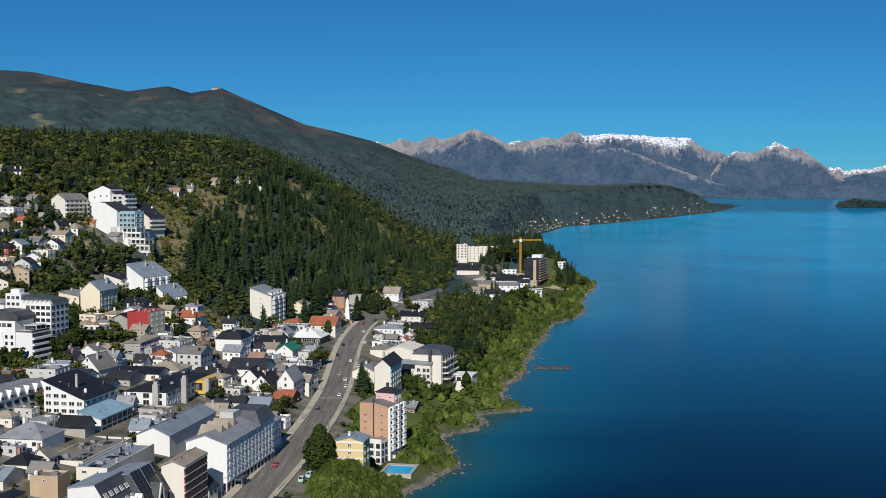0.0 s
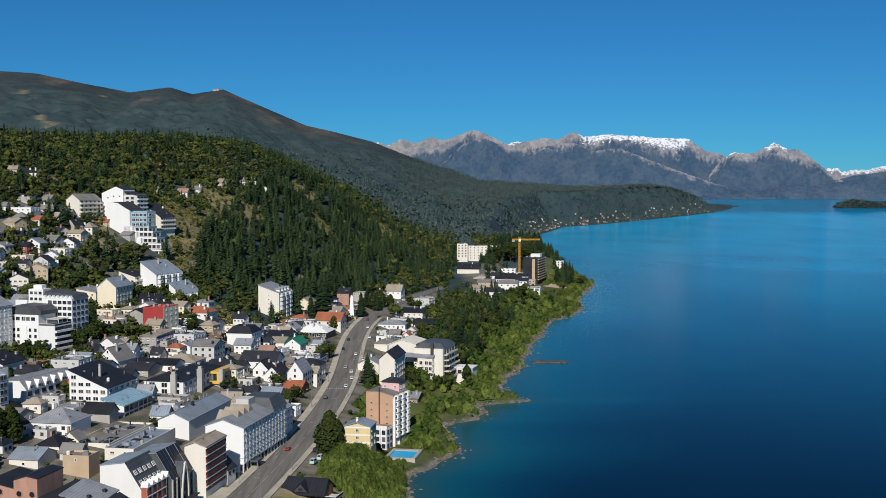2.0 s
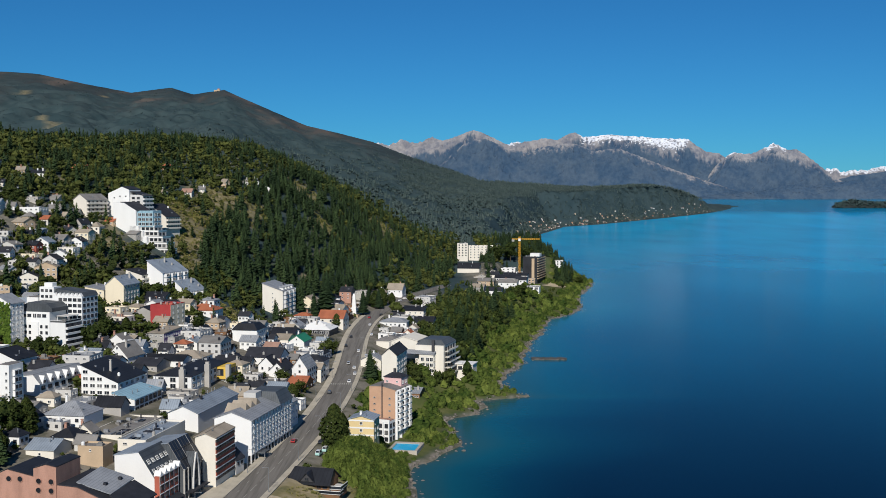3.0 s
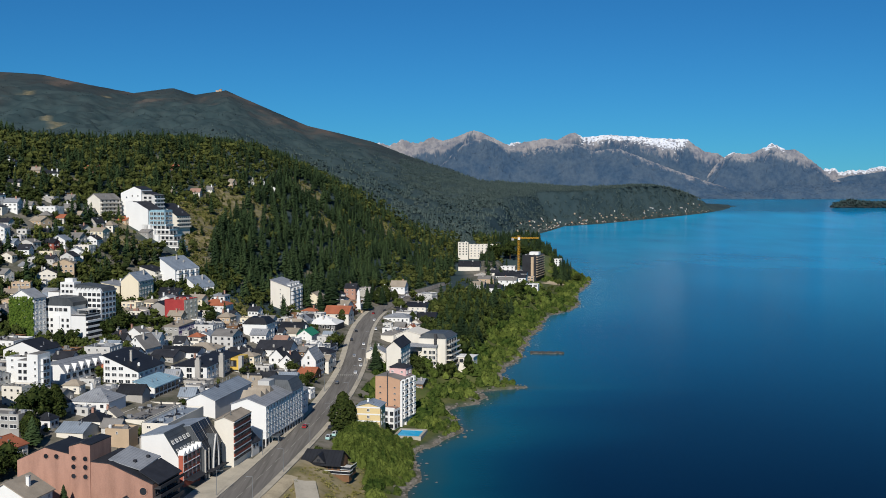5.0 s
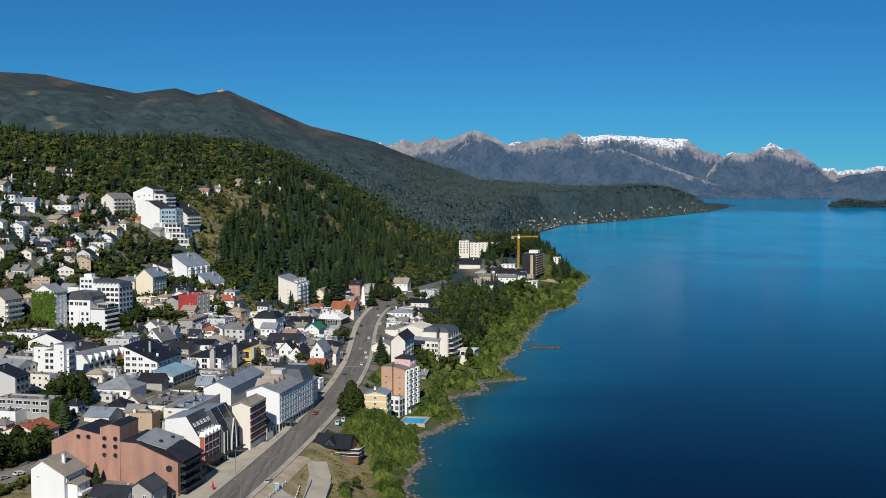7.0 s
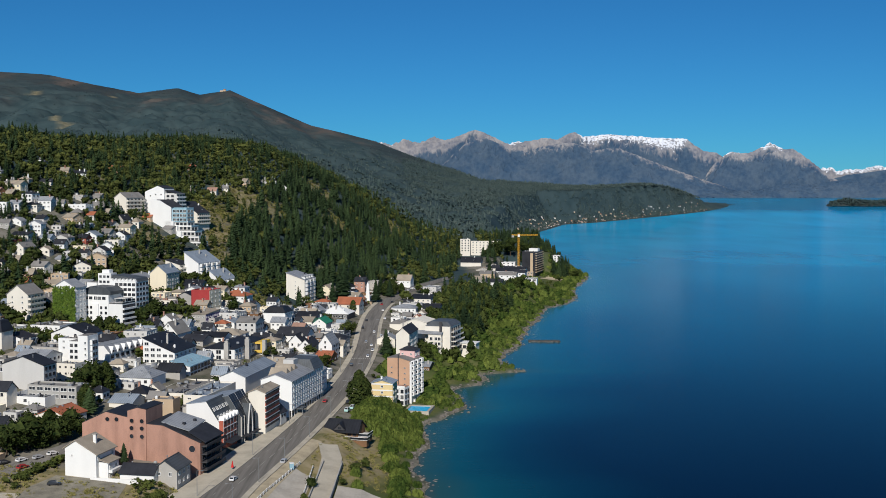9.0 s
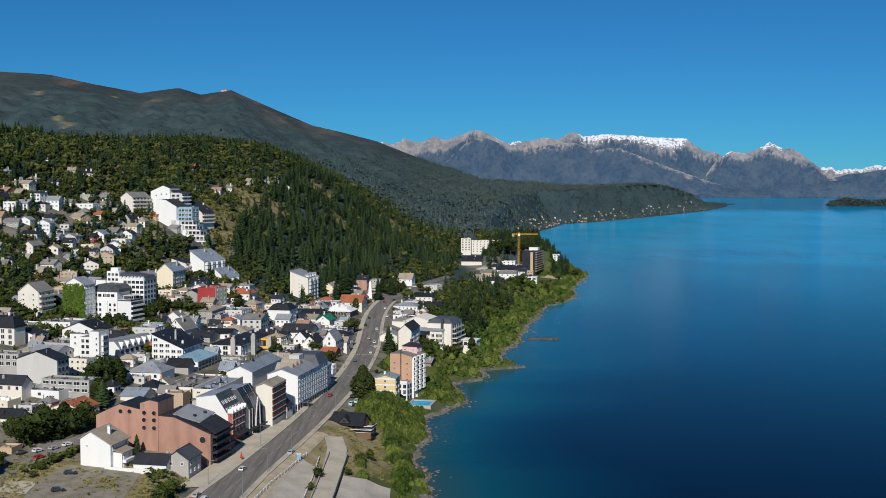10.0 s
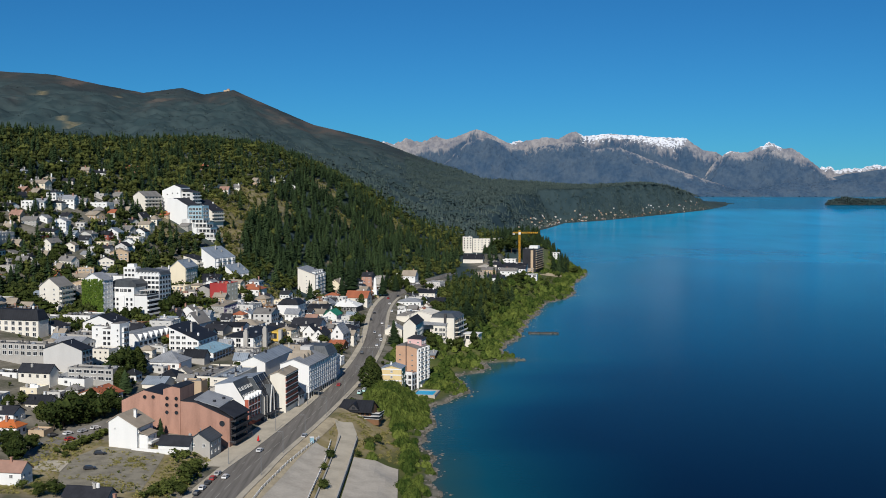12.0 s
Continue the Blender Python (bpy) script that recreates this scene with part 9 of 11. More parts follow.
def lot_house():
    """White house on the bare lot: an uneven broad gable, a balcony annex on its street side."""
    th = thing("house", -128.6, 259.7, 14.9, -12, "white house with a weathered grey gable roof on a bare lot", "house", "buildings of the town")
    FOOT.append((-128.6, 259.7, 10, 15, 14, -12))
    piece("wall", "white", th, [(-6.2, -2), (5.6, -2), (5.6, 9.2), (-2.2, 13.6), (-6.2, 11.0)], -6.5, 6.5)
    bm = bmesh.new()
    plate(bm, [(-2.2, -7.0, 14.0), (6.4, -7.0, 9.2), (6.4, 7.0, 9.2), (-2.2, 7.0, 14.0)], 0.3)
    plate(bm, [(-6.9, -7.0, 10.95), (-2.2, -7.0, 14.0), (-2.2, 7.0, 14.0), (-6.9, 7.0, 10.95)], 0.3)
    part("roof", bm, M["tanroof"], th, "weathered grey-tan roof")
    slab("chimney", "white", th, 1.2, 2.2, -0.6, 0.3, 10.5, 14.6, "white plastered chimney")
    slab("chimney_cap", "stone", th, 1.05, 2.35, -0.75, 0.45, 14.6, 14.9)
    slab("annex", "white", th, 5.6, 9.0, -4.5, 3.0, -2, 6.0)
    bm = bmesh.new()
    plate(bm, [(5.4, -5.0, 7.2), (9.6, -5.0, 6.1), (9.6, 3.5, 6.1), (5.4, 3.5, 7.2)], 0.25)
    part("annex_roof", bm, M["tanroof"], th)
    glaze(th, "right", 5.62, (-4.8, 4.6), (7.6,), 1.2, 1.2)
    glaze(th, "right", 9.02, (-3.0, 0.8), (1.2, 4.2), 1.3, 1.3)
    glaze(th, "front", -6.52, (-3.6,), (8.6,), 0.7, 0.5)
    slab("balcony", "white", th, 9.0, 10.4, -4.2, 2.6, 2.4, 3.4)
    slab("yard_wall", "white", th, 4.0, 22.0, -8.0, -7.7, -2, 1.6, "white yard wall")


lot_house()


def hotel_wing():
    """Cream hotel wing stepping down to the lake, with a glazed corner and deep balconies."""
    th = thing("hotel", -11.0, 590.0, 8.0, -16, "cream hotel wing with a glazed corner bay and deep balconies", "hotel", "buildings of the town")
    FOOT.append((-11.0, 600.0, 20, 30, 32, -16))
    slab("wall", "ivory", th, -6.5, 10.5, 0, 26, -4, 18.6)
    piece("upper_wall", "ivory", th, [(-24, 10), (-6.5, 10), (-6.5, 20.4), (-15.0, 22.6), (-24, 19.0)], 4, 24)
    bm = bmesh.new()
    plate(bm, [(-24.5, 3.6, 19.2), (-15, 3.6, 22.9), (-15, 24.4, 22.9), (-24.5, 24.4, 19.2)], 0.3)
    plate(bm, [(-15, 3.6, 22.9), (-6.3, 3.6, 20.6), (-6.3, 24.4, 20.6), (-15, 24.4, 22.9)], 0.3)
    part("upper_roof", bm, M["ivory"], th, "pale sloping roof edge")
    bm = bmesh.new()
    solid(bm, [(-6.9, 2.0, 18.6), (10.9, 2.0, 18.6), (10.9, 26.4, 18.6), (-6.9, 26.4, 18.6), (-4.0, 5.0, 21.4), (7.6, 5.0, 21.4), (7.6, 23.0, 21.4), (-4.0, 23.0, 21.4)], [(3, 2, 1, 0), (0, 1, 5, 4), (1, 2, 6, 5), (2, 3, 7, 6), (3, 0, 4, 7), (4, 5, 6, 7)])
    part("roof", bm, M["darkroof"], th, "dark grey hipped roof")
    slab("glazed_corner", "ivory", th, -3.0, 5.6, -4.2, 0.2, -4, 13.8)
    bm = bmesh.new()
    plate(bm, [(-12, -4.6, 14.6), (6.0, -4.6, 14.2), (6.0, 0.5, 15.6), (-12, 0.5, 16.0)], 0.35)
    part("corner_roof", bm, M["zinc"], th)
    for z in (1.6, 4.8, 8.0, 11.2):
        glaze(th, "front", -4.22, (-1.0, 2.2, 4.4), (z,), 1.9, 2.1, "frame")
        glaze(th, "right", 5.62, (-2.6,), (z,), 2.0, 2.1, "frame")
    for j in range(5):
        z = 2.6 + j * 3.1
        slab("balcony", "ivory", th, 10.5, 12.6 + 0.7 * (4 - j), 2.0, 24.0, z - 0.12, z + 0.12, "cream balcony slab")
        slab("balcony_front", "ivory", th, 12.5 + 0.7 * (4 - j), 12.65 + 0.7 * (4 - j), 2.0, 24.0, z + 0.12, z + 1.0)
        glaze(th, "right", 10.52, spread(2, 24, 4), (z + 1.45,), 3.2, 2.0, "darkframe")
    slab("chimney", "darkframe", th, 3.6, 5.2, -1.2, 0.2, 12.0, 21.8, "tall dark chimney stack")
    slab("terrace_house", "ivory", th, 12.0, 24.0, 14, 24, -4, 6.4)
    slab("terrace_roof", "white", th, 11.6, 24.6, 13.5, 24.5, 6.4, 6.8, "white flat terrace roof")
    glaze(th, "front", 13.98, spread(12, 24, 4), (4.2,), 2.4, 2.0, "darkframe")


hotel_wing()


def dormer_building():
    """White building with a row of pointed dormers along its pale roof, and the slim white tower next to it."""
    th = thing("apartment_building", -170.0, 427.0, 25.9, -16, "white building with a row of pointed roof dormers and dark windows", "apartment building", "buildings of the town")
    FOOT.append((-170.0, 432.0, 22, 14, 38, -16))
    piece("wall", "white", th, [(-8, -2), (6, -2), (6, 9.6), (2.8, 13.2), (-8, 12.0)], -14, 18)
    bm = bmesh.new()
    plate(bm, [(-8.3, -14.3, 12.3), (2.8, -14.3, 13.5), (2.8, 18.3, 13.5), (-8.3, 18.3, 12.3)], 0.3)
    plate(bm, [(2.8, -14.3, 13.5), (6.3, -14.3, 9.6), (6.3, 18.3, 9.6), (2.8, 18.3, 13.5)], 0.3)
    part("roof", bm, M["zinc"], th, "pale grey metal roof")
    for y in spread(-14, 18, 6):
        bm = bmesh.new()
        prism(bm, [(y - 1.7, 9.2), (y + 1.7, 9.2), (y, 12.6)], 0, 4.0)
        for vert in bm.verts:
            vert.co = Vector((6.5 - vert.co.y, vert.co.x, vert.co.z))
        dormer = part("dormer", bm, M["white"], th, "white pointed dormer")
        window(dormer, 1.1, 1.0, pose(6.52, y, 10.3, 0, 0, 90), "darkframe")
    glaze(th, "right", 6.02, spread(-14, 18, 7), (1.6, 4.6, 7.6), 2.6, 1.6, "darkframe")
    tower = thing("apartment_building", -172.0, 389.0, 28.2, -14, "slim white tower with stacked bay windows and a stepped roof", "apartment building", "buildings of the town")
    FOOT.append((-172.0, 389.2, 9, 13, 10, -14))
    slab("wall", "white", tower, -1.4, 3.6, -4.5, 4.5, -2, 19.4)
    slab("side_wall", "white", tower, -7.4, -1.4, -3.0, 4.5, -2, 16.4)
    slab("roof", "greyroof", tower, -7.2, -1.6, -2.8, 4.3, 16.4, 16.6)
    slab("roof", "greyroof", tower, -1.2, 3.4, -4.3, 4.3, 19.4, 19.6)
    for j in range(6):
        z = 2.4 + j * 2.75
        slab("bay_window", "white", tower, 3.6, 4.6, -2.2, 2.2, z - 1.2, z + 1.1, "white bay window")
        glaze(tower, "right", 4.62, (-1.1, 1.1), (z,), 1.6, 1.4, "darkframe")
        glaze(tower, "front", -4.52, (2.4,), (z,), 1.0, 1.1)
        glaze(tower, "front", -3.02, (-5.8, -3.4), (z - 1.5,), 1.5, 1.3, "darkframe")


dormer_building()


def terraced_building():
    """White flats stepping down the slope: a slanted top wall, a glazed front, terraces and a higher gabled block behind."""
    th = thing("terraced_building", -234.0, 742.0, 66.0, -20, "white terraced flats stepping down the hillside with a glazed front", "building", "buildings of the town")
    FOOT.append((-215, 744, 26, 48, 22, -20))
    piece("wall", "white", th, [(-1.6, 2), (16.2, 2), (17.3, 12), (17.3, 35.5), (6.5, 40.9), (-1.6, 41.3)], 0, 12)
    bm = bmesh.new()
    plate(bm, [(4.0, 0.6, 41.6), (17.6, 0.6, 35.7), (24.0, 8.0, 35.7), (10.0, 12.2, 41.6)], 0.4)
    part("roof", bm, M["slate"], th, "dark sloping roof")
    for k, (x0, x1, z) in enumerate(((17.3, 19.4, 24.6), (19.4, 22.7, 21.2), (22.7, 26.1, 17.0), (26.1, 29.4, 12.8), (29.4, 31.4, 8.6))):
        slab("terrace_block", "white", th, x0 - 5, x1, 0.0, 2.4, -8, z, "white stepped wall")
        slab("terrace", "stonewhite", th, x0 - 3, x1 + 11.5, 2.4, 12.0, z - 3.6, z - 0.6)
        slab("parapet", "white", th, x0, x1 + 11.7, 2.1, 2.3, z - 0.8, z + 0.35, "white terrace parapet")
        slab("railing", "teal", th, x1 + 11.5, x1 + 11.7, 2.3, 12.0, z - 0.6, z + 0.4, "pale glass railing")
        glaze(th, "front", 2.38, spread(x1 + 0.6, x1 + 11, 3), (z - 1.9,), 2.4, 1.9, "darkframe")
        glaze(th, "right", x1 + 11.52, (4.5, 8.5), (z - 2.2,), 2.4, 1.8, "darkframe")
    slab("glazed_front", "teal", th, 17.3, 30.2, 2.0, 12.0, 24.0, 35.4, "blue-green glazed front")
    for z in (26.0, 29.2, 32.6):
        glaze(th, "front", 1.98, spread(17.6, 30.0, 4), (z,), 2.5, 2.1, "frame")
        glaze(th, "right", 30.22, (5.0, 9.2), (z,), 3.0, 2.1, "frame")
    piece("upper_block", "white", th, [(-16.2, 20), (1.8, 20), (1.8, 50.2), (-4.2, 52.3), (-16.2, 47.6)], 14, 28)
    slab("balcony_block", "stonewhite", th, 1.8, 12.5, 15.5, 27.0, 20, 46.5)
    for j in range(4):
        z = 35.5 + j * 2.9
        slab("balcony", "white", th, 12.5, 13.8, 15.5, 27.0, z - 1.3, z - 0.3)
        glaze(th, "right", 12.52, spread(15.5, 27, 3), (z,), 2.6, 1.7, "darkframe")
        glaze(th, "front", 15.48, (4.4, 8.6), (z,), 2.4, 1.5, "darkframe")
    bm = bmesh.new()
    plate(bm, [(-4.2, 13.8, 52.7), (1.9, 13.8, 50.5), (1.9, 28.2, 50.5), (-4.2, 28.2, 52.7)], 0.35)
    plate(bm, [(1.9, 15.2, 49.0), (13.4, 15.2, 46.0), (13.4, 27.4, 46.0), (1.9, 27.4, 49.0)], 0.35)
    part("upper_roof", bm, M["slate"], th, "dark roof over the balconies")
    for x, z in ((-11, 44.5), (-6, 45.5), (-1, 45.5)):
        window(th, 0.9, 0.8, pose(x, 13.98, z), "darkframe")


terraced_building()


# ---- roads and paved ground ----
def resample(pts, n):
    pts = np.array(pts, float)
    s = np.concatenate([[0], np.cumsum(np.hypot(*np.diff(pts, axis=0).T))])
    t = np.linspace(0, s[-1], n)
    return np.stack([np.interp(t, s, pts[:, 0]), np.interp(t, s, pts[:, 1])], 1)


def ribbon(name, left, right, material, up, n=80, across=6, kind="structure", label="", category="", level=None, side=0.0):
    """A paved strip between two lines, laid on the land."""
    a, b = resample(left, n), resample(right, n)
    verts, faces = [], []
    for i in range(n):
        for j in range(across + 1):
            p = a[i] + (b[i] - a[i]) * j / across
            z = float(ground(p[0], p[1])) + up if level is None else level(p[0], p[1]) + up
            verts.append((p[0], p[1], z))
    m = across + 1
    for i in range(n - 1):
        for j in range(across):
            faces.append((i * m + j, i * m + j + 1, (i + 1) * m + j + 1, (i + 1) * m + j))
    if side:
        base = len(verts)
        for i in range(n):
            for j in (0, across):
                x, y, z = verts[i * m + j]
                verts.append((x, y, z - side))
        for i in range(n - 1):
            for q, j in ((0, 0), (1, across)):
                faces.append((i * m + j, (i + 1) * m + j, base + (i + 1) * 2 + q, base + i * 2 + q))
    ob = mesh_object(name, verts, faces, material)
    return tagged(ob, label, category, kind=kind)


def road_half(y):
    """Half the width of the avenue's asphalt at y."""
    return np.interp(y, [70, 235, 262, 400, 520, 1000], [7.4, 7.2, 6.1, 5.9, 5.7, 5.6])


def road_line(side, extra, y0=70, y1=1000):
    """A line beside the avenue: side -1 for the town, 1 for the lake, extra metres beyond the kerb; side 0 is the middle."""
    ys = np.arange(y0, y1 + 1, 6.0)
    wide = np.arange(y0 - 36.0, ys[-1] + 36.1, 6.0)
    xs = np.convolve(np.interp(wide, ROAD_Y, ROAD_X), np.ones(13) / 13, mode="valid")
    dx = np.gradient(xs, ys)
    ln = np.sqrt(1 + dx * dx)
    off = side * (road_half(ys) + extra)
    return np.stack([xs + off / ln, ys - off * dx / ln], 1)


def road_z(x, y):
    return float(np.interp(y, ROAD_Y, ROAD_Z))


ribbon("road", road_line(-1, 0), road_line(1, 0), M["asphalt"], 0.25, 260, 6, label="grey asphalt avenue curving along the town", category="road", level=road_z, side=0.5)
ribbon("pavement_wide", road_line(-1, 11.0, 240, 350), road_line(-1, 3.32, 240, 350), M["pavement"], 0.40, 60, 3, label="broad paved footway before the street fronts", category="pavement", level=road_z, side=0.9)
ribbon("pavement_town", road_line(-1, 3.3, 70, 760), road_line(-1, 0.05, 70, 760), M["pavement"], 0.40, 240, 2, label="pale paved footway on the town side", category="pavement", level=road_z, side=0.9)
ribbon("pavement_lake", road_line(1, 0.05, 70, 760), road_line(1, 2.4, 70, 760), M["pavement"], 0.40, 240, 2, label="pale paved footway on the lake side", category="pavement", level=road_z, side=0.9)
LANES = road_line(0, 0)
for off, y0, y1, gap in ((0.4, 80, 480, 4.0), (-3.6, 150, 420, 9.0)):
    verts, faces = [], []
    for k in range(int((y1 - y0) / 12)):
        for yy in (y0 + k * 12, y0 + k * 12 + 12 - gap):
            xx = float(np.interp(yy, LANES[:, 1], LANES[:, 0])) + off
            verts += [(xx - 0.1, yy, road_z(0, yy) + 0.27), (xx + 0.1, yy, road_z(0, yy) + 0.27)]
        q = len(verts) - 4
        faces.append((q, q + 1, q + 3, q + 2))
    tagged(mesh_object("lane_marking", verts, faces, M["line"]), "worn white lane marking on the asphalt", "road marking", kind="structure")

ribbon("verge", road_line(1, 2.5, 70, 330), road_line(1, 7.5, 70, 330), M["dirt"], 0.24, 120, 4, label="sandy bare verge between the avenue and the car park", category="verge")
for yc in (524,):
    verts, faces = [], []
    for k in range(12):
        for yy in (yc - 1.6, yc + 1.6):
            xx = float(np.interp(yy, LANES[:, 1], LANES[:, 0])) - 6.4 + k * 1.12
            verts += [(xx - 0.27, yy, road_z(0, yy) + 0.27), (xx + 0.27, yy, road_z(0, yy) + 0.27)]
        q = len(verts) - 4
        faces.append((q, q + 1, q + 3, q + 2))
    tagged(mesh_object("crosswalk", verts, faces, M["line"]), "worn white crosswalk stripes on the avenue", "road marking", kind="structure")
ribbon("side_street", [(-170, 170), (-163, 240), (-158, 268), (-147, 288), (-138, 312)], [(-160, 168), (-154, 236), (-150, 262), (-140, 281), (-131, 306)], M["asphalt"], 0.15, 60, 4, label="narrow asphalt side street with parked cars", category="road")
ribbon("car_park", [(-76, 150), (-72.5, 215), (-69, 250), (-62.5, 287)], [(-54, 150), (-55, 216), (-54, 235), (-53, 281)], M["lot"], 0.18, 60, 8, label="empty grey paved car park beside the avenue", category="car park", side=0.4)
ribbon("promenade", [(-53.5, 150), (-52.0, 222), (-51.5, 270), (-52.8, 306), (-55.9, 322)], [(-45.5, 150), (-45.0, 222), (-44.5, 284), (-45.0, 308), (-48.5, 326)], M["pavement"], 0.9, 70, 4, label="raised pale promenade ramp with a low wall", category="pavement", side=1.6)
ribbon("lower_terrace", [(-43.5, 150), (-43.5, 222), (-43.5, 274)], [(-23, 150), (-24.0, 228), (-25.5, 271)], M["lot"], 0.7, 50, 8, label="wide worn paved terrace near the water", category="terrace", side=1.4)
ribbon("building_site", [(112, 1226), (122, 1250), (128, 1282)], [(136, 1232), (150, 1256), (156, 1284)], M["dirt"], 0.3, 20, 5, label="bare sandy ground beside the building site", category="ground")
ribbon("point_square", [(34, 1122), (40, 1165), (48, 1210)], [(60, 1118), (68, 1162), (74, 1206)], M["lot"], 0.3, 24, 6, label="pale paved square among the houses of the point", category="pavement")
ribbon("gravel_ground", [(-137, 198), (-143, 222), (-143, 240), (-139, 254)], [(-109, 200), (-110.5, 222), (-112, 240), (-113, 251)], M["gravel"], 0.12, 30, 10, label="bare grey gravel of an empty lot", category="ground")
ribbon("concrete_slab", [(-153, 219), (-152, 232)], [(-142, 218), (-143, 232)], M["pavement"], 0.25, 8, 4, label="bare concrete slab on an empty lot", category="slab")
for (x0, y0), (x1, y1), hgt, mt, lb in (((-45.0, 150), (-44.2, 300), 1.2, "stone", "low stone wall of the promenade"), ((-52.2, 150), (-51.4, 300), 0.8, "stone", "low kerb wall of the promenade")):
    ribbon("wall_promenade", [(x0 - 0.2, y0), (x1 - 0.2, y1)], [(x0 + 0.2, y0), (x1 + 0.2, y1)], M[mt], 0.9 + hgt, 60, 1, label=lb, category="wall", side=hgt + 1.5)


# ---- vehicles, lamps ----
def car(x, y, rot, paint, label, van=False):
    z = float(ground(x, y)) + 0.15
    if abs(x - np.interp(y, ROAD_Y, ROAD_X)) < 7.3:
        z = road_z(x, y) + 0.25
    th = thing("van" if van else "car", x, y, z, rot, label, "van" if van else "car", "cars on the streets")
    bm = bmesh.new()
    hh, top = (1.35, 2.1) if van else (0.85, 1.45)
    prof = [(-2.15, 0.35), (2.15, 0.35), (2.2, 0.7), (1.3, hh), (0.6, top), (-1.5, top), (-2.1, hh), (-2.2, 0.7)]
    n = len(prof)
    solid(bm, [(-0.86 + (0.14 if z2 > hh else 0), yy, z2) for yy, z2 in prof] + [(0.86 - (0.14 if z2 > hh else 0), yy, z2) for yy, z2 in prof], [tuple(range(n)), tuple(reversed(range(n, 2 * n)))] + [(i, i + n, (i + 1) % n + n, (i + 1) % n) for i in range(n)])
    for f in bm.faces:
        if van and len(f.verts) == 4 and f.calc_center_median().z > hh:
            f.material_index = 1
    part("body", bm, [M[paint], M["car_white"]] if van else M[paint], th)
    panes = [[(sx * 0.865, -1.6, hh - 0.02), (sx * 0.865, 1.0, hh - 0.02), (sx * 0.74, 0.5, top - 0.1), (sx * 0.74, -1.4, top - 0.1)] for sx in (-1, 1)]
    panes.append([(-0.7, 1.26, hh + 0.05), (0.7, 1.26, hh + 0.05), (0.62, 0.68, top - 0.05), (-0.62, 0.68, top - 0.05)])
    panes.append([(-0.7, -2.08, hh + 0.05), (0.7, -2.08, hh + 0.05), (0.62, -1.58, top - 0.05), (-0.62, -1.58, top - 0.05)])
    for k, pane in enumerate(panes):
        bm = bmesh.new()
        solid(bm, pane, [(0, 1, 2, 3)])
        part("side_window" if k < 2 else "windscreen" if k == 2 else "rear_window", bm, M["glass"], th)
    for sx in (-0.8, 0.8):
        for yy in (-1.35, 1.4):
            bm = bmesh.new()
            bmesh.ops.create_cone(bm, cap_ends=True, segments=12, radius1=0.34, radius2=0.34, depth=0.24, matrix=pose(sx, yy, 0.34, 0, 90, 0))
            part("wheel", bm, M["tyre"], th)
    return th


CARS = ((-85.6, 226.7, -7, "car_white"), (-89.3, 231.4, -7, "car_silver"), (-89.8, 225, -7, "car_red"), (-90.3, 219, -6, "car_dark"), (-90.8, 212.5, -6, "car_white"), (-91.3, 206.2, -6, "car_dark"), (-65.3, 289.8, -9, "car_silver"), (-61.9, 402.8, -6, "car_red"), (-50.6, 401.5, -10, "car_dark"),
        (-79.7, 264.8, -10, "car_white"), (-47.4, 667, 2, "car_white"), (-51, 709, -4, "car_white"), (-60, 659, 2, "car_dark"), (-60.4, 627, 3, "car_dark"), (-51.5, 610, 3, "car_white"), (-50.2, 563, 2, "car_white"), (-48.6, 548, 0, "car_white"), (-50, 528, 0, "car_white"), (-57.4, 500, 0, "car_dark"), (-54.4, 575, 2, "car_silver"),
        (-46, 596, 4, "car_white"), (-46.5, 585, 4, "car_dark"), (-133.2, 223, -70, "car_dark"), (-135.9, 243, -75, "car_dark"), (-162, 250, -28, "car_white"), (-152.5, 259, -28, "car_red"), (-155.5, 266, -28, "car_white"), (-151, 270, -28, "car_silver"), (-160.2, 262, -28, "car_dark"), (-147.6, 275, -28, "car_white"),
        (-43, 728, -8, "car_white"), (-46.5, 760, -8, "car_dark"), (-28, 862, 60, "car_red"), (-24, 870, 60, "car_silver"), (-33, 866, 60, "car_white"), (-36, 850, -20, "car_white"), (-20, 878, 60, "car_dark"), (-16, 884, 60, "car_red"), (-54, 745, -4, "car_red"), (-67, 745, 30, "car_red"))
COLOURS = {"car_white": "white", "car_red": "red", "car_dark": "dark grey", "car_silver": "silver"}
for x, y, r, p in CARS:
    car(x, y, r, p, COLOURS[p] + " car standing on the asphalt")
for x, y in ((-49.6, 384.0), (-47.8, 391.5)):
    car(x, y, -12, "car_aqua", "aqua and white camper van parked beside the avenue", van=True)


def closed_parasol(x, y):
    """Closed red street parasol standing on the footway."""
    th = thing("parasol", x, y, road_z(x, y) + 0.4, 0, "closed red canvas parasol standing on the footway", "parasol")
    bm = bmesh.new()
    bmesh.ops.create_cone(bm, cap_ends=True, segments=8, radius1=0.06, radius2=0.05, depth=3.0, matrix=pose(0, 0, 1.5))
    part("pole", bm, M["steel"], th)
    bm = bmesh.new()
    bmesh.ops.create_cone(bm, cap_ends=True, segments=10, radius1=0.55, radius2=0.08, depth=2.4, matrix=pose(0, 0, 1.9))
    part("canvas", bm, M["signred"], th)


closed_parasol(-82.8, 279.1)


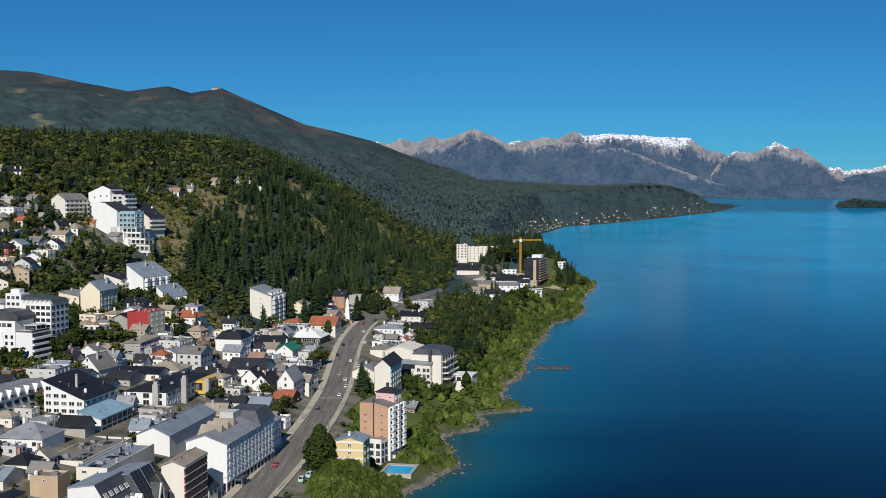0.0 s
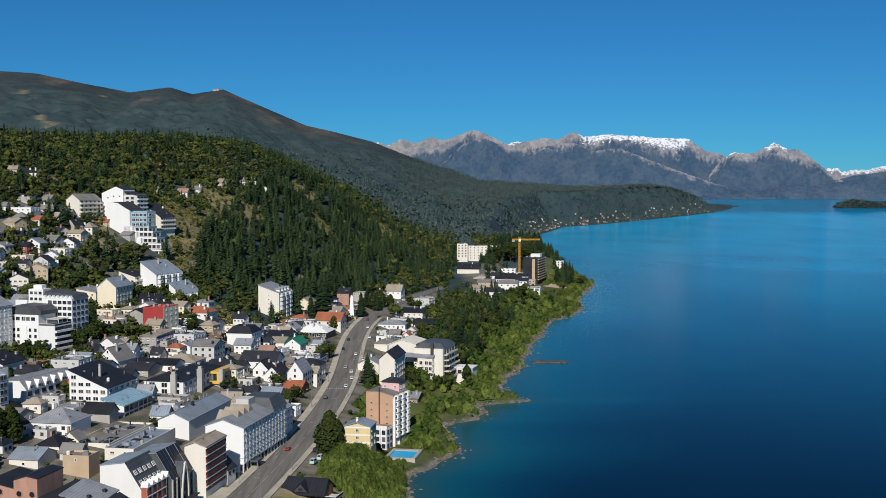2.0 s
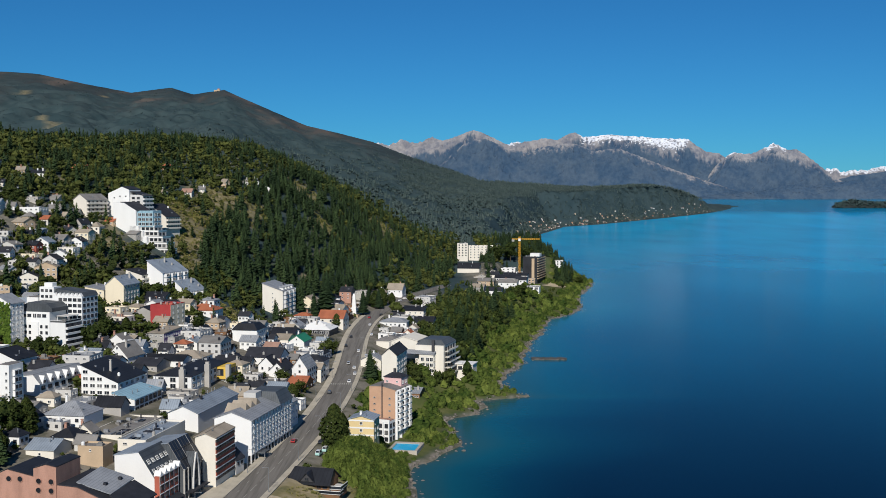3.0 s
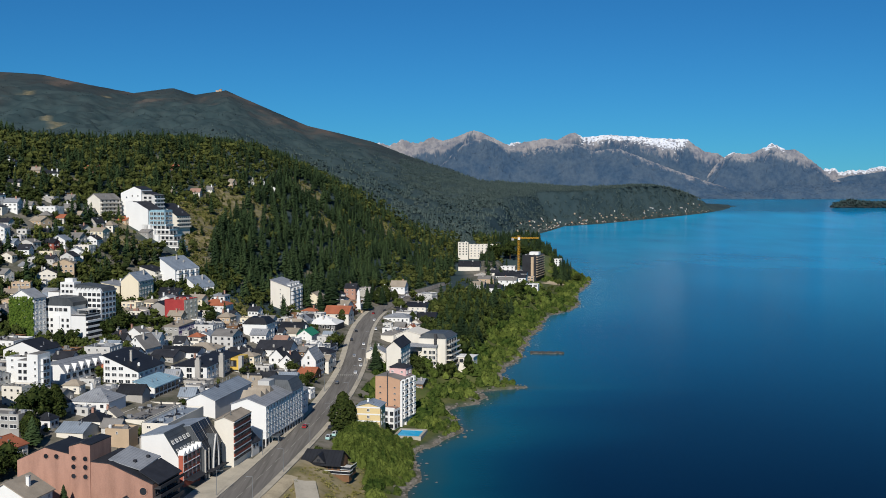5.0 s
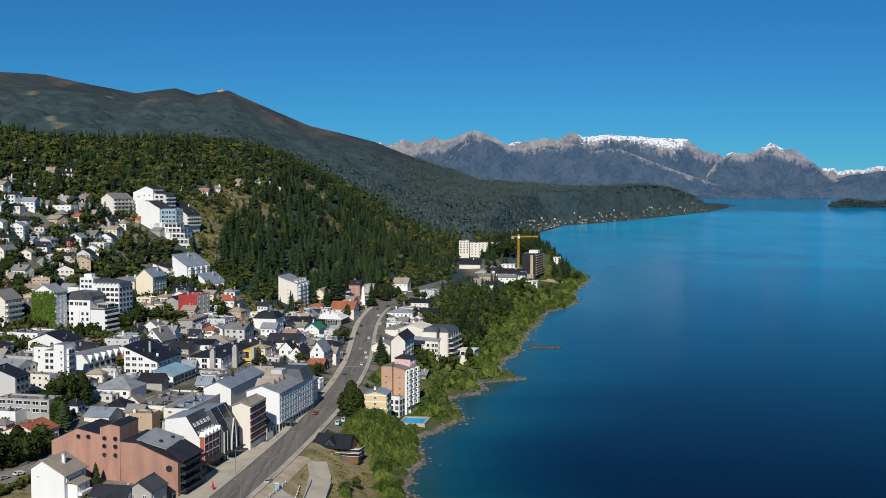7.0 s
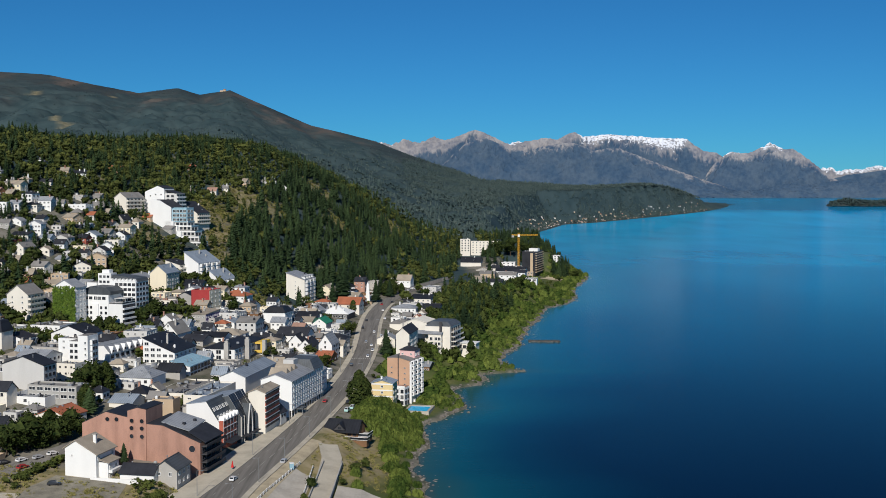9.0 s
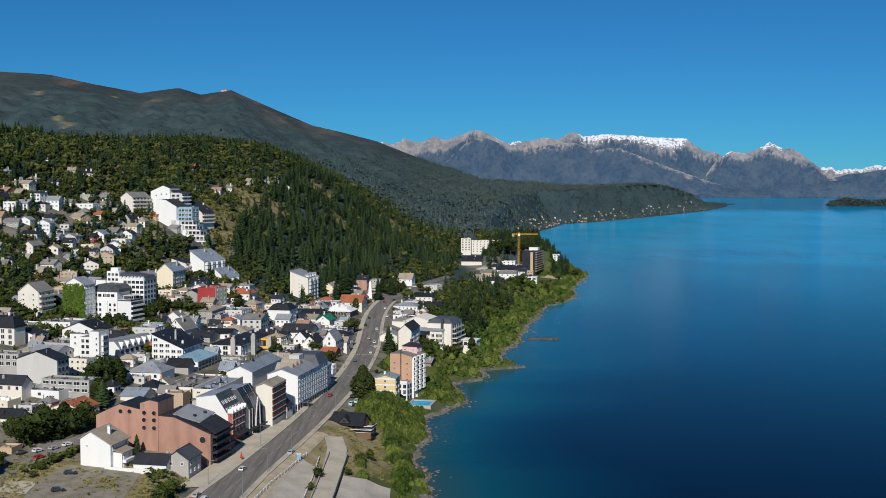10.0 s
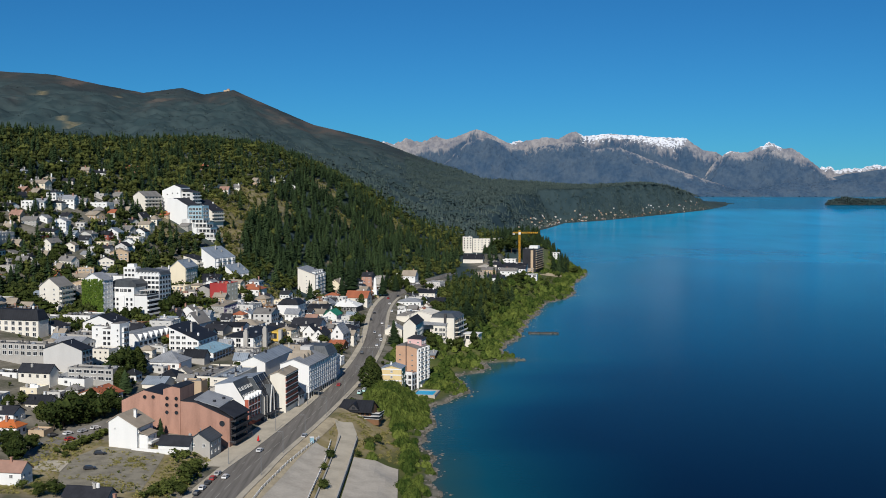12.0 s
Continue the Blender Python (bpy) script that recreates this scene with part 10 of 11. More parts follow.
def street_lamp(x, y, side):
    z = float(ground(x, y))
    th = thing("street_lamp", x, y, z, 0, "tall grey steel street lamp beside the avenue", "street lamp", "street lamps")
    bm = bmesh.new()
    bmesh.ops.create_cone(bm, cap_ends=True, segments=8, radius1=0.13, radius2=0.07, depth=9, matrix=pose(0, 0, 4.5))
    part("pole", bm, M["steel"], th)
    bm = bmesh.new()
    box(bm, min(0, side * 1.8), max(0, side * 1.8), -0.05, 0.05, 8.9, 9.0)
    box(bm, side * 1.8 - 0.35, side * 1.8 + 0.35, -0.14, 0.14, 8.82, 8.98)
    part("arm", bm, M["steel"], th)


for y in (230, 262, 292, 330, 372, 412, 460, 505, 555, 610):
    x = float(np.interp(y, ROAD_Y, ROAD_X))
    street_lamp(x + float(road_half(y)) + 1.2, y, -1)
for y in (245, 300, 355, 420, 480, 540):
    x = float(np.interp(y, ROAD_Y, ROAD_X))
    street_lamp(x - float(road_half(y)) - 1.4, y, 1)


def railing(pts, rise, label):
    """White posts with two rails along a line."""
    line = resample(pts, 34)
    x, y = line[0]
    z = float(ground(x, y))
    th = thing("railing", x, y, z, 0, label, "railing")
    for k in range(len(line)):
        px, py = line[k]
        pz = float(ground(px, py)) - z + rise
        bm = bmesh.new()
        box(bm, px - x - 0.13, px - x + 0.13, py - y - 0.13, py - y + 0.13, pz - 1.2, pz + 1.15)
        part("post", bm, M["white"], th)
        if k:
            qx, qy = line[k - 1]
            qz = float(ground(qx, qy)) - z + rise
            for up in (0.5, 1.0):
                bm = bmesh.new()
                plate(bm, [(qx - x - 0.08, qy - y, qz + up), (qx - x + 0.08, qy - y, qz + up), (px - x + 0.08, py - y, pz + up), (px - x - 0.08, py - y, pz + up)], 0.12)
                part("rail", bm, M["white"], th)


railing([(-54.6, 176), (-54.4, 222), (-54.0, 262), (-54.6, 292)], 0.2, "white railing beside the sloping planted strip")
railing([(-73.0, 176), (-70.6, 215), (-66.5, 250), (-59.5, 291)], 0.3, "white railing between the verge and the car park")


def small_cabin(x, y):
    th = thing("kiosk", x, y, float(ground(x, y)) + 0.1, 20, "small pale blue cabin on the paved verge", "cabin")
    bm = bmesh.new()
    box(bm, -0.7, 0.7, -0.7, 0.7, 0, 2.3)
    part("wall", bm, M["teal"], th)
    bm = bmesh.new()
    box(bm, -0.85, 0.85, -0.85, 0.85, 2.3, 2.45)
    part("roof", bm, M["white"], th)


small_cabin(-61.5, 283.0)

# the pale house on the ridge's top
top_z = float(ground(-957.0, 4682.0))
summit = thing("summit_house", -957.0, 4682.0, top_z, 0, "pale round summit building with a reddish roof", "building")
bm = bmesh.new()
bmesh.ops.create_cone(bm, cap_ends=True, segments=16, radius1=7, radius2=7, depth=8, matrix=pose(0, 0, 3))
box(bm, -20, -6, -3, 4, -3, 3.5)
part("wall", bm, M["tan"], summit)
bm = bmesh.new()
bmesh.ops.create_cone(bm, cap_ends=True, segments=16, radius1=7.6, radius2=2, depth=3, matrix=pose(0, 0, 8.4))
part("roof", bm, M["terracotta"], summit)


# ---- trees and bushes ----
def inside_house(x, y, margin=1.0):
    for cx, cy, r, w, d, rot in FOOT:
        if abs(x - cx) < r + margin + 24 and abs(y - cy) < r + margin + 24:
            c, s = math.cos(radians(rot)), math.sin(radians(rot))
            u, v = c * (x - cx) + s * (y - cy), -s * (x - cx) + c * (y - cy)
            ahead = (14.0 if max(w, d) > 13 else 6.0) if cy > 450 and margin > 1.55 else 0.0
            if abs(u) < w / 2 + margin and -d / 2 - margin - ahead < v < d / 2 + margin:
                return True
    return False


def conifer_shape(seed, branches=46, wide=0.20):
    """A slim inner cone hung with separate drooping boughs, longest low down; height 1."""
    rnd = random.Random(seed)
    v, f = [(0, 0, 0.97)], []
    n = 6
    lean = (rnd.uniform(-0.015, 0.015), rnd.uniform(-0.015, 0.015))
    for i in range(n):
        a = 6.2832 * i / n
        r = wide * 0.5 * rnd.uniform(0.8, 1.1)
        v.append((r * math.cos(a), r * math.sin(a), 0.12))
    f += [(0, 1 + i, 1 + (i + 1) % n) for i in range(n)]
    a = rnd.random() * 6.28
    for k in range(branches):
        u = (k + rnd.random()) / branches
        u = u ** 1.12
        a += 2.4 + rnd.uniform(-0.5, 0.5)
        reach = (wide * (1 - u) ** 0.72 + 0.016) * rnd.uniform(0.7, 1.22)
        z = 0.12 + 0.84 * u
        half = reach * rnd.uniform(0.30, 0.42) + 0.008
        c, s = math.cos(a), math.sin(a)
        lift = 0.05 * (1 - u) + 0.02
        b = len(v)
        root = (lean[0] * u, lean[1] * u, z + lift)
        mid = reach * 0.6
        v += [root, (mid * c - half * s, mid * s + half * c, z - 0.012), (reach * c, reach * s, z - rnd.uniform(0.01, 0.05)), (mid * c + half * s, mid * s - half * c, z - 0.012)]
        f += [(b, b + 1, b + 2), (b, b + 2, b + 3)]
    v.append((lean[0], lean[1], 1.0))
    b = len(v) - 1
    v += [(0.02, 0.0, 0.9), (-0.012, 0.016, 0.9), (-0.012, -0.016, 0.9)]
    f += [(b, b + 1, b + 2), (b, b + 2, b + 3), (b, b + 3, b + 1)]
    return np.array(v), f


def crown_shape(seed, lumps=7, leaves=70, flat=1.0, fine=1.0):
    """A broad crown: small dark hearts of foliage wrapped in loose leaf sprays; height and width about 1."""
    rnd = random.Random(seed)
    v, f = [], []
    centres = []
    for k in range(lumps):
        a, r = rnd.random() * 6.28, rnd.uniform(0.06, 0.30)
        c = Vector((r * math.cos(a), r * math.sin(a), rnd.uniform(0.34, 0.80) * flat))
        s = rnd.uniform(0.13, 0.24)
        centres.append((c, s))
        b = len(v)
        for q in ((1, 0, 0), (0, 1, 0), (-1, 0, 0), (0, -1, 0), (0, 0, 1), (0, 0, -1)):
            p = c + Vector(q) * s * rnd.uniform(0.75, 1.1)
            v.append((p.x, p.y, p.z))
        f += [(b + i, b + (i + 1) % 4, b + 4) for i in range(4)] + [(b + (i + 1) % 4, b + i, b + 5) for i in range(4)]
    for _ in range(leaves):
        c, s = rnd.choice(centres)
        n = Vector((rnd.gauss(0, 1), rnd.gauss(0, 1), rnd.gauss(0.35, 1))).normalized()
        p = c + n * s * rnd.uniform(0.8, 1.2)
        n = (n + Vector((rnd.gauss(0, 0.35), rnd.gauss(0, 0.35), rnd.gauss(0, 0.35)))).normalized()
        t = n.orthogonal().normalized()
        t.rotate(Euler((0, 0, rnd.random() * 6)))
        u = n.cross(t).normalized()
        g = rnd.uniform(0.05, 0.095) * fine
        tip = n * g * rnd.uniform(-0.6, 0.6)
        b = len(v)
        for q in (p - t * g, p - u * g * 0.8 + tip, p + t * g, p + u * g * 0.8 - tip):
            v.append((q.x, q.y, q.z))
        f.append((b, b + 1, b + 2, b + 3))
    return np.array(v), f


def wood(name, items, shapes, material, label, category):
    """Many plants in one mesh. items: x, y, z, height, width, turn, tint."""
    allv, allf, tint = [], [], []
    base = 0
    for k, (x, y, z, h, w, turn, tn) in enumerate(items):
        v, f = shapes[k % len(shapes)]
        c, s = math.cos(turn), math.sin(turn)
        p = np.empty_like(v)
        p[:, 0] = (v[:, 0] * c - v[:, 1] * s) * w + x
        p[:, 1] = (v[:, 0] * s + v[:, 1] * c) * w + y
        p[:, 2] = v[:, 2] * h + z
        allv.append(p)
        allf += [tuple(i + base for i in q) for q in f]
        tint.append(np.full(len(v), tn))
        base += len(v)
    ob = mesh_object(name, np.concatenate(allv).tolist(), allf, material, attrs={"tint": ("FLOAT", np.concatenate(tint).astype(np.float32))})
    return tagged(ob, label, category, kind="stuff")


CONIFERS = [conifer_shape(s, 52, 0.24 + 0.012 * (s % 4)) for s in range(9)]
TALL_CONIFERS = [conifer_shape(20 + s, 90, 0.21) for s in range(6)]
SMALL_CONIFERS = [conifer_shape(40 + s, 5, 0.26) for s in range(6)]


def dome_shape(seed, leaves, size=1.0, around=0):
    """A willow bush: an uneven dome of small leaf sprays over a closed heart of foliage, reaching to the ground."""
    rnd = random.Random(seed)
    v, f = [], []
    ph = [rnd.random() * 6.28 for _ in range(5)]

    def reach(a, e):
        return 0.42 * (1 + 0.15 * math.sin(3 * a + ph[0]) * math.cos(2 * e + ph[1]) + 0.13 * math.sin(7 * a + ph[2] + 4 * e) + 0.08 * math.sin(13 * a + ph[3]) * math.sin(9 * e + ph[4]))

    rings = (0.0, 0.35, 0.7, 1.05, 1.35) if around else ()
    for e in rings:
        for i in range(around):
            a = 6.2832 * (i + 0.5 * rnd.random()) / around
            r = reach(a, e) * rnd.uniform(0.86, 0.97)
            v.append((r * math.cos(a) * math.cos(e), r * math.sin(a) * math.cos(e), 1.7 * r * math.sin(e)))
    for j in range(len(rings) - 1):
        f += [(j * around + i, j * around + (i + 1) % around, (j + 1) * around + (i + 1) % around, (j + 1) * around + i) for i in range(around)]
    if around:
        f.append(tuple(range(len(v) - around, len(v))))
    for k in range(leaves):
        a, e = rnd.random() * 6.2832, math.asin(rnd.uniform(0.0, 1.0) ** 0.9)
        r = reach(a, e) * (rnd.uniform(0.93, 1.06) if k % 5 or around else rnd.uniform(0.55, 0.9))
        p = Vector((r * math.cos(a) * math.cos(e), r * math.sin(a) * math.cos(e), 1.7 * r * math.sin(e)))
        n = (p + Vector((rnd.gauss(0, 0.16), rnd.gauss(0, 0.16), 0.12 + rnd.gauss(0, 0.16)))).normalized()
        t = n.orthogonal().normalized()
        t.rotate(Euler((0, 0, rnd.random() * 6)))
        u = n.cross(t).normalized()
        g = rnd.uniform(0.018, 0.036) * size
        b = len(v)
        for q in (p - t * g, p - u * g * 0.7 - n * g * 0.5, p + t * g, p + u * g * 0.7 - n * g * 0.4):
            v.append((q.x, q.y, q.z))
        f.append((b, b + 1, b + 2, b + 3))
    return np.array(v), f


CROWNS = [crown_shape(s, 6, 46, 1.0, 1.0) for s in range(9)]
FAR_LUMPS = [dome_shape(50 + s, 8, 7.5) for s in range(6)]
FAR_CROWNS = [crown_shape(30 + s, 4, 17, 1.0, 1.6) for s in range(9)]
BUSHES = [dome_shape(60 + s, 520, 1.0, 20) for s in range(8)]
MID_BUSHES = [dome_shape(80 + s, 60, 2.4, 9) for s in range(6)]
FAR_BUSHES = [dome_shape(90 + s, 26, 5.0) for s in range(8)]
rt = random.Random(11)


def plant_hill():
    pines, broad, back = [], [], []
    step = 6.5
    xs = np.arange(-640, 70, step)
    for y in np.arange(440, 1600, step):
        jx = [rt.uniform(-3, 3) for _ in xs]
        jy = [rt.uniform(-2.8, 2.8) for _ in xs]
        X, Y = xs + jx, y + np.array(jy)
        H, T = ground(X, Y), town(X, Y)
        D = shore(Y) - X
        dark = smooth(-215, -150, X) * smooth(690, 740, Y) * (1 - smooth(1180, 1290, Y))
        patch = waves(X, Y, 75, 5) * 0.6 + waves(X, Y, 31, 8) * 0.4
        open_land = cleared(X, Y)
        stand = waves(X, Y, 48, 19)
        for i in range(len(xs)):
            if D[i] < 62 or abs(X[i]) > 0.47 * (Y[i] + 200):
                continue
            slope = X[i] < -150 and Y[i] > 500 - 0.25 * (X[i] + 150) - 40 * (X[i] < -200) + 105 * (-212 < X[i])
            if T[i] > 0.35 and Y[i] < built_limit(X[i]) + 8 and not slope or X[i] > -30 and Y[i] < 760 or abs(X[i] - np.interp(Y[i], ROAD_Y, ROAD_X)) < 13:
                continue
            if X[i] > 8 and 990 < Y[i] < 1260 and rt.random() < 0.8:
                continue
            keep = 0.62 if dark[i] > 0.5 else 0.86 - 0.55 * max(0.0, min(1.0, patch[i] + 0.1)) * (1 if X[i] < -110 and Y[i] < 1050 else 0.15)
            if Y[i] < 800 and X[i] < -150:
                keep = 0.95
            if open_land[i] > 0.3:
                keep *= 0.75
            if rt.random() > keep or inside_house(X[i], Y[i], 2.6 if Y[i] > 760 else 0.6 if X[i] < -235 else 1.6):
                continue
            pine = 0.88 if dark[i] > 0.5 else (0.10 + 0.5 * (stand[i] > 0.3) if Y[i] < 1000 else 0.14 + 0.45 * (stand[i] > 0.3))
            if open_land[i] > 0.3:
                pine *= 0.2
            if X[i] > -60 and Y[i] < 1150:
                pine = 0.25
            if rt.random() < pine:
                h = rt.uniform(10, 20) if dark[i] > 0.5 else rt.uniform(8, 17)
                pines.append((X[i], Y[i], H[i] - 0.4, h, h * rt.uniform(0.9, 1.2), rt.random() * 6.28, min(1, max(0, rt.gauss(0.4, 0.22)))))
            else:
                h = rt.uniform(4.5, 9.0) + 4.5 * (rt.random() < 0.25) if open_land[i] < 0.3 else rt.uniform(1.5, 5.0)
                if X[i] < -235 and Y[i] < 740:
                    h *= 0.85
                (broad if Y[i] < 960 else back).append((X[i], Y[i], H[i] - 0.22 * h, h * 1.1, h * rt.uniform(0.95, 1.35), rt.random() * 6.28, min(1, max(0, rt.gauss((0.22 if Y[i] < 760 else 0.33) + 0.22 * patch[i], 0.22)))))
    wood("pine_forest", pines, CONIFERS, M["pine"], "dense dark green pine forest on the hillside", "forest")
    wood("broadleaf_wood", broad, CROWNS, M["hillleaf"], "mixed green and yellowish bushes and low trees on the hill", "forest")
    wood("hilltop_wood", back, FAR_CROWNS, M["hillleaf"], "olive green mixed wood toward the top of the hill", "forest")


plant_hill()


def plant_far():
    items = []
    n = 90000
    rs = np.random.RandomState(5)
    A = rs.uniform(-0.47, 0.31, n)
    Y = 1480 + 3200 * rs.random_sample(n) ** 1.15
    spit = rs.random_sample(n) < 0.42
    A[spit] = rs.uniform(-0.04, 0.285, spit.sum())
    Y[spit] = np.interp(A[spit], RIDGE_A, RIDGE_R) + np.where(A[spit] > 0.19, 70, 10) - rs.random_sample(spit.sum()) * np.interp(A[spit], [-0.04, 0.06, 0.14, 0.2, 0.285], [1500, 1000, 340, 210, 170])
    X = A * Y
    Z = ground(X, Y)
    stand = 0.6 * waves(X, Y, 210, 17) + 0.4 * waves(X, Y, 80, 18)
    ok = (shore(Y) - X > 8) & (Y < np.interp(A, RIDGE_A, RIDGE_R) + np.where(A > 0.19, 70, 15))
    thin = 0.10 + 0.60 * ridge_heath(X, Y, Z)
    thin = np.where(outcrop(X, Y) > 0.2, 1.0, thin)
    ok &= rs.random_sample(n) > thin
    for i in np.nonzero(ok)[0][:30000]:
        high = float(smooth(180, 330, Z[i]))
        dark = stand[i] > 0.12
        h = rt.uniform(8, 15) * (1 - 0.52 * high) * (1.15 if dark else 0.85) * (0.72 if Y[i] > 2700 else 1.0)
        if Y[i] > 2700 and Z[i] < 190:
            dark = rt.random() < 0.3
        tn = min(1, max(0, rt.gauss(0.22 if dark else 0.5, 0.2)))
        items.append((X[i], Y[i], Z[i] - 1, h, h * rt.uniform(0.9, 1.5), rt.random() * 6.28, tn))
    for k in range(900):
        u, t = rt.uniform(1470, 1620), rt.random()
        y = 4020 + 90 * t
        h = rt.uniform(7, 13)
        items.append(((u - 784) / 1950.0 * (y + 81), y, float(lake_level(y)) - 2.5 + float(island_height(u, t)), h, h * rt.uniform(1.6, 2.4), rt.random() * 6.28, rt.uniform(0, 0.3)))
    wood("distant_forest", items, SMALL_CONIFERS + FAR_LUMPS, M["hazewood"], "distant forest along the ridge and the far shore", "forest")


plant_far()


POINT = (20.0, 135.0, 1040.0, 1330.0)    # the built-up point by the lake


def plant_shore():
    near, items, dark, rocks = [], [], [], []
    for y in np.arange(185, 1640, 4.6):
        for d in np.arange(4.0, 60, 4.6):
            yy, dd = y + rt.uniform(-2, 2), d + rt.uniform(-2, 2)
            x = float(shore(yy)) - dd
            rx = float(np.interp(yy, ROAD_Y, ROAD_X))
            if yy < 880 and x < rx + (16 if yy < 430 else 13) or inside_house(x, yy, 1.5):
                continue
            if math.hypot((x + 42) / 15, (yy - 318) / 34) < 1 and rt.random() < 0.9:
                continue
            if yy < 330 and (x < -23 and yy < 276 or x < -41) or (-62 < x < -31 and 300 < yy < 366):
                continue
            gap = float(waves(np.float64(x), np.float64(yy), 34, 21))
            if 276 < yy < 312 and -44 < x < -25 and rt.random() < 0.8:
                continue
            if 1070 < yy < 1260 and dd > 20 or gap > 0.42 and yy > 430 or dd < 9 and gap > 0.1 and rt.random() < 0.6 or rt.random() < 0.1 or dd > 45 and rt.random() < 0.4:
                continue
            big = yy > 430 and rt.random() < 0.16
            h = rt.uniform(2.0, 4.4) * (1.2 if yy < 420 and dd > 8 else 1.05 if dd > 9 else 0.75) * (1.75 if big else 1)
            row = (x, yy, float(ground(x, yy)) - 0.4, h * 1.3, h * rt.uniform(1.5, 2.1), rt.random() * 6.28, min(1, max(0, rt.gauss(0.30 + 0.5 * float(waves(np.float64(x), np.float64(yy), 26, 27)), 0.26))))
            (near if yy < 460 else items).append(row)
    for k in range(230):
        yy, x = rt.uniform(366, 416), rt.uniform(-44, -17)
        if inside_house(x, yy, 0.3) or x < float(np.interp(yy, ROAD_Y, ROAD_X)) + 15.5 or x > -30 and yy < 374:
            continue
        h = rt.uniform(3.2, 5.2)
        near.append((x, yy, float(ground(x, yy)) - 0.6, h * 1.3, h * rt.uniform(1.4, 2.0), rt.random() * 6.28, min(1, max(0, rt.gauss(0.42, 0.2)))))
    wood("shore_bushes", near, BUSHES, M["bush"], "green willow bushes along the rocky shore", "bushes")
    wood("distant_bushes", items, MID_BUSHES, M["bush"], "green bushes along the further shore", "bushes")
    firs = []
    for y in np.arange(470, 1560, 6.0):
        for k in range(11):
            yy = y + rt.uniform(-3, 3)
            x = float(shore(yy)) - rt.uniform(26, 112)
            dens = max(float(smooth(630, 690, np.float64(yy))), 0.4 if yy > 470 and x > float(np.interp(yy, ROAD_Y, ROAD_X)) + 40 else 0)
            if x < float(np.interp(yy, ROAD_Y, ROAD_X)) + 12 and yy < 980 or inside_house(x, yy, 3) or rt.random() > dens * 0.75 or POINT[0] < x < POINT[1] and POINT[2] < yy < POINT[3] and rt.random() < 0.93:
                continue
            if 630 < yy < 900 and x > float(np.interp(yy, ROAD_Y, ROAD_X)) + 50 and rt.random() < 0.35 or yy > 1260 and rt.random() < 0.6:
                h = rt.uniform(11, 19)
                firs.append((x, yy, float(ground(x, yy)) - 0.4, h, h * rt.uniform(1.0, 1.35), rt.random() * 6.28, min(1, max(0, rt.gauss(0.3, 0.2)))))
                continue
            h = rt.uniform(7, 14) if yy < 880 else rt.uniform(4.5, 8)
            dark.append((x, yy, float(ground(x, yy)) - 0.18 * h, h * 1.15, h * rt.uniform(0.8, 1.1), rt.random() * 6.28, min(1, max(0, rt.gauss(0.2, 0.2)))))
    wood("shore_pines", firs, TALL_CONIFERS, M["pine"], "dark conifers between the road and the lake", "forest")
    wood("shore_trees", dark, CROWNS, M["leaf"], "dark green trees between the road and the lake", "forest")
    shapes = []
    for s in range(6):
        bm = bmesh.new()
        bmesh.ops.create_icosphere(bm, subdivisions=1, radius=0.5)
        bm.verts.index_update()
        rr = random.Random(s)
        v = np.array([tuple(p.co * rr.uniform(0.65, 1.2)) for p in bm.verts])
        shapes.append((v, [tuple(p.index for p in fc.verts) for fc in bm.faces]))
        bm.free()
    for _ in range(1500):
        y = rt.uniform(190, 1350)
        x = float(shore(y)) + rt.gauss(-0.6, 2.0)
        if rt.random() < 0.1:
            x += rt.uniform(2, 7)
        s = rt.uniform(0.4, 1.5) * (1.5 if rt.random() < 0.1 else 1)
        rocks.append((x, y, max(float(ground(x, y)), -0.25), s, s * rt.uniform(1.0, 1.6), rt.random() * 6.28, 0.5))
    wood("shore_rocks", rocks, shapes, M["rock"], "grey boulders and stones along the water's edge", "rocks")


plant_shore()


# ---- single trees of the town ----
def limb(bm, p, q, r0, r1, n=6):
    p, q = Vector(p), Vector(q)
    d = (q - p).normalized()
    e = d.orthogonal().normalized()
    g = d.cross(e)
    a = [bm.verts.new(p + (e * math.cos(6.2832 * i / n) + g * math.sin(6.2832 * i / n)) * r0) for i in range(n)]
    b = [bm.verts.new(q + (e * math.cos(6.2832 * i / n) + g * math.sin(6.2832 * i / n)) * r1) for i in range(n)]
    for i in range(n):
        bm.faces.new((a[i], a[(i + 1) % n], b[(i + 1) % n], b[i]))


def big_crown(seed, leaves=900):
    """A full crown: lumps of many small leaf clusters, denser at the rim."""
    rnd = random.Random(seed)
    v, f = crown_shape(seed, 11, 0)
    v, f = v.tolist(), list(f)
    pts = [v[i] for i in range(len(v))]
    for _ in range(leaves):
        p = Vector(rnd.choice(pts)) + Vector((rnd.gauss(0, 0.06), rnd.gauss(0, 0.06), rnd.gauss(0, 0.06)))
        n = (p - Vector((0, 0, 0.55))).normalized() + Vector((rnd.gauss(0, 0.5), rnd.gauss(0, 0.5), rnd.gauss(0, 0.5)))
        n.normalize()
        t = n.orthogonal().normalized()
        u = n.cross(t)
        g = rnd.uniform(0.02, 0.045)
        b = len(v)
        for q in (p - t * g, p - u * g, p + t * g, p + u * g):
            v.append((q.x, q.y, q.z))
        f.append((b, b + 1, b + 2, b + 3))
    return np.array(v), f


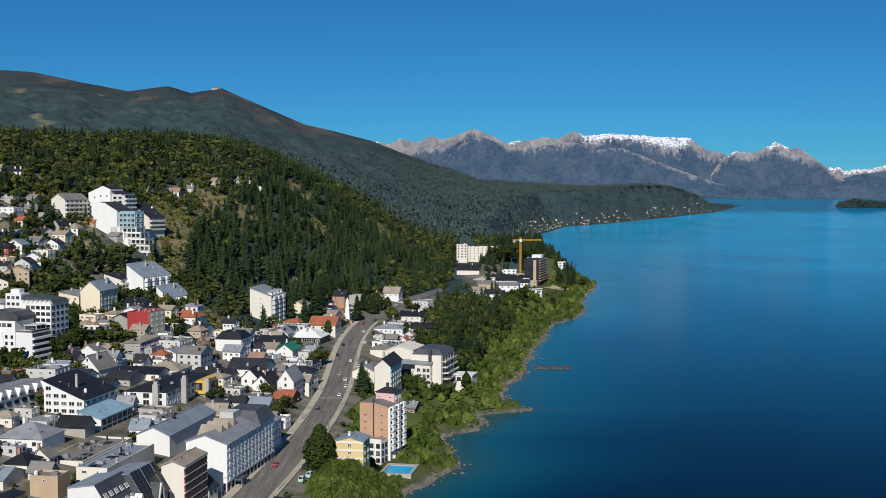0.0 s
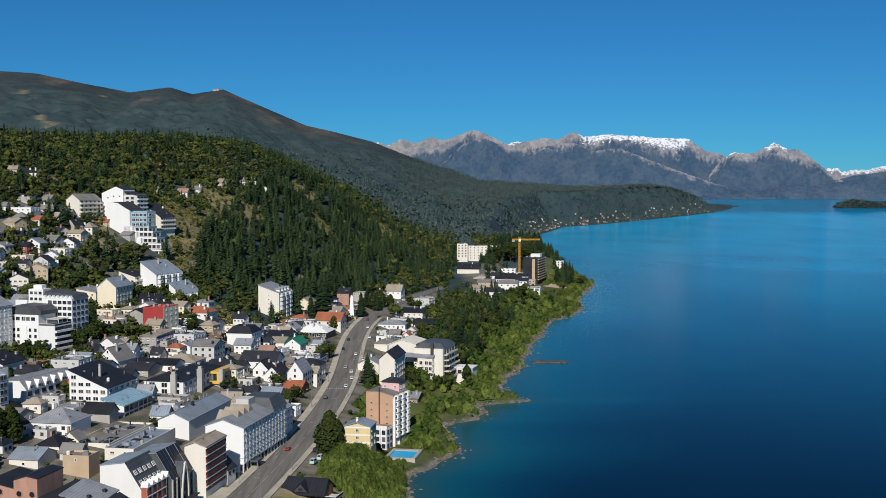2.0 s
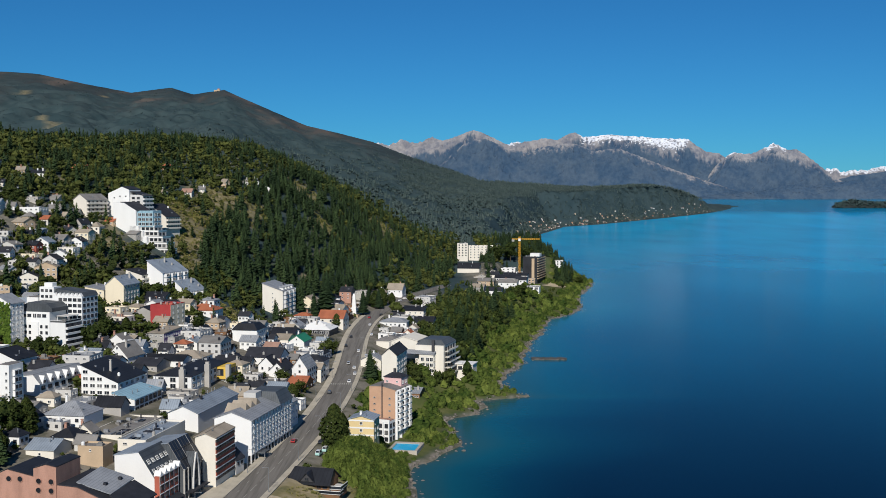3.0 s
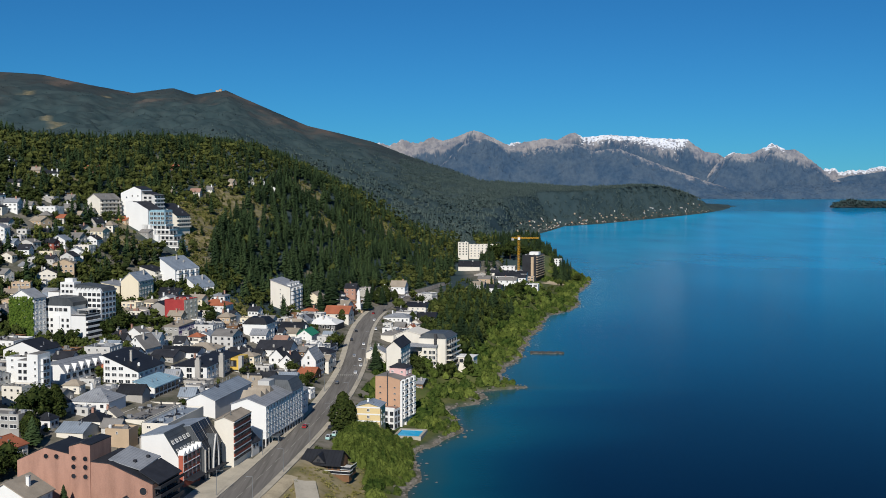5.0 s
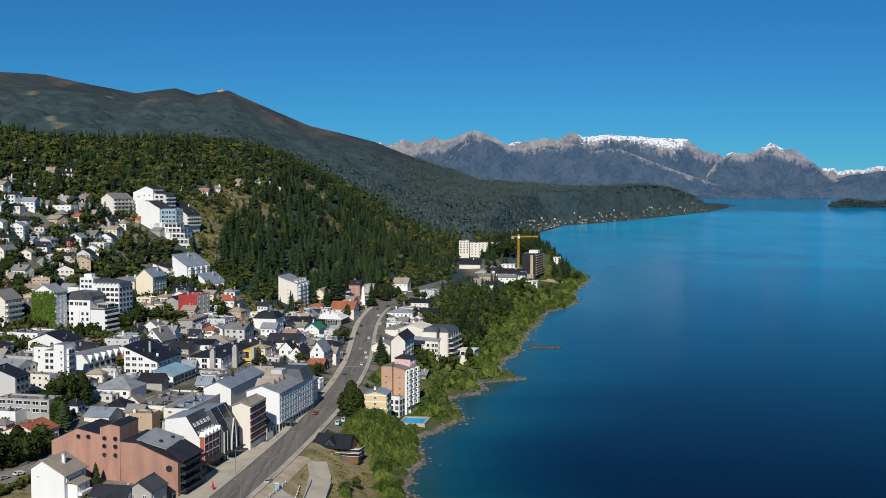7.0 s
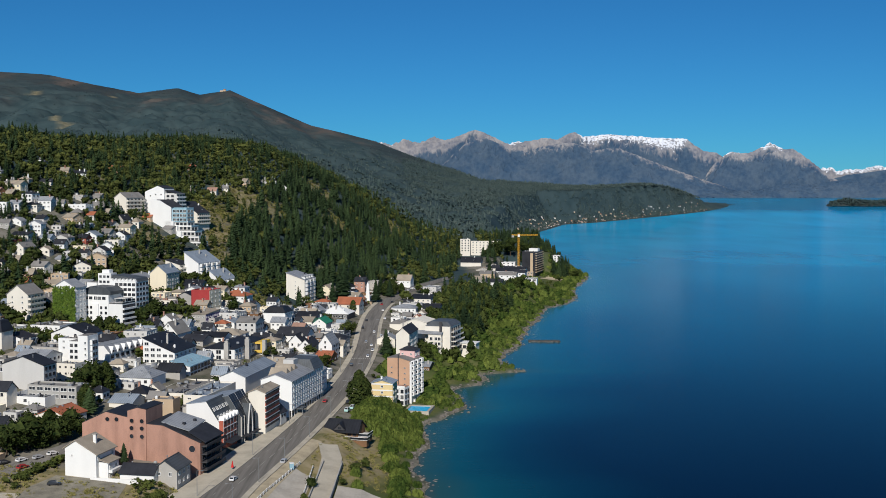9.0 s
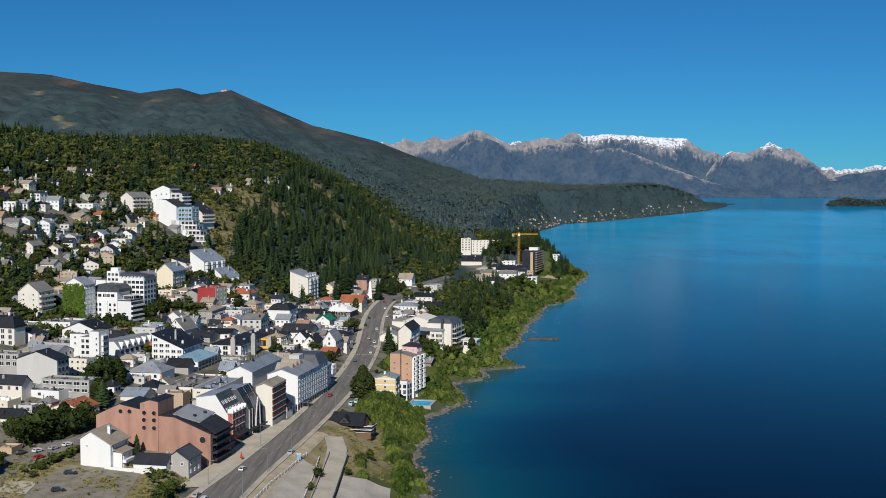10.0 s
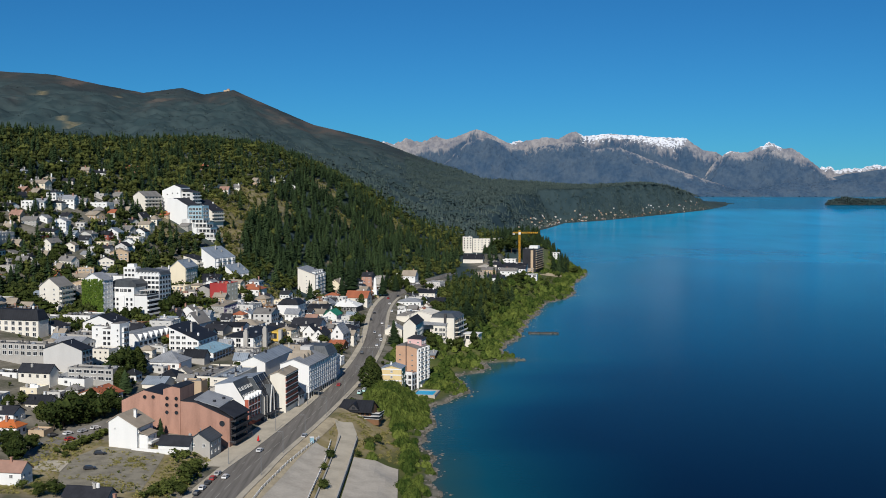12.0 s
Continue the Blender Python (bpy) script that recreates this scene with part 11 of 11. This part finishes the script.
def oval_crown(seed, leaves=1500):
    """A dense upright crown that reaches nearly to the ground."""
    rnd = random.Random(seed)
    v, f = [], []
    for _ in range(leaves):
        u = rnd.random()
        z = 0.07 + 0.92 * u
        r = 0.30 * math.sin(math.pi * min(1.0, 0.12 + 0.88 * u) ** 0.8) ** 0.75 * rnd.uniform(0.72, 1.08) * (1 + 0.16 * math.sin(9 * u + 3 * math.sin(seed + 5 * u)))
        a = rnd.random() * 6.2832
        p = Vector((r * math.cos(a), r * math.sin(a), z))
        n = (Vector((math.cos(a), math.sin(a), 0.5)) + Vector((rnd.gauss(0, 0.5), rnd.gauss(0, 0.5), rnd.gauss(0, 0.5)))).normalized()
        t = n.orthogonal().normalized()
        w = n.cross(t)
        g = rnd.uniform(0.025, 0.05)
        b = len(v)
        for q in (p - t * g, p - w * g + n * g * 0.4, p + t * g, p + w * g + n * g * 0.3):
            v.append((q.x, q.y, q.z))
        f.append((b, b + 1, b + 2, b + 3))
    return np.array(v), f


TREE_SHAPES = {"oval": [oval_crown(300 + s) for s in range(4)], "broad": [big_crown(100 + s) for s in range(4)], "fir": [conifer_shape(200 + s, 240, 0.2) for s in range(4)]}
TREE_MESH = {}
TREE_AT = []


def tree(x, y, h, kind="broad", wide=1.0, tint=0.3, label=""):
    z = float(ground(x, y)) - 0.1
    TREE_AT.append((x, y, h * wide * 0.32))
    seed = int(x * 3 + y) % 4
    key = (kind, seed, round(tint, 1))
    if key not in TREE_MESH:
        v, f = TREE_SHAPES[kind][seed]
        me = bpy.data.meshes.new("crown")
        me.from_pydata(v.tolist(), [], f)
        rr = random.Random(seed)
        at = me.attributes.new("tint", "FLOAT", "POINT")
        at.data.foreach_set("value", np.clip(np.array([tint + rr.gauss(0, 0.12) for _ in range(len(v))]), 0, 1).astype(np.float32))
        me.materials.append(M["pine" if kind == "fir" else "leaf"])
        bm = bmesh.new()
        limb(bm, (0, 0, 0), (0.005, 0, 0.45), 0.022, 0.013)
        if kind == "fir":
            limb(bm, (0.005, 0, 0.45), (0, 0, 0.97), 0.013, 0.002)
        else:
            for k in range(5):
                a = k * 1.26 + seed
                limb(bm, (0.004, 0, 0.3 + 0.03 * k), (0.2 * math.cos(a), 0.2 * math.sin(a), 0.6), 0.009, 0.003, 5)
        tm = bpy.data.meshes.new("trunk")
        bm.to_mesh(tm)
        bm.free()
        tm.materials.append(M["bark"])
        TREE_MESH[key] = (me, tm)
    me, tm = TREE_MESH[key]
    th = thing("tree", x, y, z, (x * 37 + y * 11) % 360, label or ("tall dark green fir in the town" if kind == "fir" else "leafy green tree standing among the houses"), "tree", "trees of the town")
    th.scale = (h * wide, h * wide, h)
    for nm, data in (("crown", me), ("trunk", tm)):
        ob = new(nm, data)
        ob.parent = th
    return th


for x, y, h, kind, wide, tn in (
        (-45.7, 405.0, 18.5, "oval", 1.0, 0.12), (-43.0, 411.0, 15.0, "oval", 1.0, 0.15), (-82.0, 718.0, 30, "fir", 1.35, 0.14), (-60.0, 765.0, 19, "fir", 1.2, 0.15), (-50.5, 800.0, 16, "fir", 1.2, 0.2), (-88, 697, 20, "fir", 1.2, 0.2),
        (-40.0, 540.0, 17, "fir", 1.2, 0.35), (-18.5, 560.0, 12, "broad", 0.8, 0.2), (-16, 552, 9, "broad", 0.9, 0.2), (-67.0, 600.0, 11, "broad", 1.0, 0.25), (-70, 594, 9, "broad", 1.0, 0.35), (-81, 505, 8, "broad", 1.2, 0.3), (-74, 520, 6, "broad", 1.2, 0.2)):
    tree(x, y, h, kind, wide, tn)
for x, y, h, kind, wide, tn in (
        (-149.9, 324.2, 11.5, "fir", 1.5, 0.9),
        (-161.0, 347.2, 12.5, "broad", 1.1, 0.05),
        (-157.8, 354.2, 14.3, "broad", 1.1, 0.05),
        (-153.8, 359.2, 13.6, "oval", 1.1, 0.05),
        (-154.0, 332.2, 10.3, "oval", 1.15, 0.05),
        (-162.4, 270.2, 12.0, "broad", 1.2, 0.05),
        (-160.4, 274.2, 12.4, "broad", 1.2, 0.05),
        (-157.6, 278.2, 12.3, "broad", 1.2, 0.05),
        (-155.0, 282.2, 11.4, "oval", 1.15, 0.05),
        (-152.0, 286.2, 10.8, "broad", 1.2, 0.05),
        (-148.8, 291.2, 9.7, "broad", 1.2, 0.05),
        (-165.3, 278.2, 9.6, "broad", 1.2, 0.05),
        (-160.5, 286.0, 11.5, "broad", 1.2, 0.05),
        (-155.0, 293.0, 11.0, "oval", 1.2, 0.05),
        (-149.0, 299.5, 10.0, "broad", 1.2, 0.08),
        (-145.0, 297.5, 8.0, "broad", 1.2, 0.1),
        (-87.0, 768.0, 27.0, "fir", 1.15, 0.12),
        (-171.4, 281.2, 7.7, "oval", 1.15, 0.4),
        (-185.2, 296.2, 4.8, "broad", 1.3, 0.3),
        (-187.6, 287.2, 7.1, "oval", 1.15, 0.2),
        (-162.5, 231.2, 10.4, "oval", 1.15, 0.1),
        (-161.8, 243.2, 6.4, "broad", 1.2, 0.2),
        (-169.5, 241.2, 8.5, "broad", 1.2, 0.12),
        (-133.7, 190.2, 6.0, "broad", 1.4, 0.2),
        (-138.8, 189.2, 5.0, "broad", 1.4, 0.25),
        (-146.6, 195.2, 3.8, "broad", 1.3, 0.5),
        (-120.2, 270.2, 8.0, "fir", 1.2, 0.3),
        (-181.1, 514.2, 12.3, "broad", 1.2, 0.15),
        (-178.5, 525.2, 14.3, "broad", 1.2, 0.15),
        (-190.5, 566.2, 11.3, "fir", 1.2, 0.2),
        (-172.4, 529.2, 10.8, "broad", 1.3, 0.12),
        (-171.6, 549.2, 9.2, "oval", 1.15, 0.15),
        (-189.4, 547.2, 12.9, "oval", 1.1, 0.2),
        (-191.5, 489.2, 8.5, "oval", 1.15, 0.1),
        (-194.7, 479.2, 9.0, "oval", 1.15, 0.1),
        (-223.2, 478.2, 4.7, "broad", 1.3, 0.25),
        (-219.3, 452.2, 6.4, "broad", 1.3, 0.3),
        (-141.8, 588.2, 8.6, "broad", 1.2, 0.15),
        (-141.8, 599.2, 7.9, "fir", 1.4, 0.3),
        (-146.8, 616.2, 5.2, "broad", 1.2, 0.25),):
    tree(x, y, h, kind, wide, tn)
for x, y, h, kind, wide, tn in (
        (-71.9, 471.2, 8.3, "oval", 1.15, 0.3),
        (-70.6, 491.2, 6.8, "broad", 1.2, 0.35),
        (-103.2, 483.2, 4.0, "broad", 1.6, 0.05),
        (-98.9, 488.2, 3.4, "broad", 1.5, 0.05),
        (-91.1, 507.2, 3.5, "broad", 1.4, 0.1),
        (-72.0, 688.2, 8.8, "oval", 1.1, 0.25),
        (-27.2, 573.2, 11.5, "broad", 0.9, 0.2),
        (-30.1, 581.2, 10.8, "broad", 0.8, 0.2),
        (-39.9, 561.2, 7.5, "broad", 0.8, 0.5),
        (-53.6, 809.2, 13.6, "oval", 1.1, 0.12),
        (-49.0, 818.2, 14.2, "oval", 1.15, 0.1),
        (-58.8, 813.2, 16.1, "fir", 1.3, 0.15),
        (-41.9, 832.2, 9.3, "oval", 1.15, 0.05),
        (-24.6, 731.2, 9.3, "oval", 1.15, 0.1),
        (-15.3, 730.2, 9.2, "broad", 1.2, 0.3),
        (-21.5, 835.2, 10.3, "broad", 1.2, 0.1),
        (-6.0, 820.2, 10.2, "broad", 1.3, 0.2),
        (3.0, 720.2, 16.0, "fir", 1.3, 0.2),
        (4.7, 678.2, 15.3, "fir", 1.3, 0.15),
        (9.3, 694.2, 17.8, "fir", 1.3, 0.1),
        (13.4, 681.2, 15.3, "fir", 1.3, 0.15),
        (18.2, 695.2, 15.6, "fir", 1.3, 0.2),
        (8.3, 765.2, 16.8, "fir", 1.3, 0.12),
        (21.8, 739.2, 16.3, "fir", 1.3, 0.2),
        (-42.0, 277.2, 2.8, "broad", 1.4, 0.3),
        (-38.6, 295.2, 4.3, "broad", 1.5, 0.35),
        (-35.6, 304.2, 4.2, "broad", 1.5, 0.4),
        (-52.4, 267.2, 4.5, "broad", 1.2, 0.15),
        (-50.9, 227.2, 4.5, "broad", 1.3, 0.3),
        (-53.0, 252.2, 3.3, "broad", 1.3, 0.4),
        (-98.1, 219.2, 6.0, "broad", 1.6, 0.35),
        (-96.6, 230.2, 4.8, "broad", 1.5, 0.4),
        (-100.6, 205.2, 3.9, "broad", 1.6, 0.3),
        (-104.2, 197.2, 3.8, "broad", 1.5, 0.35),
        (-96.5, 204.2, 4.8, "broad", 1.4, 0.25),):
    tree(x, y, h, kind, wide, tn)
for x, y, h, kind, wide, tn in (
        (-125.6, 261.2, 2.5, "broad", 1.5, 0.1),
        (-145.7, 255.2, 2.6, "broad", 1.8, 0.3),
        (-143.2, 261.2, 2.7, "broad", 1.8, 0.25),
        (-142.1, 268.2, 2.7, "broad", 1.6, 0.3),
        (-147.0, 246.2, 2.6, "broad", 1.6, 0.35),
        (-147.1, 237.2, 2.5, "broad", 1.6, 0.4),
        (-273.1, 509.2, 13.9, "fir", 1.2, 0.2),
        (-269.3, 572.2, 9.5, "oval", 1.15, 0.2),
        (-269.6, 557.2, 9.3, "broad", 1.3, 0.25),
        (-245.7, 530.2, 5.4, "broad", 1.3, 0.2),
        (-253.8, 485.2, 8.4, "broad", 1.3, 0.2),
        (-245.9, 477.2, 8.3, "broad", 1.3, 0.2),
        (78.1, 1317.2, 22.8, "fir", 1.3, 0.1),
        (80.8, 1299.2, 24.1, "broad", 1, 0.1),
        (100.4, 1310.2, 18.9, "broad", 1.2, 0.15),
        (123.3, 1404.2, 16.1, "fir", 1.2, 0.15),
        (65.3, 1290.2, 22.4, "broad", 1.1, 0.15),
        (54.2, 1291.2, 26.2, "fir", 1.1, 0.2),
        (153.7, 1312.2, 12.9, "oval", 1.15, 0.3),
        (163.6, 1299.2, 11.3, "broad", 1.6, 0.35),
        (70.2, 974.2, 11.7, "broad", 1.3, 0.1),
        (61.2, 971.2, 10.5, "fir", 1.3, 0.12),
        (47.8, 995.2, 9.0, "oval", 1.15, 0.2),):
    tree(x, y, h, kind, wide, tn)


def clearing_scrub():
    """Low scrub and dry shrubs over the clearings of the hill."""
    rnd = random.Random(44)
    items = []
    for cx, cy, rx, ry in CLEARINGS:
        for _ in range(int(rx * ry * 0.34)):
            x, y = cx + rnd.uniform(-1, 1) * rx, cy + rnd.uniform(-1, 1) * ry
            if inside_house(x, y, 0.5):
                continue
            h = rnd.uniform(0.7, 2.6)
            items.append((x, y, float(ground(x, y)) - 0.1, h * 1.2, h * rnd.uniform(1.3, 2.4), rnd.random() * 6.28, min(1, max(0, rnd.gauss(0.35, 0.28)))))
    wood("hill_scrub", items, FAR_BUSHES, M["weeds"], "dry yellowish scrub on the open slope", "weeds")


clearing_scrub()


def garden_plants():
    rnd = random.Random(8)
    items = []
    while len(items) < 2500:
        x, y = rnd.uniform(-420, -10), rnd.uniform(150, 900)
        if float(town(np.float64(x), np.float64(y))) < 0.05 or len(items) > 560 and (x > -150 or y < 430) or abs(x - float(np.interp(y, ROAD_Y, ROAD_X))) < 11 or inside_house(x, y, 1.2):
            continue
        if -90 < x < -40 and y < 330 or -160 < x < -95 and 190 < y < 262 and rnd.random() < 0.6:
            continue
        if -172 < x < -127 and 225 < y < 310 and abs((x + 166) - 0.42 * (y - 225)) < 7:
            continue
        h = rnd.uniform(1.6, 5.0) if len(items) < 560 else rnd.uniform(2.5, 7.5)
        if -160 < x < -95 and 190 < y < 262:
            h = rnd.uniform(0.6, 1.4)
        items.append((x, y, float(ground(x, y)) - 0.25 * h, h * 1.2, h * rnd.uniform(1.0, 1.5), rnd.random() * 6.28, min(1, max(0, rnd.gauss(0.3, 0.22)))))
    while len(items) < 3100:
        x, y = rnd.uniform(-350, -225), rnd.uniform(480, 730)
        if inside_house(x, y, 0.5):
            continue
        h = rnd.uniform(2.5, 6.5)
        items.append((x, y, float(ground(x, y)) - 0.25 * h, h * 1.2, h * rnd.uniform(1.0, 1.5), rnd.random() * 6.28, min(1, max(0, rnd.gauss(0.3, 0.24)))))
    for line, wide, count in ((((-109, 249), (-101, 244), (-97, 225), (-101, 206), (-105, 196)), 3.6, 150), (((-151, 243), (-147, 257), (-142, 270)), 1.8, 60)):
        pts = resample(line, count)
        for x, y in pts:
            x, y, h = x + rnd.gauss(0, wide * 0.5), y + rnd.gauss(0, wide * 0.5), rnd.uniform(1.2, 3.2)
            if not inside_house(x, y, 0.3):
                items.append((x, y, float(ground(x, y)) - 0.25 * h, h * 1.2, h * rnd.uniform(1.1, 1.6), rnd.random() * 6.28, min(1, max(0, rnd.gauss(0.6, 0.2)))))
    wood("garden_bushes", items, FAR_CROWNS, M["leaf"], "garden bushes and small trees between the houses", "bushes")


garden_plants()


def dry_growth():
    """Tufts of weeds and low scrub on the empty lot and the dry slope by the shore."""
    rnd = random.Random(18)
    items = []
    for k in range(4800):
        if k % 3:
            x, y = rnd.uniform(-160, -96), rnd.uniform(190, 262)
            band = float(waves(np.float64(x * 0.45), np.float64(y), 19, 6))
            if band < 0.35 and rnd.random() < (0.93 if -143 < x < -110 else 0.55):
                continue
        else:
            x, y = rnd.uniform(-56, -26), rnd.uniform(280, 364)
        if inside_house(x, y, 0.4) or x < float(np.interp(y, ROAD_Y, ROAD_X)) + 12 and k % 3 == 0:
            continue
        if -54 < x < -44 and y < 328 or k % 3 == 0 and rnd.random() < 0.6:
            continue
        h = rnd.uniform(0.3, 1.0) if rnd.random() < 0.85 else rnd.uniform(0.9, 1.7)
        items.append((x, y, float(ground(x, y)) - 0.05, h * 1.2, h * rnd.uniform(1.1, 2.3), rnd.random() * 6.28, min(1, max(0, rnd.gauss(0.6, 0.3)))))
    wood("dry_weeds", items, FAR_BUSHES, M["weeds"], "yellowish dry weeds and low scrub on open ground", "weeds")


dry_growth()


def far_houses():
    """Pale cottages scattered in the woods of the far shore."""
    rnd = random.Random(31)
    verts, faces, slots = [], [], []
    paints = [M["ivory"], M["stonewhite"], M["tan"], M["greyroof"], M["slate"], M["terracotta"]]
    made = 0
    while made < 210:
        y = rnd.uniform(2500, 3850)
        x = float(shore(y)) - 12 - 170 * rnd.random() ** 2.0
        z = float(ground(x, y))
        if not 0.03 + 0.10 * rnd.random() < x / y < 0.25 or z - float(lake_level(y)) > 34:
            continue
        made += 1
        w, dd, h, r = rnd.uniform(1.6, 3.4), rnd.uniform(1.4, 2.2), rnd.uniform(1.4, 2.2), rnd.uniform(-0.6, 0.6)
        c, s = math.cos(r), math.sin(r)
        k = len(verts)
        for px, py, pz in ((-w, -dd, -2), (w, -dd, -2), (w, dd, -2), (-w, dd, -2), (-w, -dd, h), (w, -dd, h), (w, dd, h), (-w, dd, h), (-w, 0, h + 1.5), (w, 0, h + 1.5)):
            verts.append((x + c * px - s * py, y + s * px + c * py, z + pz))
        faces += [tuple(k + i for i in f) for f in ((0, 1, 5, 4), (1, 2, 6, 9, 5), (2, 3, 7, 6), (3, 0, 4, 8, 7), (4, 5, 9, 8), (6, 7, 8, 9))]
        wall, roofm = rnd.choice((0, 1, 1, 2, 2, 2)), rnd.choice((3, 3, 4, 5))
        slots += [wall] * 4 + [roofm] * 2
    tagged(mesh_object("far_cottages", verts, faces, paints, slots=slots), "pale cottages scattered among the trees of the far shore", "houses", kind="stuff")


far_houses()
